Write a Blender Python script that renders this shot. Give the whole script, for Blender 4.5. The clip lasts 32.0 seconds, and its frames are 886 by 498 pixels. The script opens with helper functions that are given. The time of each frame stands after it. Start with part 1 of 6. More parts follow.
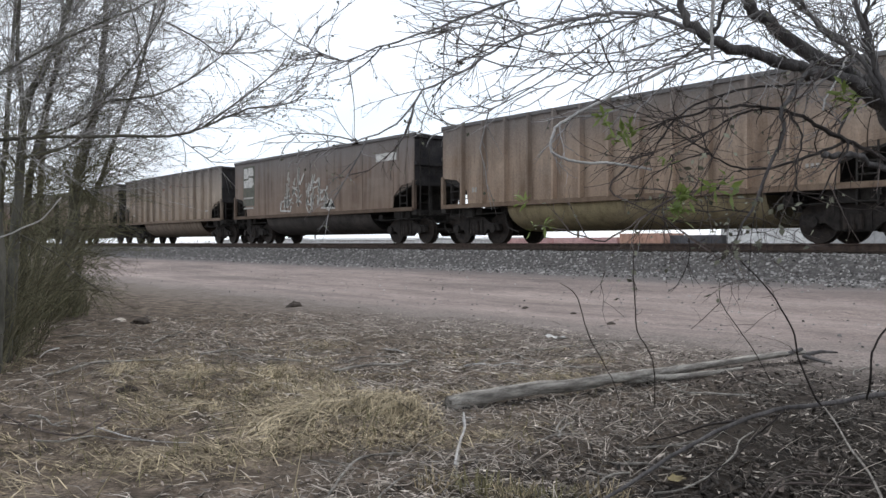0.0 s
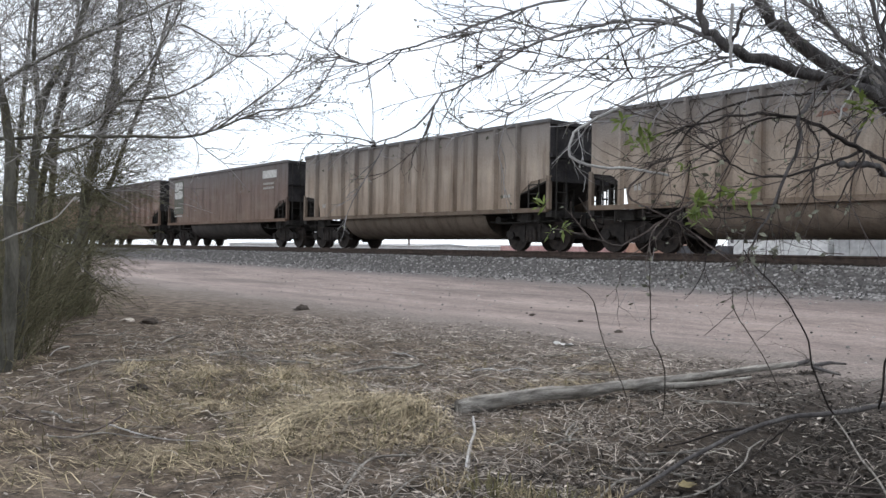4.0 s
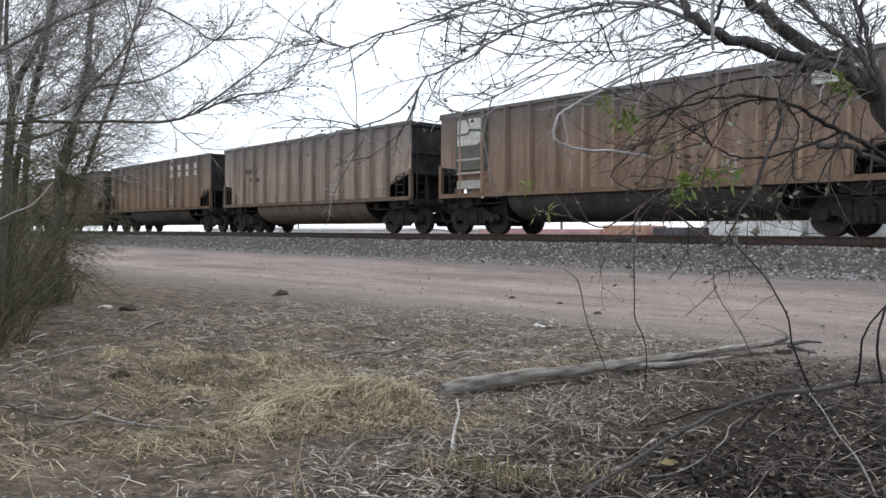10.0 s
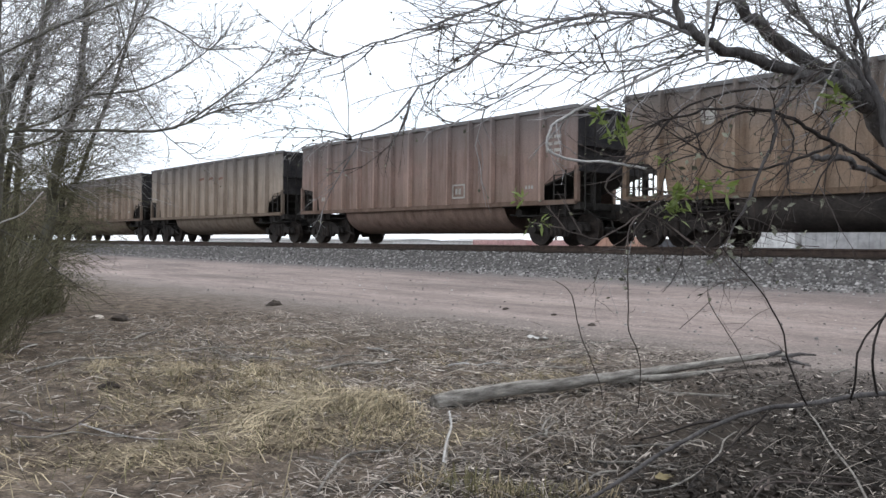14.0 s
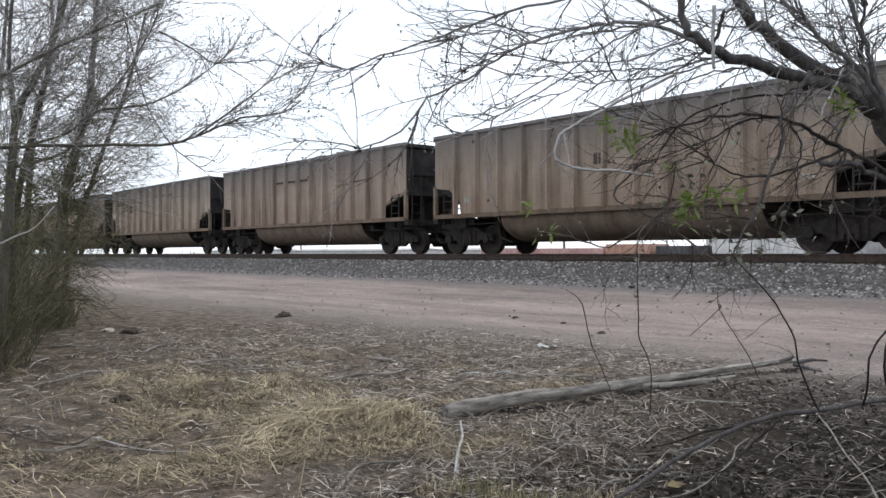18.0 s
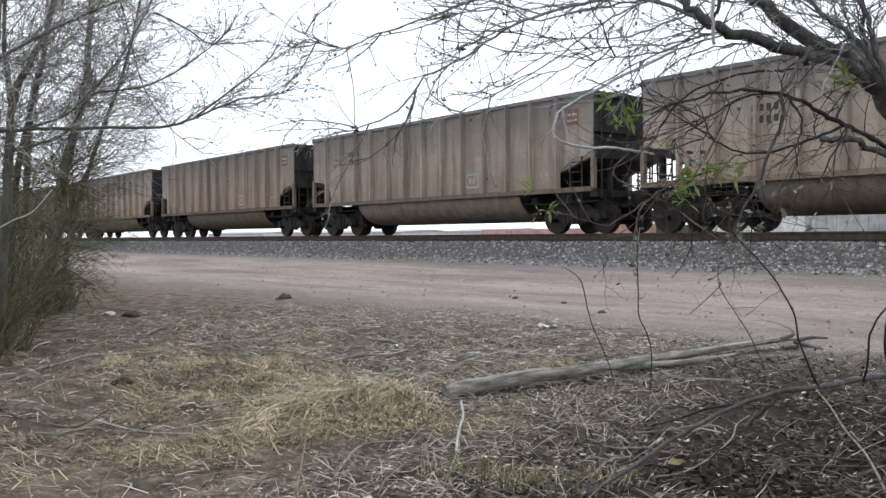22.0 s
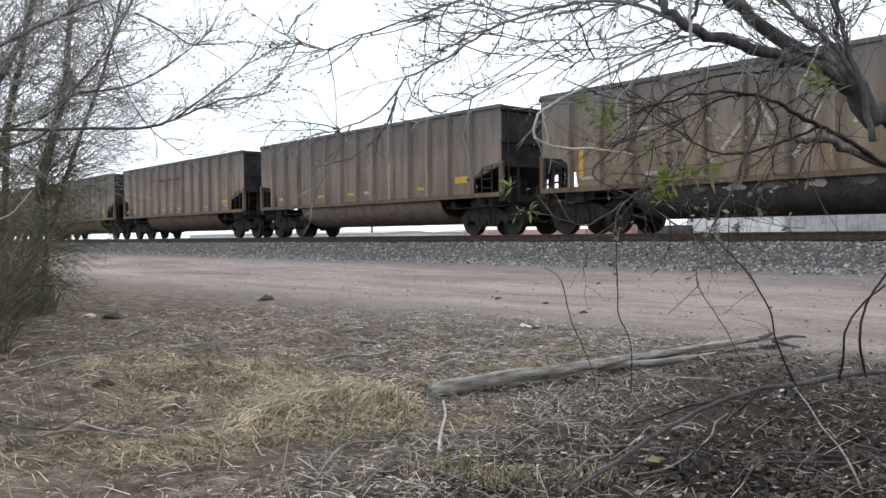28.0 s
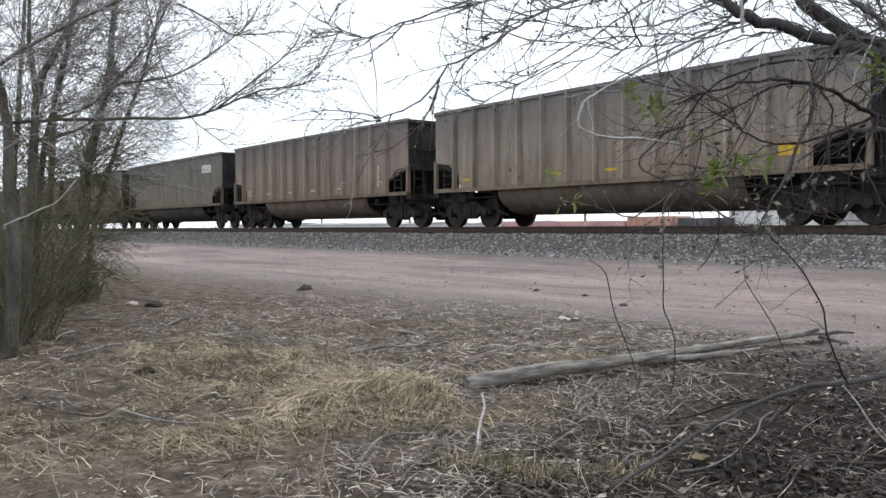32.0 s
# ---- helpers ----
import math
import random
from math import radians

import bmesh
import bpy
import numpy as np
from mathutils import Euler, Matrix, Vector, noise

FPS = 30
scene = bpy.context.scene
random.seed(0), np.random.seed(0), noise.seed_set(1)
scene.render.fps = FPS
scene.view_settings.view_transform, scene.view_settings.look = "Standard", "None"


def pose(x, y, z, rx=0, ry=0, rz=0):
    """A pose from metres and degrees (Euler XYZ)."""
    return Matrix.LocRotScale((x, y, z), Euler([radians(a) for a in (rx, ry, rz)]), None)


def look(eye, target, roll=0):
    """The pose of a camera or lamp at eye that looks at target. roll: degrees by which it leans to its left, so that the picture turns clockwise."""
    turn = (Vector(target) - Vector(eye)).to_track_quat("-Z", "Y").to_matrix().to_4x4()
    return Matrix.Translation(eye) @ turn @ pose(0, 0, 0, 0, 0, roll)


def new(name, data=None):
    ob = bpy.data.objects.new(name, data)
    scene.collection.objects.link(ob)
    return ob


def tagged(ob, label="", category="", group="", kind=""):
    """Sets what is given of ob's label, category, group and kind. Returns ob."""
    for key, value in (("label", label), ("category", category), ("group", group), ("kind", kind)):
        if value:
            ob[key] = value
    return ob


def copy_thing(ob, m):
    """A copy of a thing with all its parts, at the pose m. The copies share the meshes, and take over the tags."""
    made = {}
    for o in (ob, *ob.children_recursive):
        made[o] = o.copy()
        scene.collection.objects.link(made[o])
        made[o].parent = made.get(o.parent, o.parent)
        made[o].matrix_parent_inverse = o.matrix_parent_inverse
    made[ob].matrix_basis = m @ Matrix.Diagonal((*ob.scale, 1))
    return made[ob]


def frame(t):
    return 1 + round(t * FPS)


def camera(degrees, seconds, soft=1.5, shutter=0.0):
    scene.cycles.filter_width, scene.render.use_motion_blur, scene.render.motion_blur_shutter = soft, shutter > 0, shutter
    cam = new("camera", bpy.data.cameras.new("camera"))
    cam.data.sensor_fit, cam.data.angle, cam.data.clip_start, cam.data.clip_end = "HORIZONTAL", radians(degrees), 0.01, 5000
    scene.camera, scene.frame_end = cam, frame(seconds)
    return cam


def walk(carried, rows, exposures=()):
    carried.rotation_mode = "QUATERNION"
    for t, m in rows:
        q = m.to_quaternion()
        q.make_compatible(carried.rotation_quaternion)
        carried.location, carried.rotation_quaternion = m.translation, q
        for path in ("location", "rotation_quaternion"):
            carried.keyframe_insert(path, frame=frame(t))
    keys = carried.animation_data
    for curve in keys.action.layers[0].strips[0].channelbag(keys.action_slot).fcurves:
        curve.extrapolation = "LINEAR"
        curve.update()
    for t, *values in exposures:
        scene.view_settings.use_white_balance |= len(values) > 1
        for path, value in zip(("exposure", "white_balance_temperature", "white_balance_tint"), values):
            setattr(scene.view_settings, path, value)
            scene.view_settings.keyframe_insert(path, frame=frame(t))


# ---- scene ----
cam = camera(55.5, 32.0)
ROWS = [
    (0.0, -0.007, 0.019, 1.102, 89.57, 0.03, 51.63),
    (0.5, 0.031, -0.011, 1.104, 89.55, 0.11, 52.21),
    (1.0, 0.03, -0.004, 1.109, 89.18, 0.04, 52.69),
    (1.5, 0.053, -0.028, 1.107, 89.36, -0.14, 53.95),
    (2.0, 0.104, -0.053, 1.095, 88.56, -0.01, 55.01),
    (2.5, 0.024, -0.021, 1.093, 89.42, 0.1, 51.51),
    (3.0, 0.004, -0.023, 1.09, 88.81, -0.1, 51.67),
    (3.5, -0.014, -0.025, 1.083, 90.04, -0.97, 52.08),
    (5.5, -0.015, -0.047, 1.09, 89.84, -0.54, 51.63),
    (6.0, -0.027, -0.044, 1.088, 89.4, -0.72, 51.86),
    (6.5, -0.029, -0.045, 1.089, 88.87, -0.62, 51.27),
    (7.0, -0.033, -0.048, 1.094, 89.01, -0.65, 50.98),
    (7.5, -0.024, -0.055, 1.088, 89.37, -0.62, 50.72),
    (8.0, -0.022, -0.056, 1.09, 89.21, -0.6, 49.92),
    (8.5, -0.027, -0.046, 1.091, 89.44, -0.47, 50.41),
    (9.0, -0.036, -0.035, 1.084, 88.99, -0.12, 51.09),
    (9.5, -0.035, -0.04, 1.084, 88.91, -0.24, 51.05),
    (10.0, -0.023, -0.062, 1.082, 88.94, -0.42, 50.48),
    (10.5, -0.032, -0.035, 1.09, 89.66, -0.08, 50.87),
    (11.0, -0.02, -0.043, 1.086, 89.99, -0.29, 50.84),
    (11.5, -0.029, -0.037, 1.081, 89.45, -0.52, 50.29),
    (12.0, -0.041, -0.033, 1.078, 88.99, -0.66, 50.54),
    (12.5, -0.042, -0.033, 1.081, 89.66, -0.72, 50.81),
    (13.0, -0.041, -0.04, 1.081, 89.83, -0.85, 50.61),
    (13.5, -0.045, -0.031, 1.084, 89.75, -0.68, 50.11),
    (15.5, -0.041, -0.038, 1.084, 89.42, -0.43, 50.32),
    (16.0, -0.047, -0.029, 1.08, 89.32, -0.29, 50.34),
    (16.5, -0.045, -0.035, 1.083, 89.79, -0.28, 50.43),
    (17.0, -0.041, -0.043, 1.083, 90.28, -0.31, 50.46),
    (17.5, -0.041, -0.048, 1.083, 89.76, -0.16, 50.44),
    (18.0, -0.037, -0.046, 1.086, 90.31, 0.03, 50.66),
    (18.5, -0.039, -0.036, 1.082, 90.06, -0.08, 50.22),
    (19.0, -0.043, -0.039, 1.082, 89.76, -0.07, 50.35),
    (19.5, -0.041, -0.044, 1.077, 89.27, -0.04, 50.15),
    (20.0, -0.041, -0.047, 1.078, 89.18, -0.03, 50.26),
    (20.5, -0.037, -0.037, 1.079, 88.85, 0.07, 50.57),
    (21.0, -0.039, -0.038, 1.081, 89.27, 0.25, 49.96),
    (21.5, -0.042, -0.036, 1.078, 89.29, 0.5, 49.99),
    (22.0, -0.044, -0.033, 1.08, 89.03, 0.49, 50.68),
    (22.5, -0.044, -0.032, 1.082, 88.75, 0.44, 50.87),
    (23.0, -0.048, -0.03, 1.074, 87.86, 0.33, 50.63),
    (23.5, -0.046, -0.03, 1.074, 88.03, 0.18, 50.66),
    (24.0, -0.047, -0.036, 1.077, 88.37, 0.38, 50.92),
    (24.5, -0.042, -0.043, 1.08, 88.87, 0.38, 50.25),
    (25.0, -0.044, -0.038, 1.075, 88.79, -0.0, 49.14),
    (25.5, -0.043, -0.04, 1.075, 87.88, -0.08, 49.19),
    (27.5, -0.023, -0.043, 1.071, 88.9, 0.37, 49.13),
    (28.0, -0.024, -0.044, 1.077, 89.09, 0.61, 49.5),
    (28.5, -0.034, -0.037, 1.078, 89.05, 0.47, 49.49),
    (29.0, -0.031, -0.036, 1.074, 88.91, 0.39, 49.7),
    (29.5, -0.035, -0.036, 1.077, 89.02, 0.27, 50.05),
    (30.0, -0.036, -0.03, 1.074, 89.1, 0.39, 50.17),
    (30.5, -0.034, -0.029, 1.076, 89.24, 0.54, 50.64),
    (31.0, -0.041, -0.027, 1.078, 88.84, 0.46, 50.63),
    (31.5, -0.038, -0.031, 1.072, 89.36, 0.41, 51.35),
    (32.0, -0.068, -0.026, 1.076, 88.5, 0.25, 52.05),
]
EXPOSURES = [(0.0, -0.10), (1.0, 0.03), (2.0, 0.00), (3.0, 0.11), (6.0, 0.03), (9.0, 0.03), (10.0, 0.03), (11.0, 0.08), (13.0, 0.18), (16.0, 0.01), (18.0, -0.02), (19.0, 0.00), (20.0, -0.03), (21.0, 0.17), (25.0, 0.17), (28.0, 0.18), (32.0, 0.11)]
walk(cam, [(t, pose(x, y, z, tilt, lean, turn)) for t, x, y, z, tilt, lean, turn in ROWS], EXPOSURES)

# ---- world and light: a bright overcast sky, the sun veiled behind cloud beyond the track ----
SUN_EL, SUN_AZ = 42.0, -35.0
world = bpy.data.worlds.new("overcast_sky")
scene.world = world
world.use_nodes = True
wn, wl = world.node_tree.nodes, world.node_tree.links
wn.clear()
w_out, w_bg = wn.new("ShaderNodeOutputWorld"), wn.new("ShaderNodeBackground")
w_sky = wn.new("ShaderNodeTexSky")
w_sky.sky_type, w_sky.sun_disc = "NISHITA", False
w_sky.sun_elevation, w_sky.sun_rotation = radians(SUN_EL), radians(SUN_AZ)
w_gain = wn.new("ShaderNodeVectorMath")
w_gain.operation = "SCALE"
w_gain.inputs["Scale"].default_value = 1.2
w_co, w_map = wn.new("ShaderNodeTexCoord"), wn.new("ShaderNodeMapping")
w_map.inputs["Scale"].default_value = (1.0, 1.0, 2.6)
w_noise = wn.new("ShaderNodeTexNoise")
w_noise.inputs["Scale"].default_value, w_noise.inputs["Detail"].default_value = 2.2, 6.0
w_ramp = wn.new("ShaderNodeValToRGB")
w_ramp.color_ramp.elements[0].position, w_ramp.color_ramp.elements[1].position = 0.30, 0.52
w_ramp.color_ramp.elements[0].color, w_ramp.color_ramp.elements[1].color = (0.5, 0.5, 0.5, 1), (0.98, 0.97, 0.97, 1)
w_mix = wn.new("ShaderNodeMix")
w_mix.data_type = "RGBA"
w_mix.inputs["B"].default_value = (11.75, 12.55, 13.75, 1)
w_bg.inputs["Strength"].default_value = 0.1
wl.new(w_sky.outputs["Color"], w_gain.inputs[0])
wl.new(w_gain.outputs["Vector"], w_mix.inputs["A"])
wl.new(w_co.outputs["Generated"], w_map.inputs["Vector"])
wl.new(w_map.outputs["Vector"], w_noise.inputs["Vector"])
wl.new(w_noise.outputs["Fac"], w_ramp.inputs["Fac"])
wl.new(w_ramp.outputs["Color"], w_mix.inputs["Factor"])
wl.new(w_mix.outputs["Result"], w_bg.inputs["Color"])
wl.new(w_bg.outputs["Background"], w_out.inputs["Surface"])
sun = new("sun", bpy.data.lights.new("sun", "SUN"))
sun.data.energy, sun.data.angle, sun.data.color = 1.1, radians(25), (1.0, 0.96, 0.9)
sa, se = radians(SUN_AZ), radians(SUN_EL)
sun.matrix_world = look((30 * math.sin(sa), 30 * math.cos(sa), 30 * math.tan(se)), (0, 0, 0))


# ---- materials ----
def shader(name):
    m = bpy.data.materials.new(name)
    m.use_nodes = True
    n, l = m.node_tree.nodes, m.node_tree.links
    return m, n, l, n["Principled BSDF"]


def noise_of(n, l, co, scale, detail=4.0, stretch=(1, 1, 1), rough=0.55):
    mp = n.new("ShaderNodeMapping")
    mp.inputs["Scale"].default_value = stretch
    l.new(co, mp.inputs["Vector"])
    t = n.new("ShaderNodeTexNoise")
    t.inputs["Scale"].default_value, t.inputs["Detail"].default_value, t.inputs["Roughness"].default_value = scale, detail, rough
    l.new(mp.outputs["Vector"], t.inputs["Vector"])
    return t.outputs["Fac"]


def ramp_of(n, l, fac, stops):
    r = n.new("ShaderNodeValToRGB")
    e = r.color_ramp.elements
    while len(e) < len(stops):
        e.new(0.5)
    for k, (p, c) in enumerate(stops):
        e[k].position, e[k].color = p, (*c, 1) if len(c) == 3 else c
    l.new(fac, r.inputs["Fac"])
    return r.outputs["Color"]


def mixed(n, l, a, b, fac, kind="MIX"):
    x = n.new("ShaderNodeMix")
    x.data_type, x.blend_type = "RGBA", kind
    for key, v in (("A", a), ("B", b), ("Factor", fac)):
        if isinstance(v, (int, float)):
            x.inputs[key].default_value = v
        elif isinstance(v, tuple):
            x.inputs[key].default_value = (*v, 1)
        else:
            l.new(v, x.inputs[key])
    return x.outputs["Result"]


def bump_of(n, l, bsdf, fac, strength, distance):
    b = n.new("ShaderNodeBump")
    b.inputs["Strength"].default_value, b.inputs["Distance"].default_value = strength, distance
    l.new(fac, b.inputs["Height"])
    l.new(b.outputs["Normal"], bsdf.inputs["Normal"])


def rough_mat(name, dark, light, scale=8.0, rough=0.9, metal=0.0, bump=0.3, stretch=(1, 1, 1), island=0.0, depth=0.01, objvar=0.0):
    """A matt surface that varies between two colours at two scales."""
    m, n, l, p = shader(name)
    co = n.new("ShaderNodeTexCoord").outputs["Object"]
    big, fine = noise_of(n, l, co, scale, 5, stretch), noise_of(n, l, co, scale * 7, 3, stretch)
    c = ramp_of(n, l, big, [(0.3, dark), (0.7, light)])
    f = ramp_of(n, l, fine, [(0.25, (0.72, 0.72, 0.72)), (0.75, (1.2, 1.2, 1.2))])
    c = mixed(n, l, c, f, 1.0, "MULTIPLY")
    if island:
        g = n.new("ShaderNodeNewGeometry").outputs["Random Per Island"]
        c = mixed(n, l, c, ramp_of(n, l, g, [(0, (1 - island,) * 3), (1, (1 + island,) * 3)]), 1.0, "MULTIPLY")
    if objvar:
        g = n.new("ShaderNodeObjectInfo").outputs["Random"]
        c = mixed(n, l, c, ramp_of(n, l, g, [(0, (1 - objvar,) * 3), (1, (1 + objvar,) * 3)]), 1.0, "MULTIPLY")
    l.new(c, p.inputs["Base Color"])
    p.inputs["Roughness"].default_value, p.inputs["Metallic"].default_value = rough, metal
    p.inputs["Specular IOR Level"].default_value = 0.25
    if bump:
        bump_of(n, l, p, fine, bump, depth)
    return m


def car_paint(name, gain=1.0, rust=0.5):
    """Weathered freight car paint; each car's own tone is its object colour."""
    m, n, l, p = shader(name)
    co = n.new("ShaderNodeTexCoord").outputs["Object"]
    info = n.new("ShaderNodeObjectInfo")
    shift = n.new("ShaderNodeVectorMath")
    shift.operation = "MULTIPLY_ADD"
    comb = n.new("ShaderNodeCombineXYZ")
    for k in range(3):
        l.new(info.outputs["Random"], comb.inputs[k])
    l.new(comb.outputs["Vector"], shift.inputs[0])
    shift.inputs[1].default_value = (37, 19, 11)
    l.new(co, shift.inputs[2])
    v = shift.outputs["Vector"]
    streak = noise_of(n, l, v, 2.2, 6, (1.6, 1.6, 0.16), 0.6)
    blot = noise_of(n, l, v, 0.8, 6, (1, 1, 1.4), 0.65)
    grain = noise_of(n, l, v, 26, 4)
    dust = noise_of(n, l, v, 1.6, 5, (0.5, 0.5, 1.5))
    c = mixed(n, l, info.outputs["Color"], ramp_of(n, l, streak, [(0.28, (0.5, 0.47, 0.45)), (0.5, (1, 1, 1)), (0.75, (1.4, 1.36, 1.32))]), 1.0, "MULTIPLY")
    c = mixed(n, l, c, (0.15 * gain, 0.09 * gain, 0.055 * gain), ramp_of(n, l, blot, [(0.48, (0, 0, 0)), (0.74, (rust * 0.85,) * 3)]))
    c = mixed(n, l, c, (0.24 * gain, 0.205 * gain, 0.17 * gain), ramp_of(n, l, dust, [(0.48, (0, 0, 0)), (0.8, (0.55,) * 3)]))
    sep = n.new("ShaderNodeSeparateXYZ")
    l.new(co, sep.inputs[0])
    up = n.new("ShaderNodeMath")
    up.operation = "MULTIPLY_ADD"
    l.new(streak, up.inputs[0])
    up.inputs[1].default_value = 1.6
    l.new(sep.outputs["Z"], up.inputs[2])
    band = n.new("ShaderNodeMapRange")
    band.inputs["From Min"].default_value, band.inputs["From Max"].default_value, band.inputs["To Max"].default_value = 3.35, 4.5, 0.72
    l.new(up.outputs[0], band.inputs["Value"])
    c = mixed(n, l, c, (0.15, 0.146, 0.146), band.outputs["Result"])
    low = n.new("ShaderNodeMath")
    low.operation = "MULTIPLY_ADD"
    l.new(blot, low.inputs[0])
    low.inputs[1].default_value = 2.4
    l.new(sep.outputs["Z"], low.inputs[2])
    rusty = n.new("ShaderNodeMapRange")
    rusty.inputs["From Min"].default_value, rusty.inputs["From Max"].default_value, rusty.inputs["To Min"].default_value, rusty.inputs["To Max"].default_value = 2.3, 3.5, 0.42 * rust + 0.1, 0.0
    l.new(low.outputs[0], rusty.inputs["Value"])
    c = mixed(n, l, c, (0.2 * gain, 0.125 * gain, 0.075 * gain), rusty.outputs["Result"])
    c = mixed(n, l, c, ramp_of(n, l, grain, [(0.3, (0.82,) * 3), (0.7, (1.14,) * 3)]), 1.0, "MULTIPLY")
    c = mixed(n, l, c, ramp_of(n, l, info.outputs["Random"], [(0, (0.94, 0.94, 0.94)), (1, (1.38, 1.37, 1.36))]), 1.0, "MULTIPLY")
    l.new(c, p.inputs["Base Color"])
    p.inputs["Roughness"].default_value, p.inputs["Specular IOR Level"].default_value = 0.8, 0.2
    bump_of(n, l, p, grain, 0.25, 0.006)
    return m


M = {}
M["paint"] = car_paint("weathered_car_paint")
# weathered paint again, darkened for the shade on the tub's underside
M["tub"] = car_paint("weathered_shaded_tub_paint", 0.62, 0.35)
# near-black tone for end walls and end beams
M["endpaint"] = rough_mat("dark_end_paint", (0.022, 0.021, 0.023), (0.062, 0.056, 0.056), 2.2, 0.85)
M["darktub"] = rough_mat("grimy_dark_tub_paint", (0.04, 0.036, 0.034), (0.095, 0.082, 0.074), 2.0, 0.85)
M["black"] = rough_mat("grimy_black_steel", (0.018, 0.016, 0.015), (0.05, 0.045, 0.04), 5, 0.8)
M["truck"] = rough_mat("dusty_cast_steel", (0.016, 0.014, 0.013), (0.045, 0.038, 0.034), 6, 0.85)
M["wheel"] = rough_mat("rusty_wheel_steel", (0.018, 0.015, 0.014), (0.05, 0.038, 0.031), 9, 0.7)
M["white"] = rough_mat("chalky_white_paint", (0.42, 0.41, 0.38), (0.72, 0.71, 0.68), 7, 0.85, 0, 0.1)
M["greenpaint"] = rough_mat("faded_green_paint", (0.1, 0.105, 0.085), (0.17, 0.168, 0.14), 4, 0.85, 0, 0.1)
M["yellow"] = rough_mat("dirty_yellow_reflector", (0.42, 0.27, 0.03), (0.68, 0.46, 0.06), 12, 0.5, 0, 0.05)
M["offwhite"] = rough_mat("dirty_white_reflector", (0.3, 0.28, 0.25), (0.5, 0.48, 0.44), 12, 0.6, 0, 0.05)
M["redpaint"] = rough_mat("faded_red_paint", (0.17, 0.095, 0.072), (0.24, 0.14, 0.11), 3, 0.85, 0, 0.1)
M["blackpaint"] = rough_mat("worn_black_paint", (0.06, 0.052, 0.047), (0.11, 0.095, 0.083), 6, 0.85, 0, 0.1)
M["rail"] = rough_mat("rusty_rail_steel", (0.045, 0.032, 0.026), (0.1, 0.07, 0.055), 7, 0.75)
M["tie"] = rough_mat("creosoted_timber", (0.045, 0.036, 0.03), (0.11, 0.09, 0.075), 3, 0.95, 0, 0.6, (1, 8, 8), 0, 0.02, 0.25)
M["stone"] = rough_mat("grey_ballast_stone", (0.12, 0.112, 0.106), (0.4, 0.38, 0.362), 6, 0.95, 0, 0.4, (1, 1, 1), 0.75)
M["bark"] = rough_mat("grey_brown_bark", (0.06, 0.055, 0.055), (0.16, 0.148, 0.143), 14, 0.95, 0, 0.9, (1, 1, 0.3))
M["thicket"] = rough_mat("mossy_grey_bark", (0.06, 0.057, 0.046), (0.17, 0.16, 0.135), 9, 0.95, 0, 0.7, (1, 1, 0.3))
M["twig"] = rough_mat("grey_twig_bark", (0.15, 0.142, 0.14), (0.32, 0.305, 0.3), 10, 0.9, 0, 0.3, (1, 1, 1), 0.4)
M["ashtwig"] = rough_mat("ash_grey_twig_bark", (0.26, 0.25, 0.242), (0.5, 0.48, 0.465), 10, 0.9, 0, 0.3, (1, 1, 1), 0.4)
M["paletwig"] = rough_mat("peeled_pale_twig", (0.36, 0.345, 0.33), (0.58, 0.56, 0.54), 10, 0.9, 0, 0.3)
M["twigdark"] = rough_mat("dark_twig_bark", (0.045, 0.036, 0.033), (0.12, 0.096, 0.086), 10, 0.9, 0, 0.3, (1, 1, 1), 0.35)
M["broom"] = rough_mat("green_brown_broom", (0.075, 0.068, 0.044), (0.185, 0.168, 0.11), 5, 0.9, 0, 0.2, (1, 1, 1), 0.5)
M["olive"] = rough_mat("olive_twig_bark", (0.09, 0.086, 0.053), (0.2, 0.19, 0.115), 6, 0.9, 0, 0.3, (1, 1, 1), 0.45)
M["dead"] = rough_mat("bleached_dead_wood", (0.12, 0.106, 0.093), (0.58, 0.54, 0.485), 7.5, 0.9, 0, 1.0, (3.5, 0.55, 3.5), 0.15, 0.025)
# near-black bark for the inner and low branches
M["blackbark"] = rough_mat("near_black_bark", (0.018, 0.015, 0.014), (0.062, 0.052, 0.048), 14, 0.9, 0, 0.6)
M["leaf"] = rough_mat("fresh_green_leaf", (0.11, 0.145, 0.045), (0.21, 0.25, 0.085), 20, 0.5, 0, 0.1, (1, 1, 1), 0.35)
leaf_nodes, leaf_links = M["leaf"].node_tree.nodes, M["leaf"].node_tree.links
glow_through, leaf_mix = leaf_nodes.new("ShaderNodeBsdfTranslucent"), leaf_nodes.new("ShaderNodeMixShader")
glow_through.inputs["Color"].default_value = (0.22, 0.29, 0.075, 1)
leaf_mix.inputs["Fac"].default_value = 0.35
leaf_links.new(leaf_nodes["Principled BSDF"].outputs["BSDF"], leaf_mix.inputs[1])
leaf_links.new(glow_through.outputs["BSDF"], leaf_mix.inputs[2])
leaf_links.new(leaf_mix.outputs["Shader"], leaf_nodes["Material Output"].inputs["Surface"])
M["bud"] = rough_mat("dull_bud", (0.13, 0.13, 0.1), (0.26, 0.26, 0.19), 20, 0.85, 0, 0, (1, 1, 1), 0.5)
M["olivebud"] = rough_mat("greenish_bud", (0.1, 0.1, 0.055), (0.2, 0.19, 0.11), 12, 0.85, 0, 0, (1, 1, 1), 0.5)
M["straw"] = rough_mat("dry_straw", (0.19, 0.15, 0.092), (0.5, 0.415, 0.28), 6, 0.85, 0, 0, (1, 1, 1), 0.7)
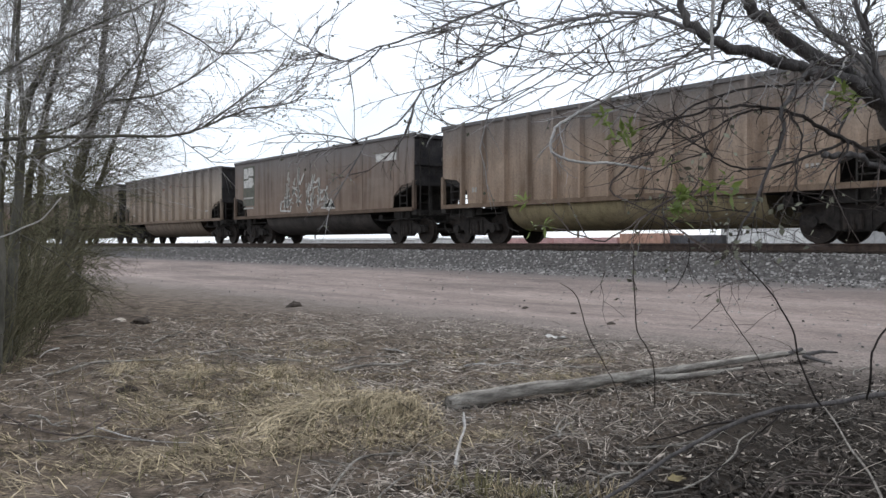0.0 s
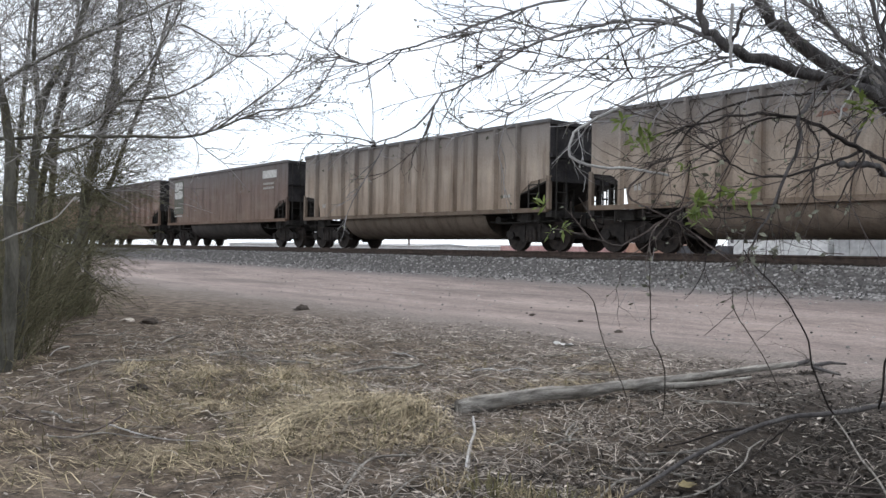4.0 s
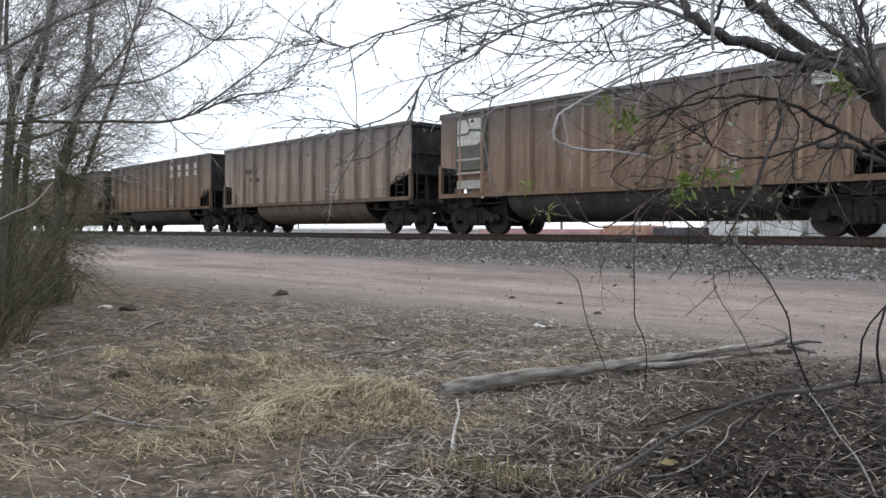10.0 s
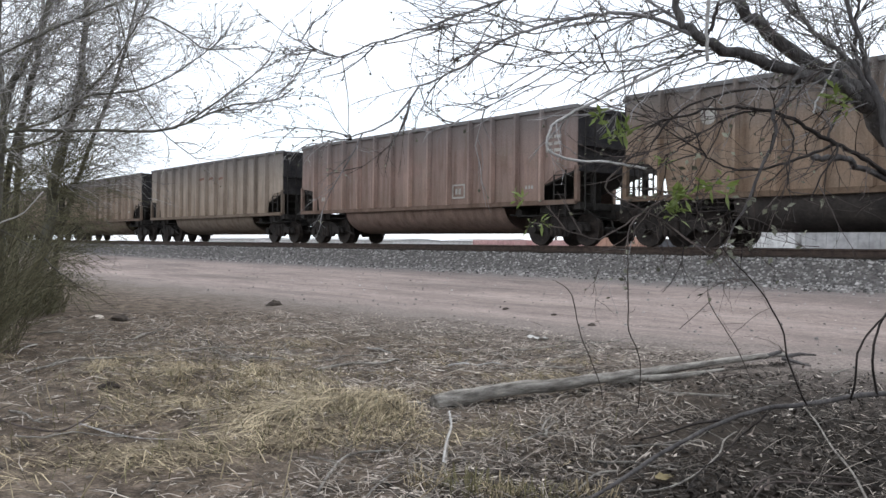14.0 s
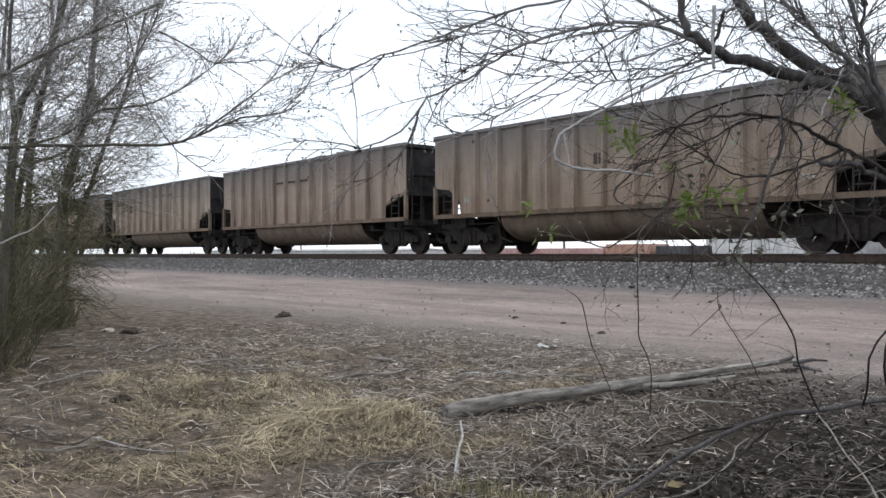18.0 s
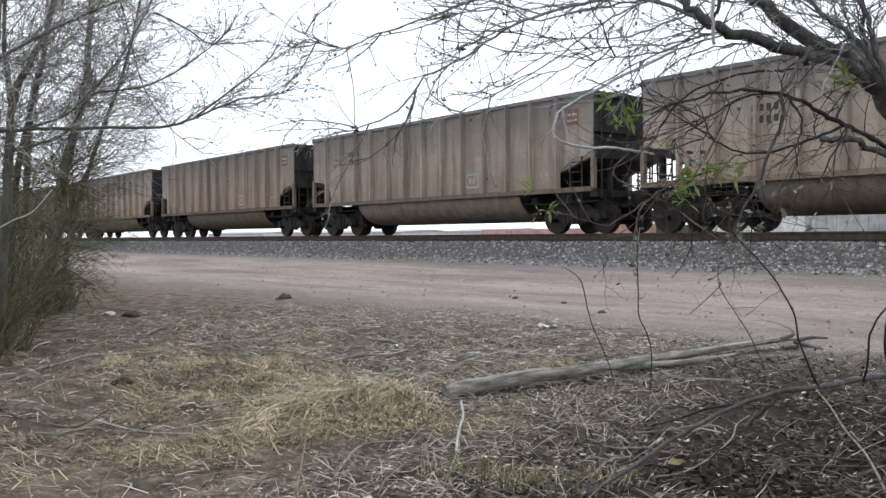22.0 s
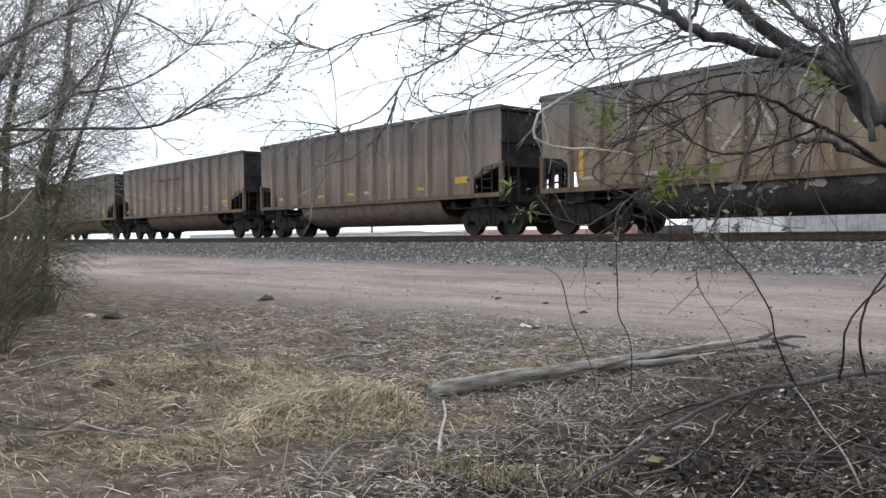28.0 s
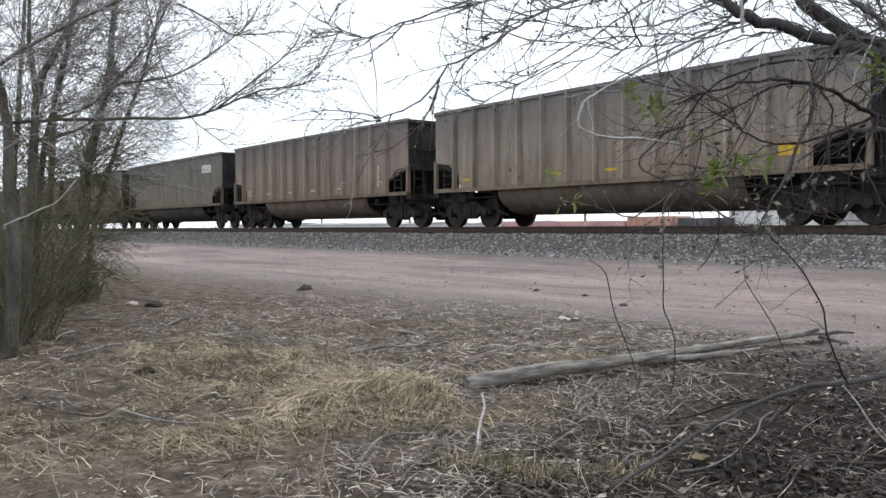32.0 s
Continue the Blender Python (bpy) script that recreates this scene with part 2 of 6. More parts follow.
M["greengrass"] = rough_mat("dull_green_grass", (0.12, 0.11, 0.052), (0.24, 0.215, 0.115), 6, 0.85, 0, 0, (1, 1, 1), 0.4)
M["litter"] = rough_mat("dead_leaf_litter", (0.1, 0.08, 0.067), (0.31, 0.26, 0.225), 2.5, 0.9, 0, 0, (1, 1, 1), 0.6)
# dark leaves; massed under tree and log they stand in for shade
M["darklitter"] = rough_mat("dark_shade_leaf_litter", (0.022, 0.018, 0.015), (0.095, 0.08, 0.069), 2.5, 0.9, 0, 0, (1, 1, 1), 0.8)
M["chips"] = rough_mat("pale_wood_litter", (0.22, 0.188, 0.16), (0.62, 0.55, 0.48), 3, 0.9, 0, 0, (1, 1, 1), 0.7)
# stick tone with the leaning tree's shade put into it
M["shadestick"] = rough_mat("shaded_grey_stick", (0.06, 0.05, 0.043), (0.24, 0.21, 0.185), 4, 0.9, 0, 0, (1, 1, 1), 0.7)
M["clod"] = rough_mat("dark_soil_clod", (0.035, 0.028, 0.023), (0.09, 0.072, 0.06), 14, 0.95)
M["paper"] = rough_mat("crumpled_white_paper", (0.5, 0.48, 0.45), (0.7, 0.68, 0.65), 8, 0.8)
M["yleaf"] = rough_mat("yellow_dead_leaf", (0.14, 0.11, 0.05), (0.23, 0.185, 0.09), 12, 0.8)
M["farwhite"] = rough_mat("pale_metal_cladding", (0.62, 0.62, 0.61), (0.78, 0.78, 0.77), 0.4, 0.7, 0, 0)
M["fargrey"] = rough_mat("grey_metal_cladding", (0.34, 0.34, 0.34), (0.48, 0.48, 0.48), 0.4, 0.7, 0, 0)
M["farred"] = rough_mat("faded_red_container", (0.5, 0.3, 0.29), (0.62, 0.4, 0.38), 0.5, 0.7, 0, 0)
M["farorange"] = rough_mat("dusty_orange_container", (0.45, 0.27, 0.2), (0.58, 0.36, 0.28), 0.5, 0.7, 0, 0)
M["fardark"] = rough_mat("dark_vehicle_panel", (0.06, 0.06, 0.065), (0.14, 0.14, 0.15), 0.6, 0.5, 0, 0)
M["fartree"] = rough_mat("far_bare_trees", (0.3, 0.29, 0.27), (0.42, 0.41, 0.39), 0.6, 0.95, 0, 0, (1, 1, 1), 0.3)
M["pole"] = rough_mat("weathered_pole", (0.16, 0.14, 0.12), (0.28, 0.25, 0.22), 3, 0.9)


def along_y(n, l, co, wobble, y0, y1, amount):
    """0 before y0, 1 past y1, with a wandering border."""
    sep = n.new("ShaderNodeSeparateXYZ")
    l.new(co, sep.inputs[0])
    add = n.new("ShaderNodeMath")
    add.operation = "MULTIPLY_ADD"
    l.new(wobble, add.inputs[0])
    add.inputs[1].default_value = amount
    l.new(sep.outputs["Y"], add.inputs[2])
    r = n.new("ShaderNodeMapRange")
    r.interpolation_type = "SMOOTHSTEP"
    r.inputs["From Min"].default_value, r.inputs["From Max"].default_value = y0 + amount / 2, y1 + amount / 2
    l.new(add.outputs[0], r.inputs["Value"])
    return r.outputs["Result"]


def ground_mat():
    m, n, l, p = shader("leaf_strewn_soil")
    co = n.new("ShaderNodeTexCoord").outputs["Object"]
    a, b, c = noise_of(n, l, co, 0.55, 6), noise_of(n, l, co, 5, 6, (1, 1, 1), 0.65), noise_of(n, l, co, 42, 4, (1, 1, 1), 0.7)
    soil = ramp_of(n, l, b, [(0.32, (0.038, 0.03, 0.023)), (0.5, (0.132, 0.102, 0.078)), (0.7, (0.31, 0.243, 0.188))])
    soil = mixed(n, l, soil, (0.135, 0.108, 0.083), ramp_of(n, l, a, [(0.45, (0, 0, 0)), (0.68, (0.55,) * 3)]))
    soil = mixed(n, l, soil, ramp_of(n, l, c, [(0.32, (0.45,) * 3), (0.68, (1.4,) * 3)]), 1.0, "MULTIPLY")
    # shade under the leaning tree, put into the soil colour
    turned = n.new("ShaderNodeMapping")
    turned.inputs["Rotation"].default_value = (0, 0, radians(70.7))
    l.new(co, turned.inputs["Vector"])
    tree_shade = along_y(n, l, turned.outputs["Vector"], b, -2.8, -0.7, 1.5)
    soil = mixed(n, l, soil, mixed(n, l, soil, (0.17, 0.163, 0.16), 1.0, "MULTIPLY"), tree_shade)
    dust = ramp_of(n, l, c, [(0.35, (0.1, 0.084, 0.075)), (0.65, (0.32, 0.273, 0.248))])
    soil = mixed(n, l, soil, dust, along_y(n, l, co, b, 5.0, 8.6, 2.6))
    l.new(soil, p.inputs["Base Color"])
    p.inputs["Roughness"].default_value, p.inputs["Specular IOR Level"].default_value = 0.95, 0.15
    bump_of(n, l, p, c, 0.8, 0.03)
    return m


def road_mat():
    m, n, l, p = shader("packed_dirt_road")
    co = n.new("ShaderNodeTexCoord").outputs["Object"]
    a, b, c = noise_of(n, l, co, 0.7, 5, (0.22, 1.3, 1)), noise_of(n, l, co, 2.4, 6, (0.3, 1.6, 1), 0.65), noise_of(n, l, co, 30, 4, (1, 1, 1), 0.7)
    col = ramp_of(n, l, a, [(0.3, (0.205, 0.17, 0.156)), (0.52, (0.325, 0.263, 0.24)), (0.72, (0.405, 0.332, 0.3))])
    col = mixed(n, l, col, ramp_of(n, l, b, [(0.28, (0.72, 0.72, 0.73)), (0.55, (1, 1, 1)), (0.8, (1.12, 1.1, 1.08))]), 1.0, "MULTIPLY")
    d = noise_of(n, l, co, 9, 5, (0.7, 1.2, 1), 0.7)
    col = mixed(n, l, col, ramp_of(n, l, c, [(0.3, (0.72,) * 3), (0.7, (1.22,) * 3)]), 1.0, "MULTIPLY")
    col = mixed(n, l, col, ramp_of(n, l, d, [(0.3, (0.76, 0.77, 0.78)), (0.55, (1, 1, 1)), (0.72, (1.14, 1.12, 1.1))]), 1.0, "MULTIPLY")
    near = ramp_of(n, l, c, [(0.33, (0.11, 0.092, 0.083)), (0.66, (0.32, 0.272, 0.248))])
    col = mixed(n, l, near, col, along_y(n, l, co, b, 7.4, 9.4, 2.2))
    grey = ramp_of(n, l, c, [(0.33, (0.11, 0.1, 0.096)), (0.66, (0.23, 0.21, 0.2))])
    col = mixed(n, l, col, grey, along_y(n, l, co, a, 12.6, 14.6, 2.0))
    l.new(col, p.inputs["Base Color"])
    p.inputs["Roughness"].default_value, p.inputs["Specular IOR Level"].default_value = 0.95, 0.15
    bump_of(n, l, p, c, 0.7, 0.025)
    return m


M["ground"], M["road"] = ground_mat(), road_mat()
M["bank"] = rough_mat("grey_gravel_bank", (0.06, 0.055, 0.052), (0.18, 0.166, 0.157), 9, 0.95, 0, 0.7)


# ---- mesh building ----
class Shape:
    """Collects vertices and faces of one mesh."""

    def __init__(self):
        self.v, self.f = [], []

    def add(self, verts, faces):
        k = len(self.v)
        self.v.extend(verts)
        self.f.extend(tuple(i + k for i in q) for q in faces)

    def box(self, x0, x1, y0, y1, z0, z1, bev=0.0):
        if bev:
            b = bev
            ring = lambda z, s: [(x0 + s, y0, z), (x1 - s, y0, z), (x1, y0 + s, z), (x1, y1 - s, z), (x1 - s, y1, z), (x0 + s, y1, z), (x0, y1 - s, z), (x0, y0 + s, z)]
            self.add(ring(z0, b) + ring(z1, b), [tuple(range(7, -1, -1)), tuple(range(8, 16))] + [(i, (i + 1) % 8, 8 + (i + 1) % 8, 8 + i) for i in range(8)])
            return
        self.add([(x0, y0, z0), (x1, y0, z0), (x1, y1, z0), (x0, y1, z0), (x0, y0, z1), (x1, y0, z1), (x1, y1, z1), (x0, y1, z1)],
                 [(3, 2, 1, 0), (4, 5, 6, 7), (0, 1, 5, 4), (1, 2, 6, 5), (2, 3, 7, 6), (3, 0, 4, 7)])

    def plate(self, pts, y0, y1):
        """A plate whose outline runs in x and z, between two y."""
        k = len(pts)
        self.add([(x, y0, z) for x, z in pts] + [(x, y1, z) for x, z in pts],
                 [tuple(range(k)), tuple(range(2 * k - 1, k - 1, -1))] + [(i, k + i, k + (i + 1) % k, (i + 1) % k) for i in range(k)])

    def tube(self, path, radii, sides=5, cap=True):
        path = [Vector(p) for p in path]
        k0, count = len(self.v), len(path)
        side = None
        for i, p in enumerate(path):
            d = (path[min(i + 1, count - 1)] - path[max(i - 1, 0)]).normalized()
            if side is None:
                side = d.orthogonal().normalized()
            side = (side - d * side.dot(d)).normalized()
            up = d.cross(side)
            r = radii[i] if isinstance(radii, (list, tuple)) else radii
            for j in range(sides):
                a = 2 * math.pi * j / sides
                q = p + side * (r * math.cos(a)) + up * (r * math.sin(a))
                self.v.append((q.x, q.y, q.z))
        for i in range(count - 1):
            for j in range(sides):
                a, b = k0 + i * sides + j, k0 + i * sides + (j + 1) % sides
                self.f.append((a, b, b + sides, a + sides))
        if cap:
            self.f.append(tuple(k0 + j for j in range(sides - 1, -1, -1)))
            self.f.append(tuple(k0 + (count - 1) * sides + j for j in range(sides)))

    def disc_y(self, x, z, y0, y1, r, sides=20, r1=None):
        r1 = r if r1 is None else r1
        a = [2 * math.pi * j / sides for j in range(sides)]
        self.add([(x + r * math.cos(t), y0, z + r * math.sin(t)) for t in a] + [(x + r1 * math.cos(t), y1, z + r1 * math.sin(t)) for t in a],
                 [tuple(range(sides)), tuple(range(2 * sides - 1, sides - 1, -1))] + [(j, sides + j, sides + (j + 1) % sides, (j + 1) % sides) for j in range(sides)])

    def mesh(self, name, material, smooth=False):
        me = bpy.data.meshes.new(name)
        me.from_pydata(self.v, [], self.f)
        me.materials.append(material)
        if smooth:
            me.polygons.foreach_set("use_smooth", [True] * len(me.polygons))
        me.update()
        return me


def part(name, shape, material, parent=None, label="", smooth=False):
    ob = new(name, shape if isinstance(shape, bpy.types.Mesh) else shape.mesh(name, material, smooth))
    if parent is not None:
        ob.parent = parent
    return tagged(ob, label)


def thing(name, label, category, m=None, group="", kind=""):
    ob = tagged(new(name), label, category, group, kind)
    if m is not None:
        ob.matrix_basis = m
    return ob


# ---- the ground: flat by the camera, rising to the road's far side and the ballast bank ----
EDGE, TOE, CREST, RAIL_Z = 7.6, 15.2, 17.1, 1.08
TRACK_Y = 18.95
BALLAST_Z = 0.86


def smooth01(t):
    t = min(1.0, max(0.0, t))
    return t * t * (3 - 2 * t)


def gz(x, y):
    z = 0.37 * smooth01((y - 8.6) / (TOE - 8.6)) if y < TOE else 0.37 + (BALLAST_Z - 0.04 - 0.37) * smooth01((y - TOE) / (CREST - TOE))
    if y > 21.0:
        z = (BALLAST_Z - 0.04) - 0.75 * smooth01((y - 21.0) / 3.0)
    if y < 9.5:
        a = 1 - smooth01((y - 6.5) / 3)
        z += a * (0.05 * noise.noise((x * 0.55, y * 0.55, 3)) + 0.022 * noise.noise((x * 2.1, y * 2.1, 7)) + 0.012 * noise.noise((x * 5.3, y * 5.3, 9)))
    return z


def lines(parts):
    out = []
    for a, b, step in parts:
        k = max(1, round((b - a) / step))
        out += [a + (b - a) * i / k for i in range(k)]
    return out + [parts[-1][1]]


def sheet(name, xs, ys, height, material, label, category):
    s = Shape()
    s.v = [(x, y, height(x, y)) for y in ys for x in xs]
    w = len(xs)
    s.f = [(j * w + i, j * w + i + 1, (j + 1) * w + i + 1, (j + 1) * w + i) for j in range(len(ys) - 1) for i in range(w - 1)]
    return tagged(part(name, s, material, None, label, True), "", category, "", "structure")


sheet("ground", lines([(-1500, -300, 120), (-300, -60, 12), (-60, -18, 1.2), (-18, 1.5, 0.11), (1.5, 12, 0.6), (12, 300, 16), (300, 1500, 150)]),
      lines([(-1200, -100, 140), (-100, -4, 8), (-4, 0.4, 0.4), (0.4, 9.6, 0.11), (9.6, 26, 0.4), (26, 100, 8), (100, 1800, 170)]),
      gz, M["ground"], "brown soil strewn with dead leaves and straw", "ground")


def road_z(x, y):
    n1 = noise.noise((x * 0.45, y * 0.9, 21)) * 0.9 + noise.noise((x * 1.7, y * 2.4, 5)) * 0.6 + noise.noise((x * 5.5, y * 7, 8)) * 0.5
    edge = min((y - EDGE) / 0.9 + n1, (TOE + 0.25 - y) / 0.5 + 0.5 * n1)
    ruts = sum(-0.03 * math.exp(-((y - c - 0.15 * noise.noise((x * 0.2, c, 1))) / 0.28) ** 2) for c in (9.3, 11.0, 12.1, 13.7))
    return gz(x, y) + 0.05 * math.tanh(edge) - 0.01 + ruts + 0.008 * noise.noise((x * 2.5, y * 2.5, 33))


sheet("road", lines([(-260, -60, 5), (-60, -24, 0.8), (-24, 2, 0.2), (2, 14, 0.8), (14, 120, 8)]), lines([(EDGE - 1.4, TOE + 0.6, 0.14)]),
      road_z, M["road"], "packed pinkish-grey dirt road beside the track", "dirt road")


def bank_z(x, y):
    return gz(x, y) + 0.02 + 0.03 * noise.noise((x * 1.5, y * 1.5, 12)) - 0.05 * smooth01((TOE + 0.1 - y) / 0.5 + 0.5 * noise.noise((x * 0.9, y, 4)))


sheet("ballast_bank", lines([(-260, -50, 3), (-50, 4, 0.25), (4, 80, 3)]), lines([(TOE - 0.5, 22.5, 0.18)]), bank_z, M["bank"], "bank of grey crushed stone under the track", "ballast")

# loose stones on the bank
stones = Shape()
rnd = random.Random(5)


def rock(s, x, y, z, r, rnd):
    q = [(math.cos(a) * r * rnd.uniform(0.7, 1.2), math.sin(a) * r * rnd.uniform(0.7, 1.2)) for a in (0.3, 1.5, 2.7, 3.9, 5.2)]
    h = r * rnd.uniform(0.5, 1.0)
    t = rnd.uniform(0.45, 0.75)
    s.add([(x + a, y + b, z - 0.3 * r) for a, b in q] + [(x + a * t, y + b * t, z + h) for a, b in q],
          [tuple(range(5, 10))] + [(i, (i + 1) % 5, 5 + (i + 1) % 5, 5 + i) for i in range(5)])


for _ in range(21000):
    x = -2.0 - 58 * rnd.random() ** 1.9
    y = CREST + 0.95 - (CREST + 0.95 - TOE + 1.3) * rnd.random() ** 1.35
    rock(stones, x, y, max(bank_z(x, y), road_z(x, y)) if y < TOE + 0.5 else bank_z(x, y), rnd.uniform(0.017, 0.044), rnd)
for _ in range(700):
    x, y = -1.0 - 30 * rnd.random() ** 1.5, EDGE + 7.4 * rnd.random() ** 0.8
    rock(stones, x, y, road_z(x, y), rnd.uniform(0.01, 0.028), rnd)
tagged(part("ballast_stones", stones, M["stone"], None, "loose grey crushed stones on the track bank"), "", "gravel", "", "stuff")

# ---- the track ----
track = thing("railway_track", "rusty steel rails on dark timber sleepers in grey ballast", "railway track", kind="structure")
rail_profile = [(-0.07, 0), (0.07, 0), (0.07, 0.012), (0.012, 0.035), (0.012, 0.13), (0.037, 0.142), (0.037, 0.178), (0.028, 0.185), (-0.028, 0.185), (-0.037, 0.178), (-0.037, 0.142), (-0.012, 0.13), (-0.012, 0.035), (-0.07, 0.012)]
for side in (-1, 1):
    s = Shape()
    k = len(rail_profile)
    y = TRACK_Y + side * 0.755
    s.v = [(x, y + a, RAIL_Z - 0.185 + b) for x in (-260.0, 90.0) for a, b in rail_profile]
    s.f = [(i, (i + 1) % k, k + (i + 1) % k, k + i) for i in range(k)] + [tuple(range(k - 1, -1, -1)), tuple(range(k, 2 * k))]
    part("rail", s, M["rail"], track)
sleeper = Shape()
sleeper.box(-0.115, 0.115, -1.3, 1.3, -0.17, 0, 0.012)
sleeper_mesh = sleeper.mesh("sleeper", M["tie"])
for i in range(150):
    ob = part("sleeper", sleeper_mesh, None, track)
    ob.location = (1.5 - i * 0.5 + rnd.uniform(-0.03, 0.03), TRACK_Y + rnd.uniform(-0.03, 0.03), RAIL_Z - 0.193)

# ---- the coal train ----
PITCH, HALF, WIDE = 16.18, 7.27, 1.5
SILL, TOP, AXLE_R = 1.2, 3.86, 0.457
TRUCK_X, AXLE_X = 6.15, 0.89
RIB_X = [-HALF + 1.12 + 1.015 * k for k in range(13)]
ORIGIN_Y = TRACK_Y


def truck_part(parent, x):
    """A two-axle freight truck."""
    t = Shape()
    t.box(-0.16, 0.16, -1.12, 1.12, 0.42, 0.72, 0.03)
    t.disc_y(0, 0.72, -0.2, 0.2, 0.05, 8)
    truck = part("truck", t, M["truck"], parent, "grimy cast-steel freight truck")
    truck.location = (x, 0, 0)
    frame_shape = [(-1.18, 0.42), (-1.12, 0.62), (-0.7, 0.68), (-0.42, 0.84), (0.42, 0.84), (0.7, 0.68), (1.12, 0.62), (1.18, 0.42), (0.92, 0.4), (0.62, 0.45), (0.4, 0.26), (-0.4, 0.26), (-0.62, 0.45), (-0.92, 0.4)]
    for s in (-1, 1):
        f = Shape()
        f.plate(frame_shape, s * 1.0 - 0.06, s * 1.0 + 0.06)
        for e in (-1, 1):
            f.disc_y(e * AXLE_X, 0.47, s * 1.0 - 0.13, s * 1.0 + 0.13, 0.13, 12)
            f.box(e * 0.34 - 0.05, e * 0.34 + 0.05, s * 1.0 - 0.09, s * 1.0 + 0.09, 0.3, 0.8)
        part("side_frame", f, M["truck"], truck)
        for k in (-0.16, 0, 0.16):
            sp = Shape()
            sp.tube([(k, s * 1.09, 0.3), (k, s * 1.09, 0.62)], 0.06, 8)
            part("spring", sp, M["wheel"], truck)
    for e in (-1, 1):
        w = Shape()
        w.tube([(0, -1.08, 0), (0, 1.08, 0)], 0.085, 10)
        for s in (-1, 1):
            y = s * 0.755
            w.disc_y(0, 0, y - 0.065, y + 0.065, AXLE_R, 28)
            w.disc_y(0, 0, y - s * 0.085 - 0.014, y - s * 0.085 + 0.014, AXLE_R + 0.026, 28)
            w.disc_y(0, 0, y + s * 0.065, y + s * 0.1, 0.16, 14, 0.12)
            for a in range(6):
                c, d = math.cos(a * math.pi / 3), math.sin(a * math.pi / 3)
                w.tube([(0.27 * c, y + s * 0.05, 0.27 * d), (0.27 * c, y + s * 0.075, 0.27 * d)], 0.05, 6)
        wheelset = part("wheelset", w, M["wheel"], truck, "rust-brown steel wheels on an axle")
        wheelset.location = (e * AXLE_X, 0, AXLE_R)
        wheelset["spin"] = e
    return truck


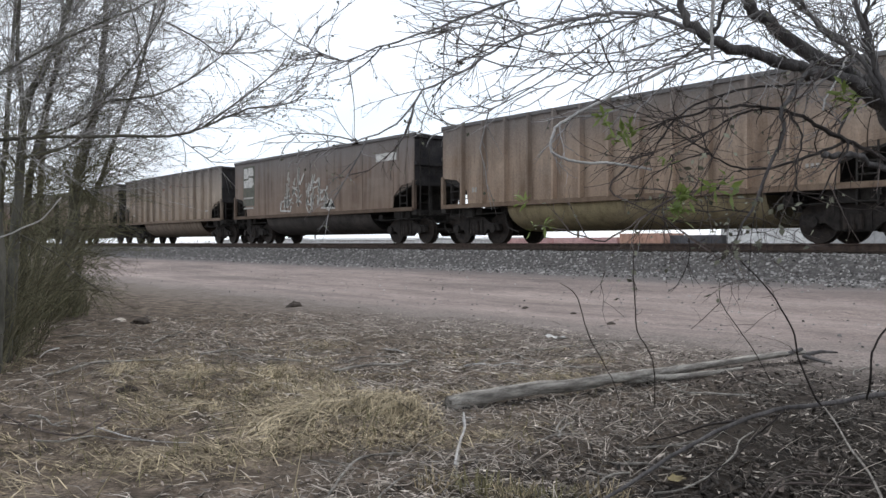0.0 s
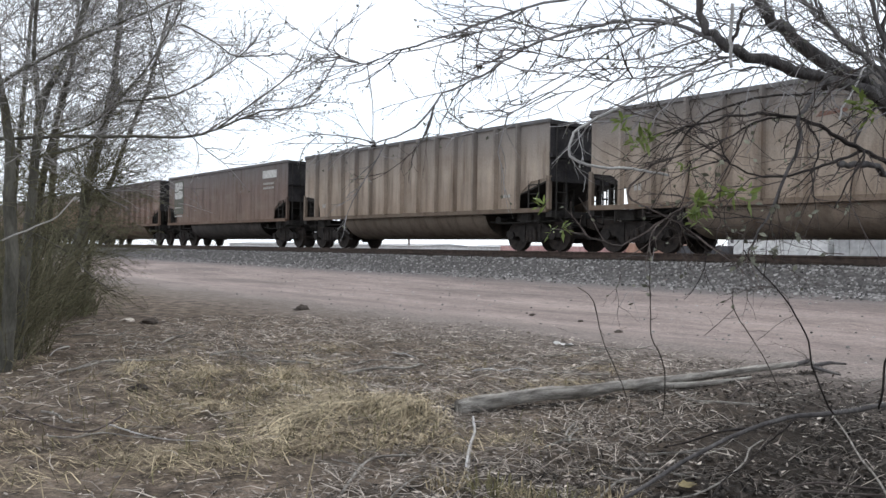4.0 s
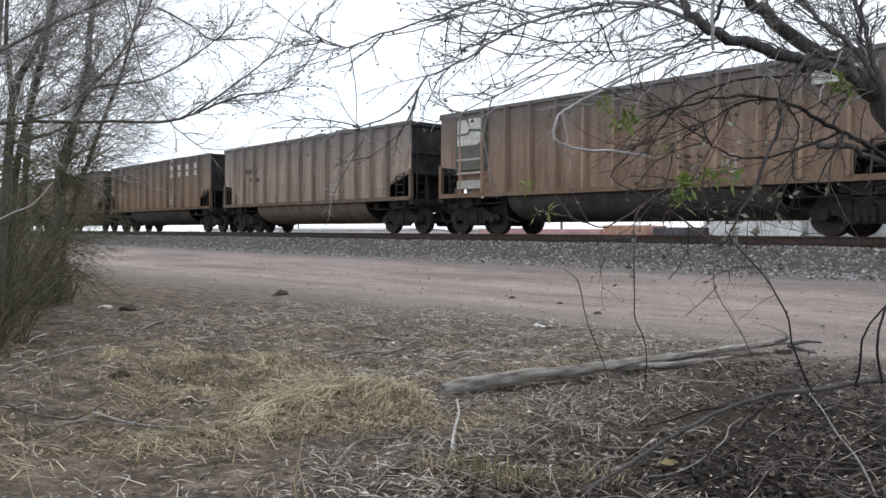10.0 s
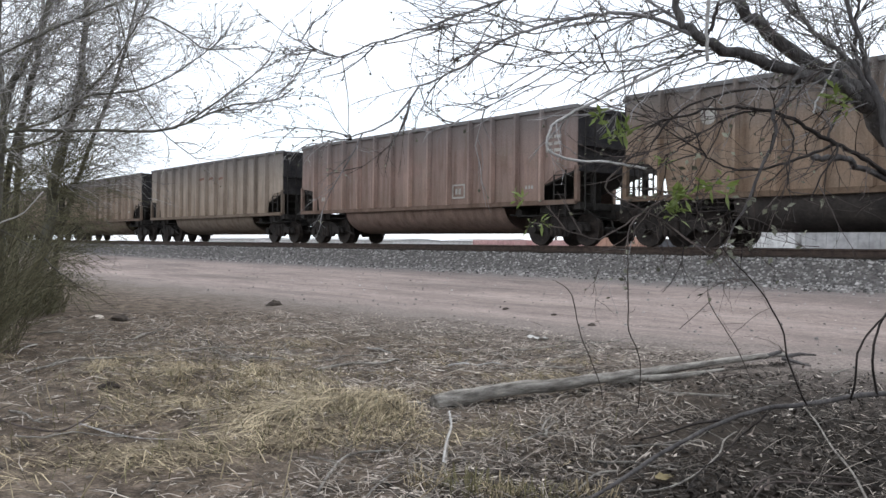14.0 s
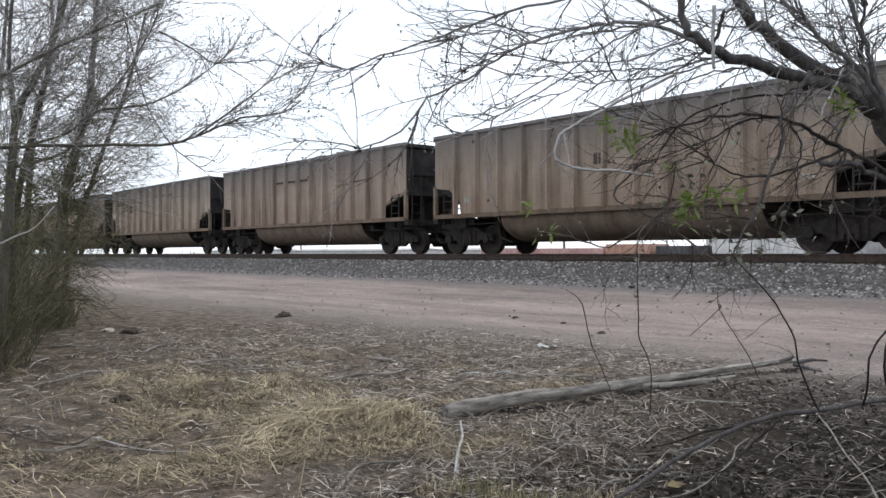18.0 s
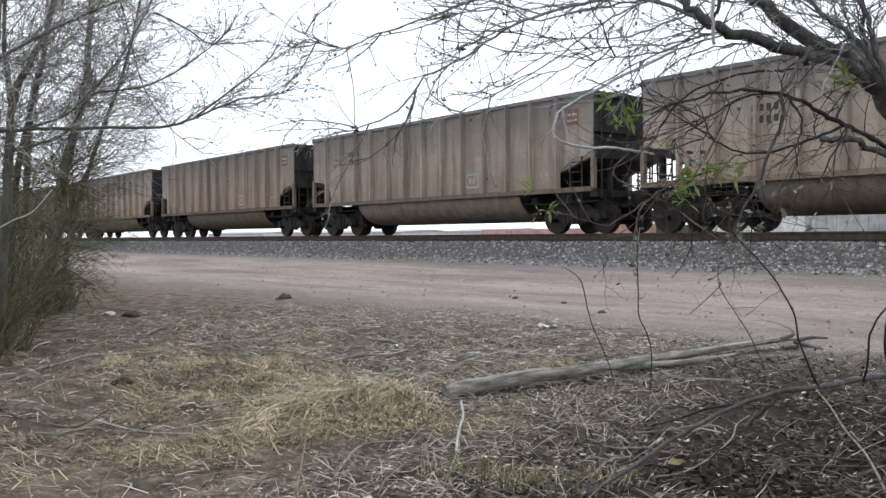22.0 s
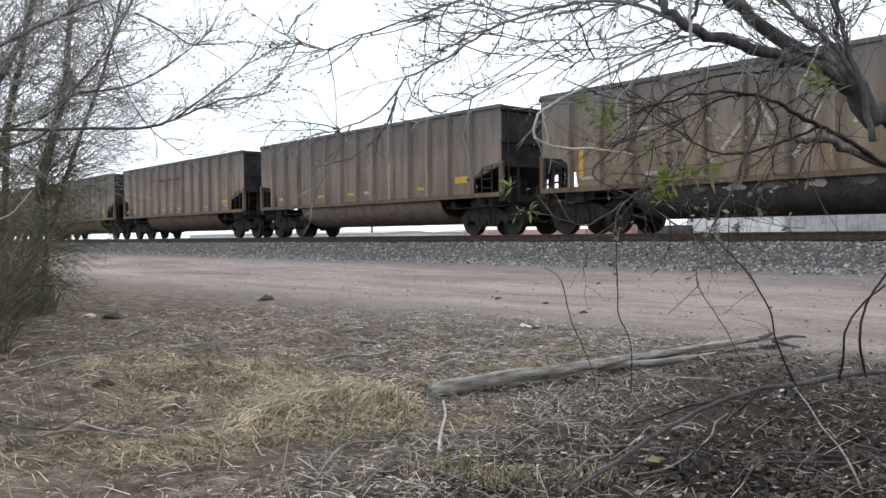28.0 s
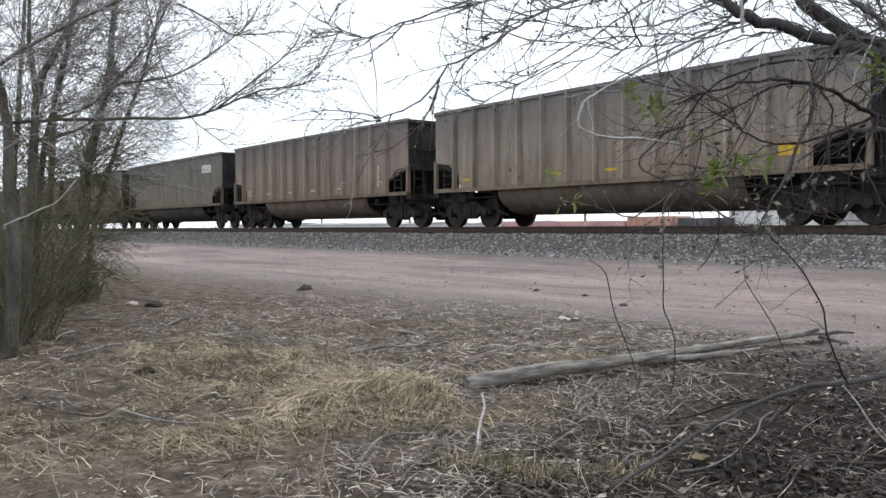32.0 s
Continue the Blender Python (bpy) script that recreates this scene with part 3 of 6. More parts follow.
def build_car(ribbed):
    car = thing("coal_car", "weathered brown steel coal hopper car on the rails", "train car")
    lo = [(-HALF + 1.3, SILL + 0.05), (HALF - 1.3, SILL + 0.05), (HALF - 1.22, SILL + 0.5), (HALF - 0.72, SILL + 0.86), (HALF, SILL + 0.95), (HALF, TOP - 0.06), (-HALF, TOP - 0.06), (-HALF, SILL + 0.95), (-HALF + 0.72, SILL + 0.86), (-HALF + 1.22, SILL + 0.5)]
    for s in (-1, 1):
        a = Shape()
        a.plate(lo, s * WIDE - 0.02, s * WIDE + 0.02)
        part("side_wall", a, M["paint"], car)
        a = Shape()
        a.box(-HALF - 0.03, HALF + 0.03, s * WIDE - 0.08, s * WIDE + 0.08, TOP - 0.1, TOP, 0.02)
        part("top_chord", a, M["paint"], car)
        a = Shape()
        a.box(-HALF, HALF, s * WIDE - 0.1, s * WIDE + 0.1, SILL - 0.06, SILL + 0.07)
        part("side_sill", a, M["paint"], car)
        for e in (-1, 1):
            a = Shape()
            a.box(e * HALF - 0.06, e * HALF + 0.06, s * WIDE - 0.06, s * WIDE + 0.06, SILL + 0.02, SILL + 1.0)
            part("corner_post", a, M["paint"], car)
            lad = Shape()
            for k in (0.42, 0.85):
                lad.tube([(e * (HALF - k), s * (WIDE + 0.0), SILL - 0.4), (e * (HALF - k), s * (WIDE + 0.0), SILL + 0.9)], 0.025, 5)
            for k in range(5):
                z = SILL - 0.32 + 0.27 * k
                lad.tube([(e * (HALF - 0.42), s * (WIDE + 0.01), z), (e * (HALF - 0.85), s * (WIDE + 0.01), z)], 0.018, 5)
            part("side_ladder", lad, M["black"], car)
    if ribbed:
        rib = Shape()
        rib.add([(-0.05, 0, SILL + 0.05), (0.05, 0, SILL + 0.05), (0.035, -0.165, SILL + 0.05), (-0.035, -0.165, SILL + 0.05), (-0.05, 0, TOP - 0.02), (0.05, 0, TOP - 0.02), (0.035, -0.165, TOP - 0.02), (-0.035, -0.165, TOP - 0.02)],
                [(0, 1, 2, 3), (4, 7, 6, 5), (0, 3, 7, 4), (3, 2, 6, 7), (2, 1, 5, 6)])
        rib_mesh = rib.mesh("rib", M["paint"])
        for s in (-1, 1):
            for x in RIB_X:
                ob = part("rib", rib_mesh, None, car)
                ob.matrix_basis = pose(x, s * (WIDE + 0.02), 0, 0, 0, 0 if s < 0 else 180)
    else:
        bead = Shape()
        bead.box(-0.012, 0.012, -0.012, 0, SILL + 0.1, TOP - 0.14)
        bead_mesh = bead.mesh("seam", M["paint"])
        for x in RIB_X[::2]:
            part("seam", bead_mesh, None, car).location = (x, -WIDE - 0.02, 0)
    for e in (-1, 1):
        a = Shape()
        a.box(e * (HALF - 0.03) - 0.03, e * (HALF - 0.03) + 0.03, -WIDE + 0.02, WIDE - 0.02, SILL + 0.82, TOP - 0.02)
        part("end_wall", a, M["endpaint"], car, "near-black end wall")
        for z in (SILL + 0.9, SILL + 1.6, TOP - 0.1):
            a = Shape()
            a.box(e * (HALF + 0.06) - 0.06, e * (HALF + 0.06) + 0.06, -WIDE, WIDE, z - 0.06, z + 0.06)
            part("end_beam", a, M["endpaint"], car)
        a = Shape()
        a.add([(e * (HALF - 0.05), -WIDE + 0.03, SILL + 0.85), (e * (HALF - 0.05), WIDE - 0.03, SILL + 0.85), (e * 4.3, WIDE - 0.03, SILL - 0.1), (e * 4.3, -WIDE + 0.03, SILL - 0.1),
               (e * (HALF - 0.05), -WIDE + 0.03, SILL + 0.9), (e * (HALF - 0.05), WIDE - 0.03, SILL + 0.9), (e * 4.3, WIDE - 0.03, SILL - 0.05), (e * 4.3, -WIDE + 0.03, SILL - 0.05)],
              [(0, 1, 2, 3), (7, 6, 5, 4), (0, 3, 7, 4), (1, 5, 6, 2), (0, 4, 5, 1), (3, 2, 6, 7)])
        part("slope_sheet", a, M["black"], car)
        a = Shape()
        web = [(4.5, SILL - 0.12), (6.85, SILL - 0.12), (6.85, SILL + 0.68), (4.5, SILL - 0.08)]
        a.plate([(e * x, z) for x, z in web], -0.03, 0.03)
        part("centre_web", a, M["black"], car)
        a = Shape()
        a.box(e * HALF - 0.12, e * HALF + 0.12, -WIDE, WIDE, SILL - 0.2, SILL - 0.02)
        part("end_sill", a, M["black"], car)
        for y in (-0.75, 0.75):
            a = Shape()
            a.box(e * (HALF - 0.06) - 0.05, e * (HALF - 0.06) + 0.05, y - 0.06, y + 0.06, SILL - 0.02, SILL + 0.85)
            part("end_post", a, M["black"], car)
        a = Shape()
        for y in (-1.35, -0.95):
            a.tube([(e * (HALF + 0.15), y, SILL - 0.25), (e * (HALF + 0.15), y, TOP - 0.1)], 0.022, 5)
        for k in range(9):
            z = SILL - 0.1 + 0.31 * k
            a.tube([(e * (HALF + 0.15), -1.35, z), (e * (HALF + 0.15), -0.95, z)], 0.016, 5)
        part("end_ladder", a, M["black"], car)
        a = Shape()
        a.box(e * 7.35 - 0.32, e * 7.35 + 0.32, -0.12, 0.12, 0.72, 0.98, 0.02)
        a.box(e * 7.84 - 0.2, e * 7.84 + 0.2, -0.17, 0.17, 0.66, 1.02, 0.05)
        a.box(e * 8.04 - 0.09, e * 8.04 + 0.09, -0.2, 0.02, 0.7, 1.0, 0.04)
        part("coupler", a, M["wheel"], car)
        a = Shape()
        a.tube([(e * 7.5, -0.35, 0.78), (e * 7.62, -0.38, 0.5), (e * 7.82, -0.36, 0.36), (e * 8.02, -0.3, 0.4)], 0.03, 6)
        part("air_hose", a, M["black"], car)
        a = Shape()
        a.tube([(e * (HALF + 0.12), -WIDE + 0.1, SILL - 0.1), (e * (HALF + 0.2), -1.0, 0.8), (e * (HALF + 0.3), -0.3, 0.75)], 0.018, 5)
        part("uncoupling_lever", a, M["black"], car)
        a = Shape()
        a.box(e * TRUCK_X - 0.22, e * TRUCK_X + 0.22, -1.35, 1.35, 0.86, SILL - 0.06, 0.03)
        for y in (-1.2, 1.2):
            a.box(e * TRUCK_X - 0.5, e * TRUCK_X + 0.5, y - 0.03, y + 0.03, 0.92, SILL - 0.05)
        part("body_bolster", a, M["black"], car)
        truck_part(car, e * TRUCK_X)
    a = Shape()
    a.box(-7.5, 7.5, -0.17, 0.17, 0.74, SILL - 0.06)
    part("centre_sill", a, M["black"], car)
    # the round-bellied tub between the trucks
    prof = [(-1.4 + 1.15 * (1 - math.cos(a)), SILL - 0.05 - 0.78 * math.sin(a)) for a in [math.pi / 2 * k / 9 for k in range(10)]]
    prof += [(-y, z) for y, z in reversed(prof)]
    a, k = Shape(), len(prof)
    for x, f in ((-4.3, 0.93), (-4.18, 1.0), (4.18, 1.0), (4.3, 0.93)):
        a.v += [(x, y * (0.5 + 0.5 * f), SILL - (SILL - z) * f) for y, z in prof]
    a.f = [(j * k + i, j * k + (i + 1) % k, (j + 1) * k + (i + 1) % k, (j + 1) * k + i) for j in range(3) for i in range(k)] + [tuple(range(k)), tuple(range(4 * k - 1, 3 * k - 1, -1))]
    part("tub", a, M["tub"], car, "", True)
    a = Shape()
    a.tube([(-4.9, -0.9, 0.98), (-4.9, -0.4, 0.98)], 0.16, 10)
    part("air_reservoir", a, M["black"], car)
    a = Shape()
    a.tube([(4.75, -1.2, 0.95), (4.75, -0.55, 0.95)], 0.13, 10)
    part("brake_cylinder", a, M["black"], car)
    a = Shape()
    a.tube([(-7.4, -1.1, 0.95), (-4.5, -1.25, 0.95), (-4.35, -1.3, 0.5), (-3.9, -1.25, 0.34)], 0.025, 5)
    part("brake_pipe", a, M["black"], car)
    a = Shape()
    a.tube([(4.4, -1.2, 0.9), (5.2, -1.22, 0.85), (7.4, -1.1, 0.9)], 0.025, 5)
    part("brake_pipe", a, M["black"], car)
    a = Shape()
    ring = [(7.5, -0.5 + 0.25 * math.cos(t), 2.5 + 0.25 * math.sin(t)) for t in [2 * math.pi * k / 14 for k in range(15)]]
    a.tube(ring, 0.016, 5)
    a.tube([(7.5, -0.75, 2.5), (7.5, -0.25, 2.5)], 0.012, 4)
    a.tube([(7.3, -0.5, 2.5), (7.52, -0.5, 2.5)], 0.02, 5)
    part("brake_wheel", a, M["black"], car)
    return car


def flat(car, name, x0, x1, z0, z1, mat, lift=0.035, label=""):
    """A thin painted panel or sticker on the near side; x runs from the car's rear end."""
    s = Shape()
    s.box(x0 - HALF, x1 - HALF, -WIDE - lift, -WIDE - 0.021, z0, z1)
    return part(name, s, M[mat], car, label)


def outline(car, name, x0, x1, z0, z1, mat, w=0.05, lift=0.036):
    s = Shape()
    for a, b, c, d in ((x0, x1, z0, z0 + w), (x0, x1, z1 - w, z1), (x0, x0 + w, z0 + w, z1 - w), (x1 - w, x1, z0 + w, z1 - w)):
        s.box(a - HALF, b - HALF, -WIDE - lift, -WIDE - 0.021, c, d)
    return part(name, s, M[mat], car)


def plates(car, name, polys, mat, lift=0.04, label=""):
    """Flat painted shapes, one mesh: each a list of (x from the rear end, z)."""
    s = Shape()
    for q in polys:
        s.plate([(x - HALF, z) for x, z in q], -WIDE - lift, -WIDE - 0.021)
    return part(name, s, M[mat], car, label)


def bars(car, x, z, count, mat="offwhite", w=0.09, h=0.16, gap=0.05, rows=1):
    """A short line of unreadable stencilling as plain bars."""
    for r in range(rows):
        for k in range(count):
            flat(car, "stencil_bar", x + k * (w + gap), x + k * (w + gap) + w, z - r * (h + 0.1), z - r * (h + 0.1) + h, mat, 0.036)


def emblem(car, x, z, w, h, mat="white", lift=0.0):
    """A faded railway emblem as plain shapes: two stacked blocks with a notch, over a green patch."""
    flat(car, "emblem_ground", x - 0.08 * w, x + 1.1 * w, z - 0.9 * h, z + 1.05 * h, "greenpaint", 0.027 + lift, "faded green painted panel")
    plates(car, "emblem", [
        [(x, z + 0.45 * h), (x + 0.4 * w, z + 0.45 * h), (x + 0.5 * w, z + 0.62 * h), (x + 0.35 * w, z + 0.95 * h), (x, z + 0.95 * h)],
        [(x + 0.52 * w, z + 0.6 * h), (x + 0.95 * w, z + 0.55 * h), (x + 1.02 * w, z + 0.75 * h), (x + 0.9 * w, z + 0.97 * h), (x + 0.45 * w, z + 0.97 * h)],
        [(x, z), (x + 0.8 * w, z), (x + 1.02 * w, z + 0.15 * h), (x + 0.95 * w, z + 0.45 * h), (x + 0.55 * w, z + 0.5 * h), (x + 0.45 * w, z + 0.38 * h), (x, z + 0.36 * h)]],
        mat, 0.04 + lift, "faded white emblem of plain blocks")
    for k in range(2):
        flat(car, "emblem_line", x - 0.02 * w, x + 0.98 * w, z - (0.55 + 0.5 * k) * h, z - (0.47 + 0.5 * k) * h, "offwhite", 0.035 + lift)


def scrawl(car, strokes, mat, r=0.035, label="white spray-painted stroke", shift=0.0):
    for q in strokes:
        s = Shape()
        left, right = [], []
        for k, (x, z) in enumerate(q):
            a, b = q[max(k - 1, 0)], q[min(k + 1, len(q) - 1)]
            d = Vector((b[0] - a[0], b[1] - a[1])).normalized()
            left.append((x + shift - d.y * r - HALF, z + d.x * r))
            right.append((x + shift + d.y * r - HALF, z - d.x * r))
        s.plate(left + right[::-1], -WIDE - 0.043, -WIDE - 0.021)
        part("graffiti_stroke", s, M[mat], car, label)


def reflectors(car, mat, xs, z=1.52, w=0.42, h=0.09):
    for x in xs:
        k = round((x + w / 2 - 1.63) / 1.015)
        x = 1.63 + 1.015 * k - w / 2
        flat(car, "reflector", x, x + w, z, z + h, mat, 0.03)


BROWN, RED, GREY, DARK, OLIVE, TAN = (0.252, 0.192, 0.158, 1), (0.217, 0.157, 0.133, 1), (0.338, 0.295, 0.260, 1), (0.174, 0.140, 0.120, 1), (0.250, 0.215, 0.169, 1), (0.3, 0.254, 0.21, 1)
ribbed_car, smooth_car = build_car(True), build_car(False)
protos = {"rib": ribbed_car, "smooth": smooth_car}
CARS = [  # number in the train, side form, colour, label
    (-2, "rib", BROWN, "weathered brown ribbed steel coal car"),
    (-1, "rib", (0.301, 0.233, 0.181, 1), "tan-brown ribbed steel coal car with dusty tub"),
    (0, "smooth", (0.165, 0.132, 0.112, 1), "dark brown smooth-sided coal car with white graffiti and emblem"),
    (1, "rib", TAN, "dusty tan ribbed steel coal car with red smudges"),
    (2, "rib", TAN, "dusty tan ribbed steel coal car"),
    (3, "smooth", (0.176, 0.131, 0.114, 1), "rust-red smooth-sided coal car with a faded white emblem"),
    (4, "rib", RED, "dull red-brown ribbed steel coal car"),
    (5, "rib", (0.3, 0.215, 0.162, 1), "rust-brown ribbed coal car with a white emblem panel"),
    (6, "rib", (0.262, 0.215, 0.182, 1), "greyish-brown ribbed steel coal car with a stencilled square"),
    (7, "rib", (0.25, 0.186, 0.138, 1), "rust-brown ribbed coal car with large white painted blocks"),
    (8, "rib", (0.292, 0.212, 0.184, 1), "pinkish-brown ribbed steel coal car"),
    (9, "rib", TAN, "dusty tan ribbed coal car with faded red smears"),
    (10, "rib", (0.29, 0.235, 0.19, 1), "dusty tan ribbed steel coal car with a stencil"),
    (11, "rib", (0.31, 0.252, 0.21, 1), "pale grey-brown ribbed coal car with two raised bars"),
    (12, "rib", TAN, "dusty tan ribbed steel coal car with a red smear"),
    (13, "rib", (0.326, 0.276, 0.233, 1), "grey-tan ribbed coal car with a faded red end panel"),
    (14, "rib", (0.285, 0.23, 0.19, 1), "dusty brown ribbed coal car with a stencilled square"),
    (15, "rib", (0.291, 0.241, 0.204, 1), "grey-brown ribbed coal car with yellow reflectors"),
    (16, "rib", (0.2, 0.163, 0.122, 1), "rusty brown ribbed coal car with graffiti on side and tub"),
    (17, "rib", (0.251, 0.21, 0.177, 1), "grey-brown ribbed coal car with yellow reflectors"),
    (18, "rib", (0.266, 0.218, 0.184, 1), "dull brown ribbed coal car with small reflectors"),
    (19, "rib", (0.268, 0.232, 0.195, 1), "grey-brown ribbed coal car with yellow reflectors"),
    (20, "rib", (0.276, 0.226, 0.19, 1), "pinkish-brown ribbed coal car with pale reflectors"),
    (21, "smooth", (0.169, 0.158, 0.128, 1), "dark olive smooth-sided coal car with a white mark"),
    (22, "rib", OLIVE, "olive-brown ribbed steel coal car"),
    (23, "rib", TAN, "dusty tan ribbed steel coal car"),
    (24, "rib", BROWN, "weathered brown ribbed steel coal car"),
]
train, dark_tub = {}, None
for number, form, tone, label in CARS:
    car = copy_thing(protos[form], pose(0, ORIGIN_Y, RAIL_Z))
    tagged(car, label, "train car", "coal cars of the passing train")
    for o in car.children:
        k = 1.0
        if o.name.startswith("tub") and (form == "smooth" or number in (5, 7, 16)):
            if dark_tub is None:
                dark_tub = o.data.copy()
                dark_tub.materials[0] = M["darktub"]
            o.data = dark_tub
        if o.name.startswith(("end_wall", "end_beam")):
            k = 0.3
        # sill tone lowered to imitate the shadow line along its bottom
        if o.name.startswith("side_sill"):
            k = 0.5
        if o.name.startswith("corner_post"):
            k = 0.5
        # tub tone lowered to stand in for shade below the body
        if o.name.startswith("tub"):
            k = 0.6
        if number == -1 and o.name.startswith("tub"):
            o.color = (0.27, 0.235, 0.14, 1)
            continue
        if o.name.startswith("top_chord"):
            k = 0.7
        if k == 0.7:
            o.color = (0.62 * tone[1], 0.62 * tone[1], 0.6 * tone[1], 1)
            continue
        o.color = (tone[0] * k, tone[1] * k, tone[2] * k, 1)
    train[number] = car
for proto in protos.values():
    for o in list(proto.children_recursive) + [proto]:
        bpy.data.objects.remove(o)

# markings, car by car
for number in (-1, 1, 2, 4, 6, 8, 10, 12, 13, 14, 20, 23):
    bars(train[number], 1.5, 1.62, 2)
    bars(train[number], 12.6, 1.62, 3, "offwhite", 0.07, 0.1)
for number in (5, 6, 7, 8, 13, 14):
    x = 10.1 if number == 5 else 9.35
    outline(train[number], "stencil_square", x, x + 0.6, 1.45, 1.9, "offwhite", 0.05)
    bars(train[number], x + 0.16, 1.58, 2, "offwhite", 0.1, 0.18)
emblem(train[0], 1.0, 2.6, 1.0, 0.95)
flat(train[0], "number_panel", 12.2, 13.5, 3.0, 3.28, "white", 0.04, "pale number panel")
# sprayed letters: ragged uprights, crossed by short strokes, with a low underline at both ends
sr = random.Random(44)
for x0, x1, z0, z1 in ((4.95, 5.2, 1.4, 2.3), (5.3, 5.5, 1.5, 3.1), (5.75, 6.0, 1.9, 2.8), (6.2, 6.35, 1.5, 3.25), (7.0, 7.15, 1.5, 2.6), (7.45, 7.6, 1.4, 3.05), (7.95, 8.1, 1.5, 2.75), (8.5, 8.65, 1.4, 2.3)):
    for k in range(3):
        x, a, b = sr.uniform(x0, x1), z0 + sr.uniform(0, 0.3), z1 - sr.uniform(0, 0.35)
        m = (a + b) / 2 + sr.gauss(0, 0.15)
        scrawl(train[0], [[(x, a), (x + sr.gauss(0, 0.05), (a + m) / 2), (x + sr.gauss(0, 0.07), m)], [(x + sr.gauss(0, 0.06), m + 0.12), (x + sr.gauss(0.03, 0.07), b)]], "offwhite" if k else "white", sr.uniform(0.02, 0.05))
    for k in range(3):
        x, z = sr.uniform(x0 - 0.15, x1), sr.uniform(z0, z1 - 0.4)
        scrawl(train[0], [[(x, z), (x + sr.uniform(0.12, 0.3), z + sr.gauss(0, 0.12)), (x + sr.uniform(0.32, 0.5), z + sr.gauss(0.05, 0.12))]], "offwhite" if k % 2 else "white", sr.uniform(0.018, 0.04))
scrawl(train[0], [[(4.75, 1.42), (5.6, 1.38), (5.65, 1.62)], [(8.2, 1.45), (9.3, 1.4), (9.0, 1.75), (8.8, 1.5)], [(4.7, 1.4), (4.75, 1.8), (5.1, 1.85)]], "white", 0.035)
emblem(train[3], 0.95, 2.6, 1.15, 0.95)
flat(train[3], "number_panel", 12.1, 13.5, 3.15, 3.5, "white", 0.04, "chalky white number panel")
bars(train[3], 12.2, 2.85, 6, "offwhite", 0.12, 0.1, 0.06, 2)
emblem(train[5], 1.0, 2.75, 1.15, 0.85, "white", 0.14)
flat(train[5], "white_panel", 1.0, 2.15, 1.4, 1.66, "offwhite", 0.174, "faded whitish panel")
flat(train[5], "number_panel", 12.5, 13.8, 3.2, 3.52, "white", 0.165, "white number panel")
for k, w in enumerate((0.46, 0.5, 0.44, 0.4)):
    x, z = 9.48 + 1.035 * k, 2.87
    polys = [[(x, z), (x + w, z + 0.02), (x + w - 0.04, z + 0.26), (x + 0.03, z + 0.23)], [(x + 0.04, z + 0.34), (x + w - 0.03, z + 0.36), (x + w, z + 0.61), (x + 0.01, z + 0.63)]]
    plates(train[7], "sign_block", polys, "white", 0.04, "large worn white painted block")
plates(train[7], "painted_disc", [[(2.4 + 0.22 * math.cos(a), 3.1 + 0.22 * math.sin(a)) for a in [k * math.pi / 8 for k in range(16)]]], "offwhite", 0.04)
bars(train[8], 13.4, 3.0, 2, "offwhite", 0.25, 0.09, 0.06, 3)
for number, x, z in ((1, 6.4, 3.0), (9, 6.2, 2.95), (12, 6.8, 3.05)):
    s = random.Random(number)
    for k in range(3):
        x0, z0 = x + 1.1 * k, z + s.uniform(-0.05, 0.12)
        plates(train[number], "red_smear", [[(x0, z0), (x0 + 0.7, z0 + 0.06), (x0 + 0.85, z0 + 0.16), (x0 + 0.1, z0 + 0.12)]], "redpaint", 0.03, "faded red paint smear")
for number in (11, 18):
    for k in range(3):
        flat(train[number], "grab_bar", 5.3 + 1.02 * k, 6.0 + 1.02 * k, 2.98, 3.05, "blackpaint", 0.06)
for number in (13, 14):
    flat(train[number], "end_patch", HALF * 2 - 1.0, HALF * 2 - 0.5, 2.98, 3.42, "redpaint", 0.027, "small faded red painted panel")
    bars(train[number], HALF * 2 - 0.93, 3.24, 2, "offwhite", 0.15, 0.06, 0.06, 2)
reflectors(train[15], "yellow", [0.9 + 2.0 * k for k in range(7)], 1.5, 0.34, 0.07)
reflectors(train[15], "yellow", [13.0], 1.5, 0.45, 0.14)
reflectors(train[17], "offwhite", [1.25, 8.0], 1.5, 0.34, 0.1)
reflectors(train[17], "yellow", [4.2, 6.3, 10.4], 1.5, 0.36, 0.09)
reflectors(train[17], "yellow", [12.5], 1.62, 0.6, 0.2)
reflectors(train[18], "yellow", [11.0, 6.2], 1.45, 0.36, 0.07)
reflectors(train[18], "offwhite", [0.9, 1.7, 4.3, 5.2, 7.4, 12.2], 1.45, 0.4, 0.08)
reflectors(train[18], "yellow", [12.35], 1.6, 0.85, 0.12)
reflectors(train[19], "yellow", [1.2, 5.3, 7.6], 1.48, 0.4, 0.08)
reflectors(train[19], "yellow", [12.5], 1.55, 0.5, 0.3)
reflectors(train[20], "offwhite", [1.0, 3.1, 5.2, 7.3, 9.4], 1.5, 0.4, 0.08)
flat(train[20], "white_stripe", 12.6, 12.72, 1.5, 2.3, "offwhite", 0.035)
reflectors(train[16], "offwhite", [1.2, 3.4, 9.2], 1.45, 0.4, 0.08)
flat(train[16], "yellow_stripe", 1.35, 1.5, 1.5, 2.3, "yellow", 0.035)
flat(train[16], "yellow_stripe", 8.1, 8.2, 1.5, 2.1, "yellow", 0.035)
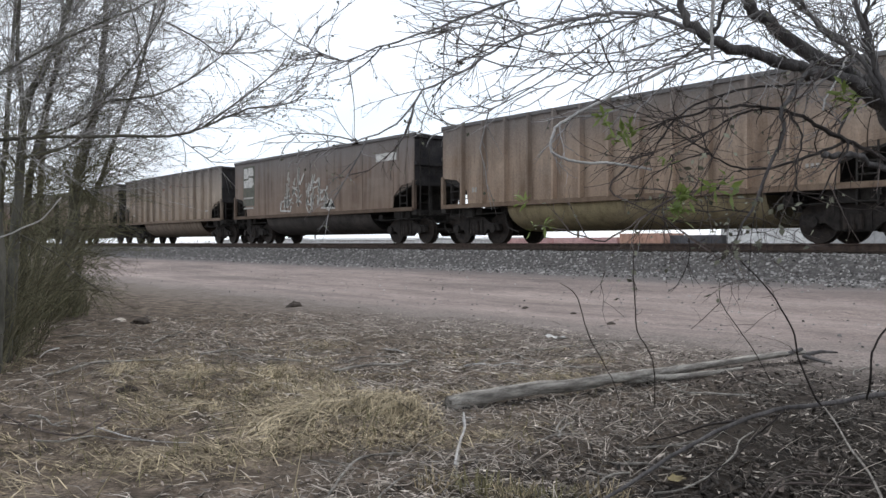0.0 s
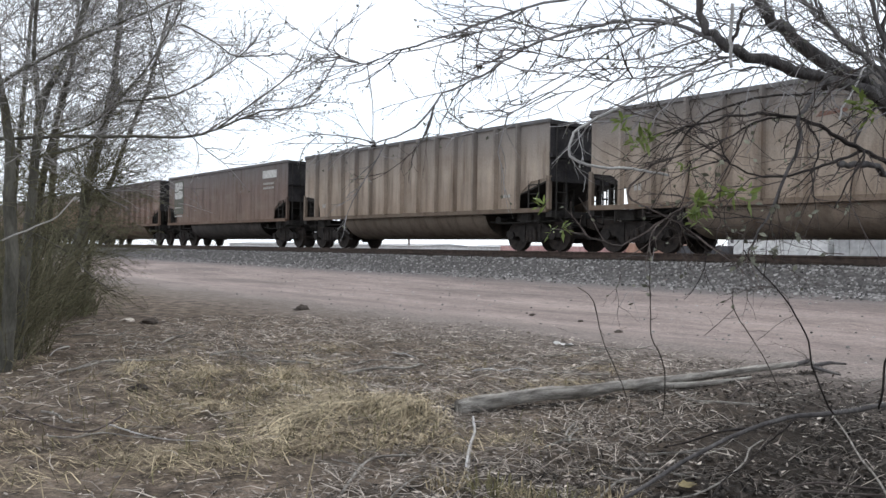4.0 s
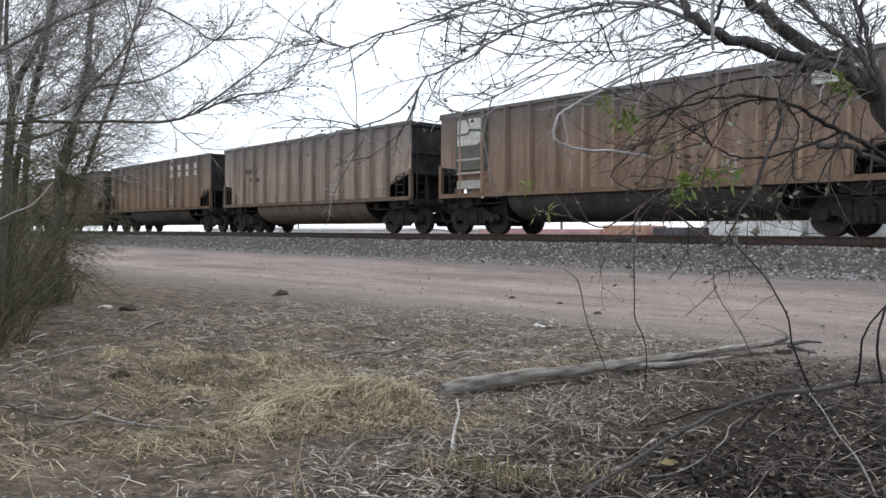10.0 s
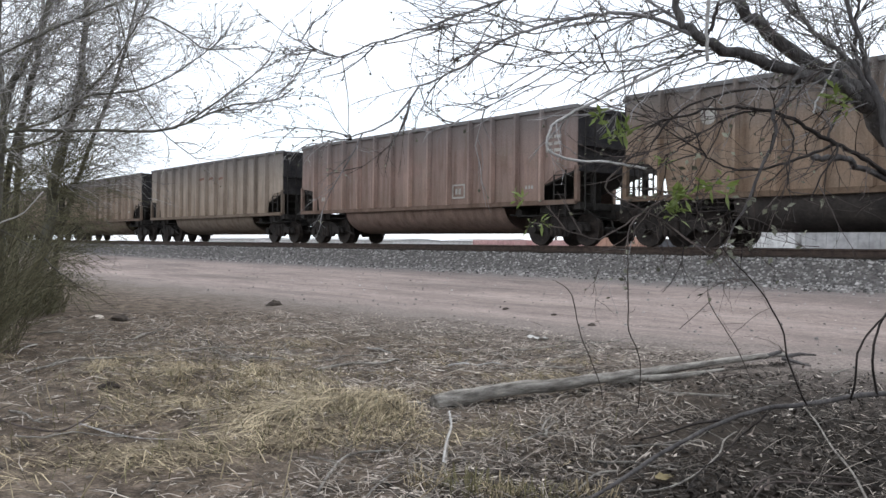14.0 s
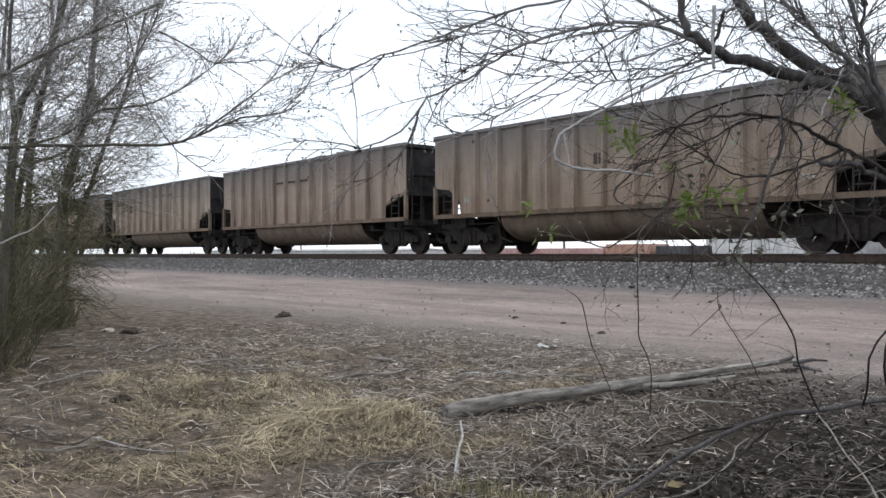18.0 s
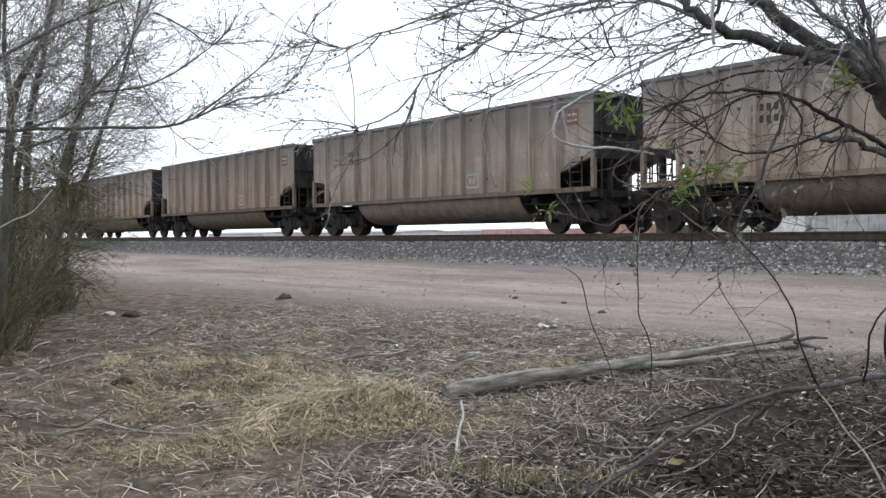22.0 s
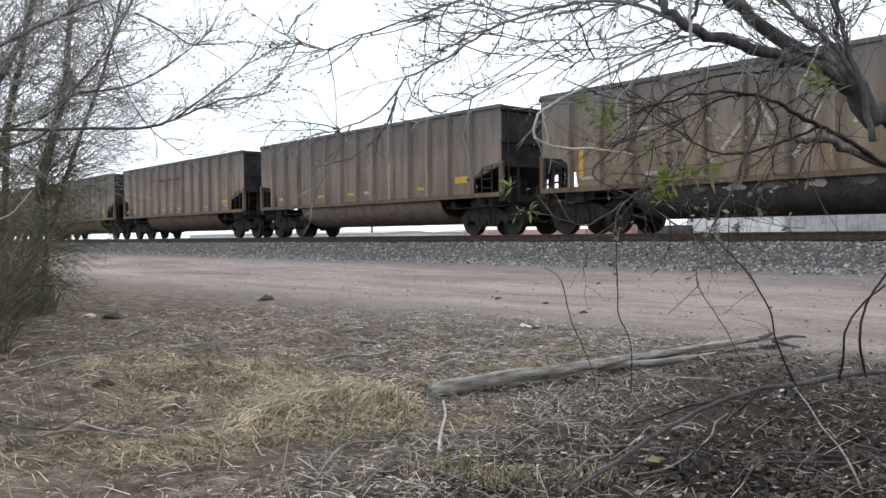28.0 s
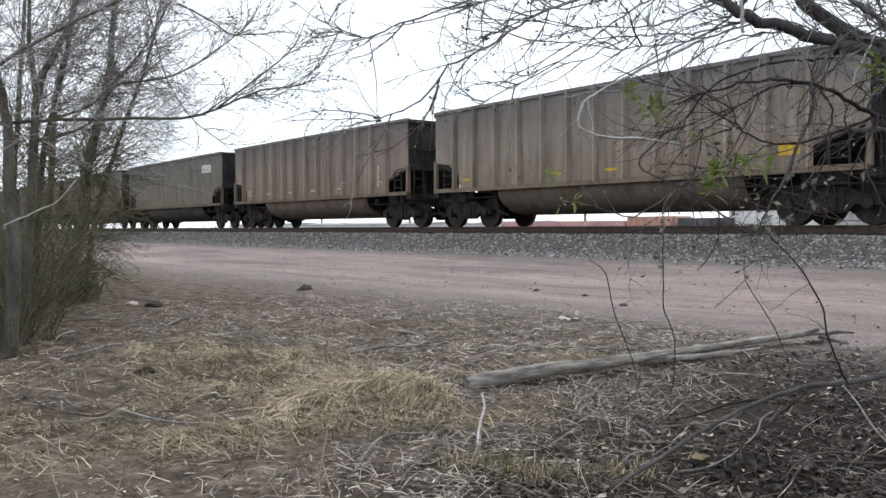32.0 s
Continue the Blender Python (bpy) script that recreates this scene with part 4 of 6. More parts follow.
scrawl(train[16], [[(3.6, 2.6), (3.0, 2.6), (3.0, 3.3), (3.6, 3.3)], [(4.2, 2.6), (4.2, 3.2), (4.7, 3.2)], [(5.6, 1.9), (6.3, 2.7), (6.6, 1.9)], [(7.3, 1.6), (7.9, 2.7)], [(8.6, 2.2), (8.8, 2.9), (9.1, 2.2)], [(9.9, 1.9), (10.4, 2.5), (10.6, 1.9)], [(5.0, 2.1), (5.4, 1.6)], [(6.5, 2.9), (6.9, 2.2)], [(11.0, 1.8), (11.6, 2.6)]], "offwhite", 0.05, "pale sprayed graffiti stroke")
for k in range(7):
    s = Shape()
    x = -2.35 + 0.95 * k
    s.plate([(x + (0.2 + 0.06 * (k % 3)) * math.cos(a), 1.03 + 0.08 * math.sin(a) * (1 + 0.3 * math.cos(3 * a + k))) for a in [j * math.pi / 6 for j in range(12)]], -1.41, -1.385)
    part("graffiti_patch", s, M["offwhite" if k % 2 else "greenpaint"], train[16])
flat(train[21], "number_panel", 12.0, 13.2, 2.9, 3.3, "white", 0.04, "white number panel")
bars(train[10], 6.8, 2.4, 3, "blackpaint", 0.12, 0.3)
bars(train[12], 3.0, 2.7, 4, "blackpaint", 0.1, 0.16, 0.08, 2)
bars(train[13], 2.6, 2.95, 4, "blackpaint", 0.1, 0.18, 0.08, 2)
bars(train[6], 2.15, 2.62, 7, "blackpaint", 0.1, 0.2, 0.07)
bars(train[6], 2.6, 2.25, 6, "blackpaint", 0.09, 0.16, 0.07)

# ---- beyond the track: a low yard with sheds, containers and bare trees ----
FAR_Y = 60.0


def shed(name, label, x0, x1, depth, h, mat, windows=0, y=FAR_Y, roof=0.6, trim="fargrey"):
    t = thing(name, label, "building", pose(0, y, 0))
    a = Shape()
    a.box(x0, x1, 0, depth, -0.2, h)
    part("wall", a, M[mat], t)
    a = Shape()
    a.add([(x0 - 0.2, -0.3, h), (x1 + 0.2, -0.3, h), (x1 + 0.2, depth + 0.3, h), (x0 - 0.2, depth + 0.3, h), (x0 - 0.2, depth / 2, h + roof), (x1 + 0.2, depth / 2, h + roof)], [(0, 1, 5, 4), (2, 3, 4, 5), (0, 4, 3), (1, 2, 5), (3, 2, 1, 0)])
    part("roof", a, M[trim], t)
    for k in range(windows):
        w = (x1 - x0) / windows
        a = Shape()
        a.box(x0 + w * (k + 0.25), x0 + w * (k + 0.75), -0.06, 0.03, h * 0.3, h * 0.62)
        part("window", a, M["fardark"], t)
    return t


def container(name, label, x0, x1, z0, z1, mat, y=FAR_Y - 12):
    t = thing(name, label, "container", pose(0, y, 0))
    a = Shape()
    a.box(x0, x1, 0, 2.5, z0, z1, 0.05)
    part("body", a, M[mat], t)
    for k in range(int((x1 - x0) / 0.6)):
        a = Shape()
        a.box(x0 + 0.6 * k + 0.1, x0 + 0.6 * k + 0.3, -0.05, 0.01, z0 + 0.15, z1 - 0.15)
        part("rib", a, M[mat], t)
    a = Shape()
    a.box(x0 - 0.02, x1 + 0.02, -0.06, 2.56, z0 - 0.15, z0)
    a.box(x0 + 0.3, x0 + 0.8, 0, 2.5, 0, z0 - 0.15)
    a.box(x1 - 0.8, x1 - 0.3, 0, 2.5, 0, z0 - 0.15)
    part("underframe", a, M["fardark"], t)


shed("warehouse", "long pale metal-clad warehouse beyond the track", -39.5, -31.5, 12, 6.5, "farwhite", 6)
shed("warehouse", "grey metal-clad warehouse beyond the track", -31.2, -14, 12, 4.6, "fargrey", 5)
shed("shed", "low pale shed beyond the track", -120, -88, 9, 1.5, "farwhite", 3, FAR_Y + 5, 0.3)
shed("shed", "small grey shed beyond the track", -82, -72, 8, 1.5, "farwhite", 2, FAR_Y + 8, 0.3)
shed("shed", "low whitish shed beyond the track", -150, -128, 9, 1.6, "farwhite", 3, FAR_Y + 6, 0.3)
for k, x in enumerate((-53.6, -46.6)):
    container("container", "faded red freight container on a low frame", x, x + 6.4, 0.2, 1.48, "farred")
container("container", "dusty orange freight container on a low frame", -40.0, -36.2, 0.2, 1.75, "farorange")
container("container", "dark trailer parked in the yard", -35.6, -31.6, 0.5, 1.6, "fardark")
container("container", "pale freight container in the yard", -31.2, -25.0, 0.2, 2.4, "farwhite")
container("container", "grey freight container in the yard", -24.6, -16.0, 0.2, 2.3, "fargrey")
for x, y, h in ((-92, 66, 8), (-66, 72, 9), (-140, 80, 9), (-29.5, 50, 9)):
    t = thing("utility_pole", "weathered wooden utility pole beyond the track", "pole", pose(x, y, 0), "far poles")
    a = Shape()
    a.tube([(0, 0, -0.2), (0, 0, h)], [0.16, 0.11], 8)
    part("post", a, M["pole"], t)
    a = Shape()
    a.box(-1.0, 1.0, -0.06, 0.06, h - 0.7, h - 0.56)
    part("crossarm", a, M["pole"], t)
woods = Shape()
wr = random.Random(71)
for _ in range(2600):
    x, y = wr.uniform(-420, 60), wr.uniform(150, 240)
    h = 1.5 + 1.3 * noise.noise((x * 0.02, 0, 4))
    z = wr.uniform(0, max(0.8, h))
    r = wr.uniform(0.3, 0.9)
    woods.add([(x - r, y, z - r), (x + r * wr.random(), y, z - r * wr.random()), (x + r, y, z + r * 0.6), (x - r * wr.random(), y + 0.3, z + r)], [(0, 1, 2, 3)])
tagged(part("far_woods", woods, M["fartree"], None, "distant line of bare grey-brown trees"), "", "trees", "", "stuff")


# ---- trees and brush ----
def smooth_path(pts, per=4):
    """A curve through the points."""
    p = [Vector(q) for q in pts]
    out = []
    for i in range(len(p) - 1):
        a, b, c, d = p[max(i - 1, 0)], p[i], p[i + 1], p[min(i + 2, len(p) - 1)]
        for k in range(per):
            t = k / per
            out.append(0.5 * ((2 * b) + (c - a) * t + (2 * a - 5 * b + 4 * c - d) * t * t + (3 * b - a - 3 * c + d) * t ** 3))
    return out + [p[-1]]


def limb(tree, name, pts, r0, r1, material, sides=8, wob=0.5, label=""):
    path = smooth_path(pts)
    k = len(path) - 1
    rr = random.Random(hash(name) % 1 + len(pts) * 31 + int(r0 * 1e4))
    path = [q + Vector((rr.gauss(0, 1), rr.gauss(0, 1), rr.gauss(0, 1))) * (wob * (0.35 * r0 + 0.004)) if 0 < i < k else q for i, q in enumerate(path)]
    radii = [(r0 + (r1 - r0) * i / k) * rr.uniform(1 - 0.18 * wob, 1 + 0.18 * wob) for i in range(k + 1)]
    s = Shape()
    s.tube(path, radii, sides)
    part(name, s, material, tree, label, True)
    return path


def sprout(shape, buds, rr, start, way, length, r, level, droop, bud_size, bud_rate, spread=0.9):
    """A twig and, from it, finer twigs."""
    steps = 4 if level > 0 else 3
    p, d = Vector(start), Vector(way).normalized()
    path = [p.copy()]
    for _ in range(steps):
        d = (d + Vector((rr.gauss(0, 0.25), rr.gauss(0, 0.25), rr.gauss(0, 0.25) - droop))).normalized()
        p = p + d * (length / steps)
        path.append(p.copy())
    shape.tube(path, [r * (1 - 0.7 * i / steps) for i in range(steps + 1)], 4 if level > 1 else 3, False)
    if level > 0:
        for _ in range(rr.randint(3, 5)):
            i = rr.randint(1, steps)
            q = path[i - 1].lerp(path[i], rr.random())
            axis = Vector((rr.gauss(0, 1), rr.gauss(0, 1), rr.gauss(0, 1))).normalized()
            way2 = (d + axis * spread).normalized()
            sprout(shape, buds, rr, q, way2, length * rr.uniform(0.35, 0.65), r * 0.55, level - 1, droop, bud_size, bud_rate, spread)
    if buds is not None:
        for q in path[1:]:
            if rr.random() < bud_rate:
                leaf_at(buds, rr, q, bud_size * rr.uniform(0.6, 1.4))


def spray(shape, buds, rr, start, way, length, r, level, lift=0.0, bud_size=0.015, bud_rate=0.3, fork=0.62):
    """A long gently curved twig with side twigs set left and right along it."""
    steps = (4, 5, 6)[level]
    p, d = Vector(start), Vector(way).normalized()
    sway = Vector((rr.gauss(0, 0.1), rr.gauss(0, 0.1), rr.gauss(0, 0.1) + lift))
    flat_way = d.cross(Vector((rr.gauss(0, 0.5), rr.gauss(0, 0.5), 1))).normalized()
    path = [p.copy()]
    for i in range(steps):
        d = (d + sway + Vector((rr.gauss(0, 0.13), rr.gauss(0, 0.13), rr.gauss(0, 0.13)))).normalized()
        p = p + d * (length / steps)
        path.append(p.copy())
        if buds is not None and rr.random() < bud_rate:
            leaf_at(buds, rr, p, bud_size * rr.uniform(0.6, 1.4))
        if level > 0 and i < steps - 1 and rr.random() < 0.9:
            turn = flat_way * (1 if i % 2 else -1) + Vector((rr.gauss(0, 0.45), rr.gauss(0, 0.45), rr.gauss(0.1, 0.45)))
            spray(shape, buds, rr, p - d * (length / steps * rr.random()), d + turn.normalized() * fork * rr.uniform(0.7, 1.4), length * rr.uniform(0.35, 0.6) * (1 - 0.45 * i / steps), r * 0.6, level - 1, lift, bud_size, bud_rate, fork)
    shape.tube(path, [r * (1 - 0.72 * i / steps) for i in range(steps + 1)], 4 if level > 1 else 3, False)


def sprays_along(path, tree, material, other, share, buds, rr, count, length, r, level, start=0.1, along=0.8, spread=0.6, bias=(0, 0, 0), lift=0.0, bud_size=0.015, bud_rate=0.3, low=-9.0, high=99.0):
    k = len(path) - 1
    for _ in range(count):
        i = rr.randint(int(start * k), k - 1)
        q = path[i].lerp(path[i + 1], rr.random())
        if not low < q.z < high:
            continue
        d = (path[i + 1] - path[i]).normalized()
        axis = Vector((rr.gauss(0, 1), rr.gauss(0, 1), rr.gauss(0, 1))).normalized()
        one = Shape()
        spray(one, buds, rr, q, d * along + axis * spread + Vector(bias), length * rr.uniform(0.55, 1.3), r * rr.uniform(0.75, 1.2), level, lift, bud_size, bud_rate)
        part("branchlet", one, other if rr.random() < share else material, tree)


def leaf_at(shape, rr, q, size):
    a = Vector((rr.gauss(0, 1), rr.gauss(0, 1), rr.gauss(0, 1))).normalized()
    b = a.orthogonal().normalized()
    w = size * 0.32
    q = Vector(q)
    c = a.cross(b) * (0.2 * w)
    shape.add([tuple(q), tuple(q + a * size * 0.5 + b * w + c), tuple(q + a * size), tuple(q + a * size * 0.5 - b * w + c)], [(0, 1, 2, 3)])


def twigs_along(path, tree, material, buds, rr, count, length, r, level, droop, bud_size, bud_rate, start=0.15, spread=0.9, bias=(0, 0, 0), taper=0.0, darkness=0.3, low=-9.0, high=99.0):
    k = len(path) - 1
    for _ in range(count):
        i = rr.randint(int(start * k), k - 1)
        q = path[i].lerp(path[i + 1], rr.random())
        if not low < q.z < high:
            continue
        d = (path[i + 1] - path[i]).normalized()
        axis = Vector((rr.gauss(0, 1), rr.gauss(0, 1), rr.gauss(0, 1))).normalized()
        way = (d * 0.6 + axis * spread + Vector(bias)).normalized()
        one = Shape()
        sprout(one, buds, rr, q, way, length * rr.uniform(0.5, 1.3) * (1 - taper * i / k), r, level, droop, bud_size, bud_rate)
        part("branchlet", one, M["twigdark"] if material is M["twig"] and rr.random() < darkness else material, tree)

R = {}
R["trunk"] = [[-1.55, 5.19, -0.14], [-1.53, 5.05, 0.3], [-1.5, 4.78, 0.85], [-1.52, 4.45, 1.26], [-1.58, 4.07, 1.53], [-1.65, 3.83, 1.65], [-1.7, 3.61, 1.77]]
R["limb_a"] = [[-1.7, 3.61, 1.77], [-1.78, 3.36, 1.87], [-1.87, 3.17, 1.99], [-1.89, 3.07, 2.04], [-1.94, 3.01, 2.17], [-2.0, 2.93, 2.35]]
R["limb_b"] = [[-1.68, 3.76, 1.69], [-1.71, 3.44, 1.78], [-1.75, 3.23, 1.79], [-1.82, 2.99, 1.83], [-1.87, 2.78, 1.87], [-1.92, 2.72, 1.93], [-1.94, 2.69, 2.02], [-1.97, 2.66, 2.17]]
R["limb_c"] = [[-1.87, 2.78, 1.87], [-2.0, 2.63, 1.95], [-2.08, 2.53, 1.97], [-2.17, 2.41, 1.95], [-2.3, 2.26, 1.9], [-2.37, 2.18, 1.85], [-2.46, 2.06, 1.75], [-2.56, 1.95, 1.68], [-2.62, 1.86, 1.55], [-2.75, 1.79, 1.5], [-2.86, 1.74, 1.48]]
R["limb_d"] = [[-1.92, 2.72, 1.93], [-2.16, 2.59, 2.11], [-2.39, 2.31, 2.06], [-2.64, 2.16, 1.99], [-2.84, 2.08, 1.95], [-3.03, 2.01, 1.92], [-3.17, 1.99, 1.9], [-3.34, 1.95, 1.95], [-3.47, 1.94, 2.03]]
R["limb_e"] = [[-1.73, 3.26, 1.82], [-1.7, 2.98, 1.6], [-1.67, 2.94, 1.51], [-1.7, 2.82, 1.27], [-1.76, 2.75, 1.09]]
R["limb_k"] = [[-1.91, 2.41, 1.41], [-1.94, 2.29, 1.29], [-1.85, 2.4, 1.21], [-1.78, 2.49, 1.14], [-1.74, 2.61, 1.07]]
R["limb_l"] = [[-1.83, 2.67, 1.3], [-1.85, 2.49, 1.25], [-1.88, 2.37, 1.18], [-1.92, 2.24, 1.11], [-2.01, 2.14, 1.14], [-2.07, 2.06, 1.16]]
R["m1"] = [[-1.61, 4.69, 1.18], [-1.64, 4.18, 1.34], [-1.63, 3.72, 1.43], [-1.64, 3.56, 1.48], [-1.65, 3.38, 1.51], [-1.68, 3.2, 1.56], [-1.7, 3.02, 1.6], [-1.73, 2.82, 1.6], [-1.79, 2.66, 1.58], [-1.84, 2.52, 1.54], [-1.9, 2.45, 1.5]]
R["m2"] = [[-1.77, 3.32, 1.75], [-1.79, 3.06, 1.71], [-1.82, 2.79, 1.66], [-1.87, 2.64, 1.59], [-1.89, 2.54, 1.51], [-1.89, 2.46, 1.41]]
R["m4"] = [[-1.71, 3.0, 1.61], [-1.74, 2.89, 1.6], [-1.77, 2.76, 1.56], [-1.81, 2.64, 1.48], [-1.83, 2.54, 1.43], [-1.86, 2.5, 1.39]]
R["m5"] = [[-1.65, 3.38, 1.51], [-1.68, 3.19, 1.45], [-1.69, 3.01, 1.4], [-1.71, 2.84, 1.37], [-1.74, 2.71, 1.38], [-1.76, 2.61, 1.42], [-1.78, 2.59, 1.49]]
R["m6"] = [[-1.7, 3.02, 1.6], [-1.64, 3.0, 1.52], [-1.61, 2.96, 1.46], [-1.62, 2.94, 1.38], [-1.59, 2.9, 1.29]]
R["m7"] = [[-1.61, 4.69, 1.25], [-1.64, 4.18, 1.36], [-1.65, 3.78, 1.41], [-1.64, 3.56, 1.43], [-1.64, 3.4, 1.45], [-1.66, 3.3, 1.44], [-1.66, 3.21, 1.44]]
R["m8"] = [[-1.71, 3.63, 1.73], [-1.67, 3.36, 1.55], [-1.6, 3.29, 1.48], [-1.59, 3.14, 1.36], [-1.57, 3.01, 1.26]]
R["n1"] = [[-1.9, 2.93, 1.87], [-1.93, 2.82, 1.84], [-1.97, 2.69, 1.79], [-2.0, 2.49, 1.7], [-2.06, 2.34, 1.61], [-2.1, 2.2, 1.52]]
R["n2"] = [[-1.93, 2.73, 1.91], [-2.02, 2.63, 1.86], [-2.07, 2.49, 1.81], [-2.16, 2.3, 1.8], [-2.26, 2.17, 1.81], [-2.36, 2.05, 1.87]]
R["n3"] = [[-1.9, 2.93, 1.86], [-1.93, 2.73, 1.79], [-2.0, 2.57, 1.75], [-2.09, 2.38, 1.72], [-2.2, 2.25, 1.74], [-2.31, 2.11, 1.75]]
R["n4"] = [[-1.84, 3.08, 1.83], [-1.88, 2.88, 1.8], [-1.9, 2.69, 1.74], [-1.95, 2.54, 1.65], [-1.99, 2.42, 1.59], [-2.05, 2.27, 1.54]]
R["n5"] = [[-1.97, 2.7, 1.99], [-2.05, 2.59, 1.95], [-2.09, 2.47, 1.89], [-2.13, 2.33, 1.79], [-2.2, 2.25, 1.71], [-2.31, 2.11, 1.61], [-2.41, 1.99, 1.53]]
R["n6"] = [[-1.93, 2.82, 1.87], [-1.97, 2.69, 1.8], [-2.04, 2.52, 1.78], [-2.09, 2.38, 1.75], [-2.18, 2.27, 1.68], [-2.26, 2.17, 1.66], [-2.34, 2.07, 1.58]]
R["n7"] = [[-1.98, 2.67, 2.0], [-2.07, 2.57, 1.96], [-2.19, 2.43, 1.93], [-2.29, 2.29, 1.89], [-2.37, 2.2, 1.93], [-2.44, 2.12, 1.94], [-2.57, 1.95, 1.89]]
R["n8"] = [[-1.94, 2.88, 1.91], [-1.89, 2.87, 1.95], [-1.85, 2.84, 2.02]]
R["p1"] = [[-1.76, 2.63, 1.98], [-1.76, 2.63, 1.91], [-1.76, 2.62, 1.83], [-1.76, 2.63, 1.75]]
R["p2"] = [[-1.7, 3.5, 1.9], [-1.66, 3.38, 1.82], [-1.64, 3.25, 1.71], [-1.63, 3.17, 1.65], [-1.61, 3.12, 1.6]]
R["limb_h"] = [[-1.97, 2.69, 1.77], [-2.0, 2.49, 1.68], [-2.03, 2.3, 1.59], [-2.06, 2.21, 1.54], [-2.08, 2.17, 1.51], [-2.08, 2.15, 1.48], [-2.08, 2.14, 1.43], [-2.07, 2.15, 1.41], [-2.04, 2.19, 1.39], [-2.0, 2.25, 1.38], [-1.95, 2.31, 1.38], [-1.91, 2.37, 1.37], [-1.88, 2.44, 1.36]]
R["limb_j"] = [[-1.69, 3.98, 1.65], [-1.7, 3.88, 1.74], [-1.7, 3.64, 1.87], [-1.74, 3.44, 1.97], [-1.77, 3.26, 2.04], [-1.82, 3.19, 2.14]]
R["u1"] = [[-1.29, 3.02, 1.39], [-1.32, 3.0, 1.58], [-1.36, 2.99, 1.71], [-1.38, 2.98, 1.82], [-1.42, 2.96, 1.96], [-1.47, 2.94, 2.15]]
R["u2"] = [[-1.32, 3.0, 1.58], [-1.4, 2.97, 1.74], [-1.5, 2.92, 1.84], [-1.56, 2.89, 1.94], [-1.6, 2.87, 2.02], [-1.66, 2.84, 2.15]]
R["limb_q"] = [[-1.67, 3.84, 1.7], [-1.67, 3.69, 1.78], [-1.65, 3.56, 1.88], [-1.63, 3.5, 2.0], [-1.6, 3.47, 2.1]]
S = {}
S["v1"] = [[-3.9, 4.7, -0.05], [-3.34, 3.97, 0.26], [-2.74, 3.17, 0.53], [-2.26, 2.53, 0.75], [-2.02, 2.21, 0.91], [-2.06, 2.17, 0.96]]
S["v2"] = [[-3.6, 4.7, -0.05], [-2.95, 3.85, 0.37], [-2.56, 3.31, 0.57], [-2.17, 2.73, 0.74], [-1.99, 2.49, 0.85], [-1.87, 2.33, 0.99], [-1.84, 2.29, 1.1]]
S["v3"] = [[-1.86, 3.6, 0.39], [-1.71, 3.25, 0.49], [-1.67, 3.05, 0.67], [-1.64, 2.95, 0.79], [-1.66, 2.83, 0.93], [-1.69, 2.69, 1.04], [-1.72, 2.66, 1.1]]
S["v4"] = [[-3.6, 6.2, -0.04], [-2.68, 4.43, 0.46], [-2.34, 3.7, 0.69], [-2.24, 3.41, 0.83], [-2.19, 3.33, 0.94]]
S["v4b"] = [[-2.24, 3.41, 0.83], [-2.29, 3.38, 0.77], [-2.35, 3.34, 0.7]]
S["fg"] = [[-1.56, 5.18, -0.19], [-1.6, 4.75, 0.18], [-1.66, 4.3, 0.38], [-1.73, 3.94, 0.42], [-1.86, 3.7, 0.39], [-1.98, 3.52, 0.37], [-2.09, 3.34, 0.32], [-2.2, 3.1, 0.22], [-2.3, 2.77, 0.07], [-2.33, 2.62, 0.02], [-2.37, 2.5, -0.04]]
S["fg2"] = [[-1.78, 3.84, 0.4], [-1.7, 3.7, 0.5], [-1.65, 3.61, 0.64], [-1.6, 3.63, 0.75], [-1.51, 3.67, 0.85]]
S["fg3"] = [[-1.72, 3.97, 0.41], [-1.68, 3.82, 0.59], [-1.66, 3.82, 0.72], [-1.62, 3.84, 0.82], [-1.57, 3.86, 0.9]]
S["fg4"] = [[-1.98, 3.51, 0.37], [-2.02, 3.45, 0.3], [-2.09, 3.44, 0.23], [-2.15, 3.36, 0.13], [-2.2, 3.31, 0.08], [-2.19, 3.16, 0.0], [-2.21, 3.06, -0.05]]
S["fg5"] = [[-2.09, 3.34, 0.32], [-2.26, 3.4, 0.27], [-2.44, 3.49, 0.2], [-2.62, 3.58, 0.12], [-2.74, 3.59, 0.08]]
LT = {}
LT["s2"] = [[-11.68, 2.49, -0.09], [-11.02, 2.34, 0.91], [-10.42, 2.29, 1.88], [-9.95, 2.4, 2.79], [-9.65, 2.46, 3.48], [-9.58, 2.54, 4.2]]
LT["s4"] = [[-9.53, 1.95, -0.16], [-9.35, 1.86, 0.66], [-9.09, 1.87, 1.49], [-8.82, 1.88, 2.29], [-8.86, 1.84, 3.04], [-8.82, 1.89, 3.79]]
LT["s5"] = [[-15.6, 3.7, -0.12], [-14.86, 3.34, 1.04], [-14.16, 3.25, 1.92], [-13.48, 3.14, 2.96], [-12.9, 3.23, 3.87], [-12.88, 3.25, 5.0]]
LT["s8"] = [[-16.17, 4.26, -0.23], [-15.25, 4.12, 0.95], [-14.24, 4.11, 1.97], [-13.42, 4.15, 2.72], [-12.68, 4.28, 3.67], [-12.02, 4.29, 4.53]]
LT["h4"] = [[-7.46, 1.33, 1.1], [-7.18, 1.51, 1.21], [-6.96, 1.62, 1.29], [-6.87, 1.73, 1.45]]
LT["s9"] = [[-11.22, 2.09, -0.1], [-10.77, 2.02, 1.11], [-10.39, 2.02, 2.17], [-10.23, 2.06, 3.09], [-10.18, 2.12, 4.2]]
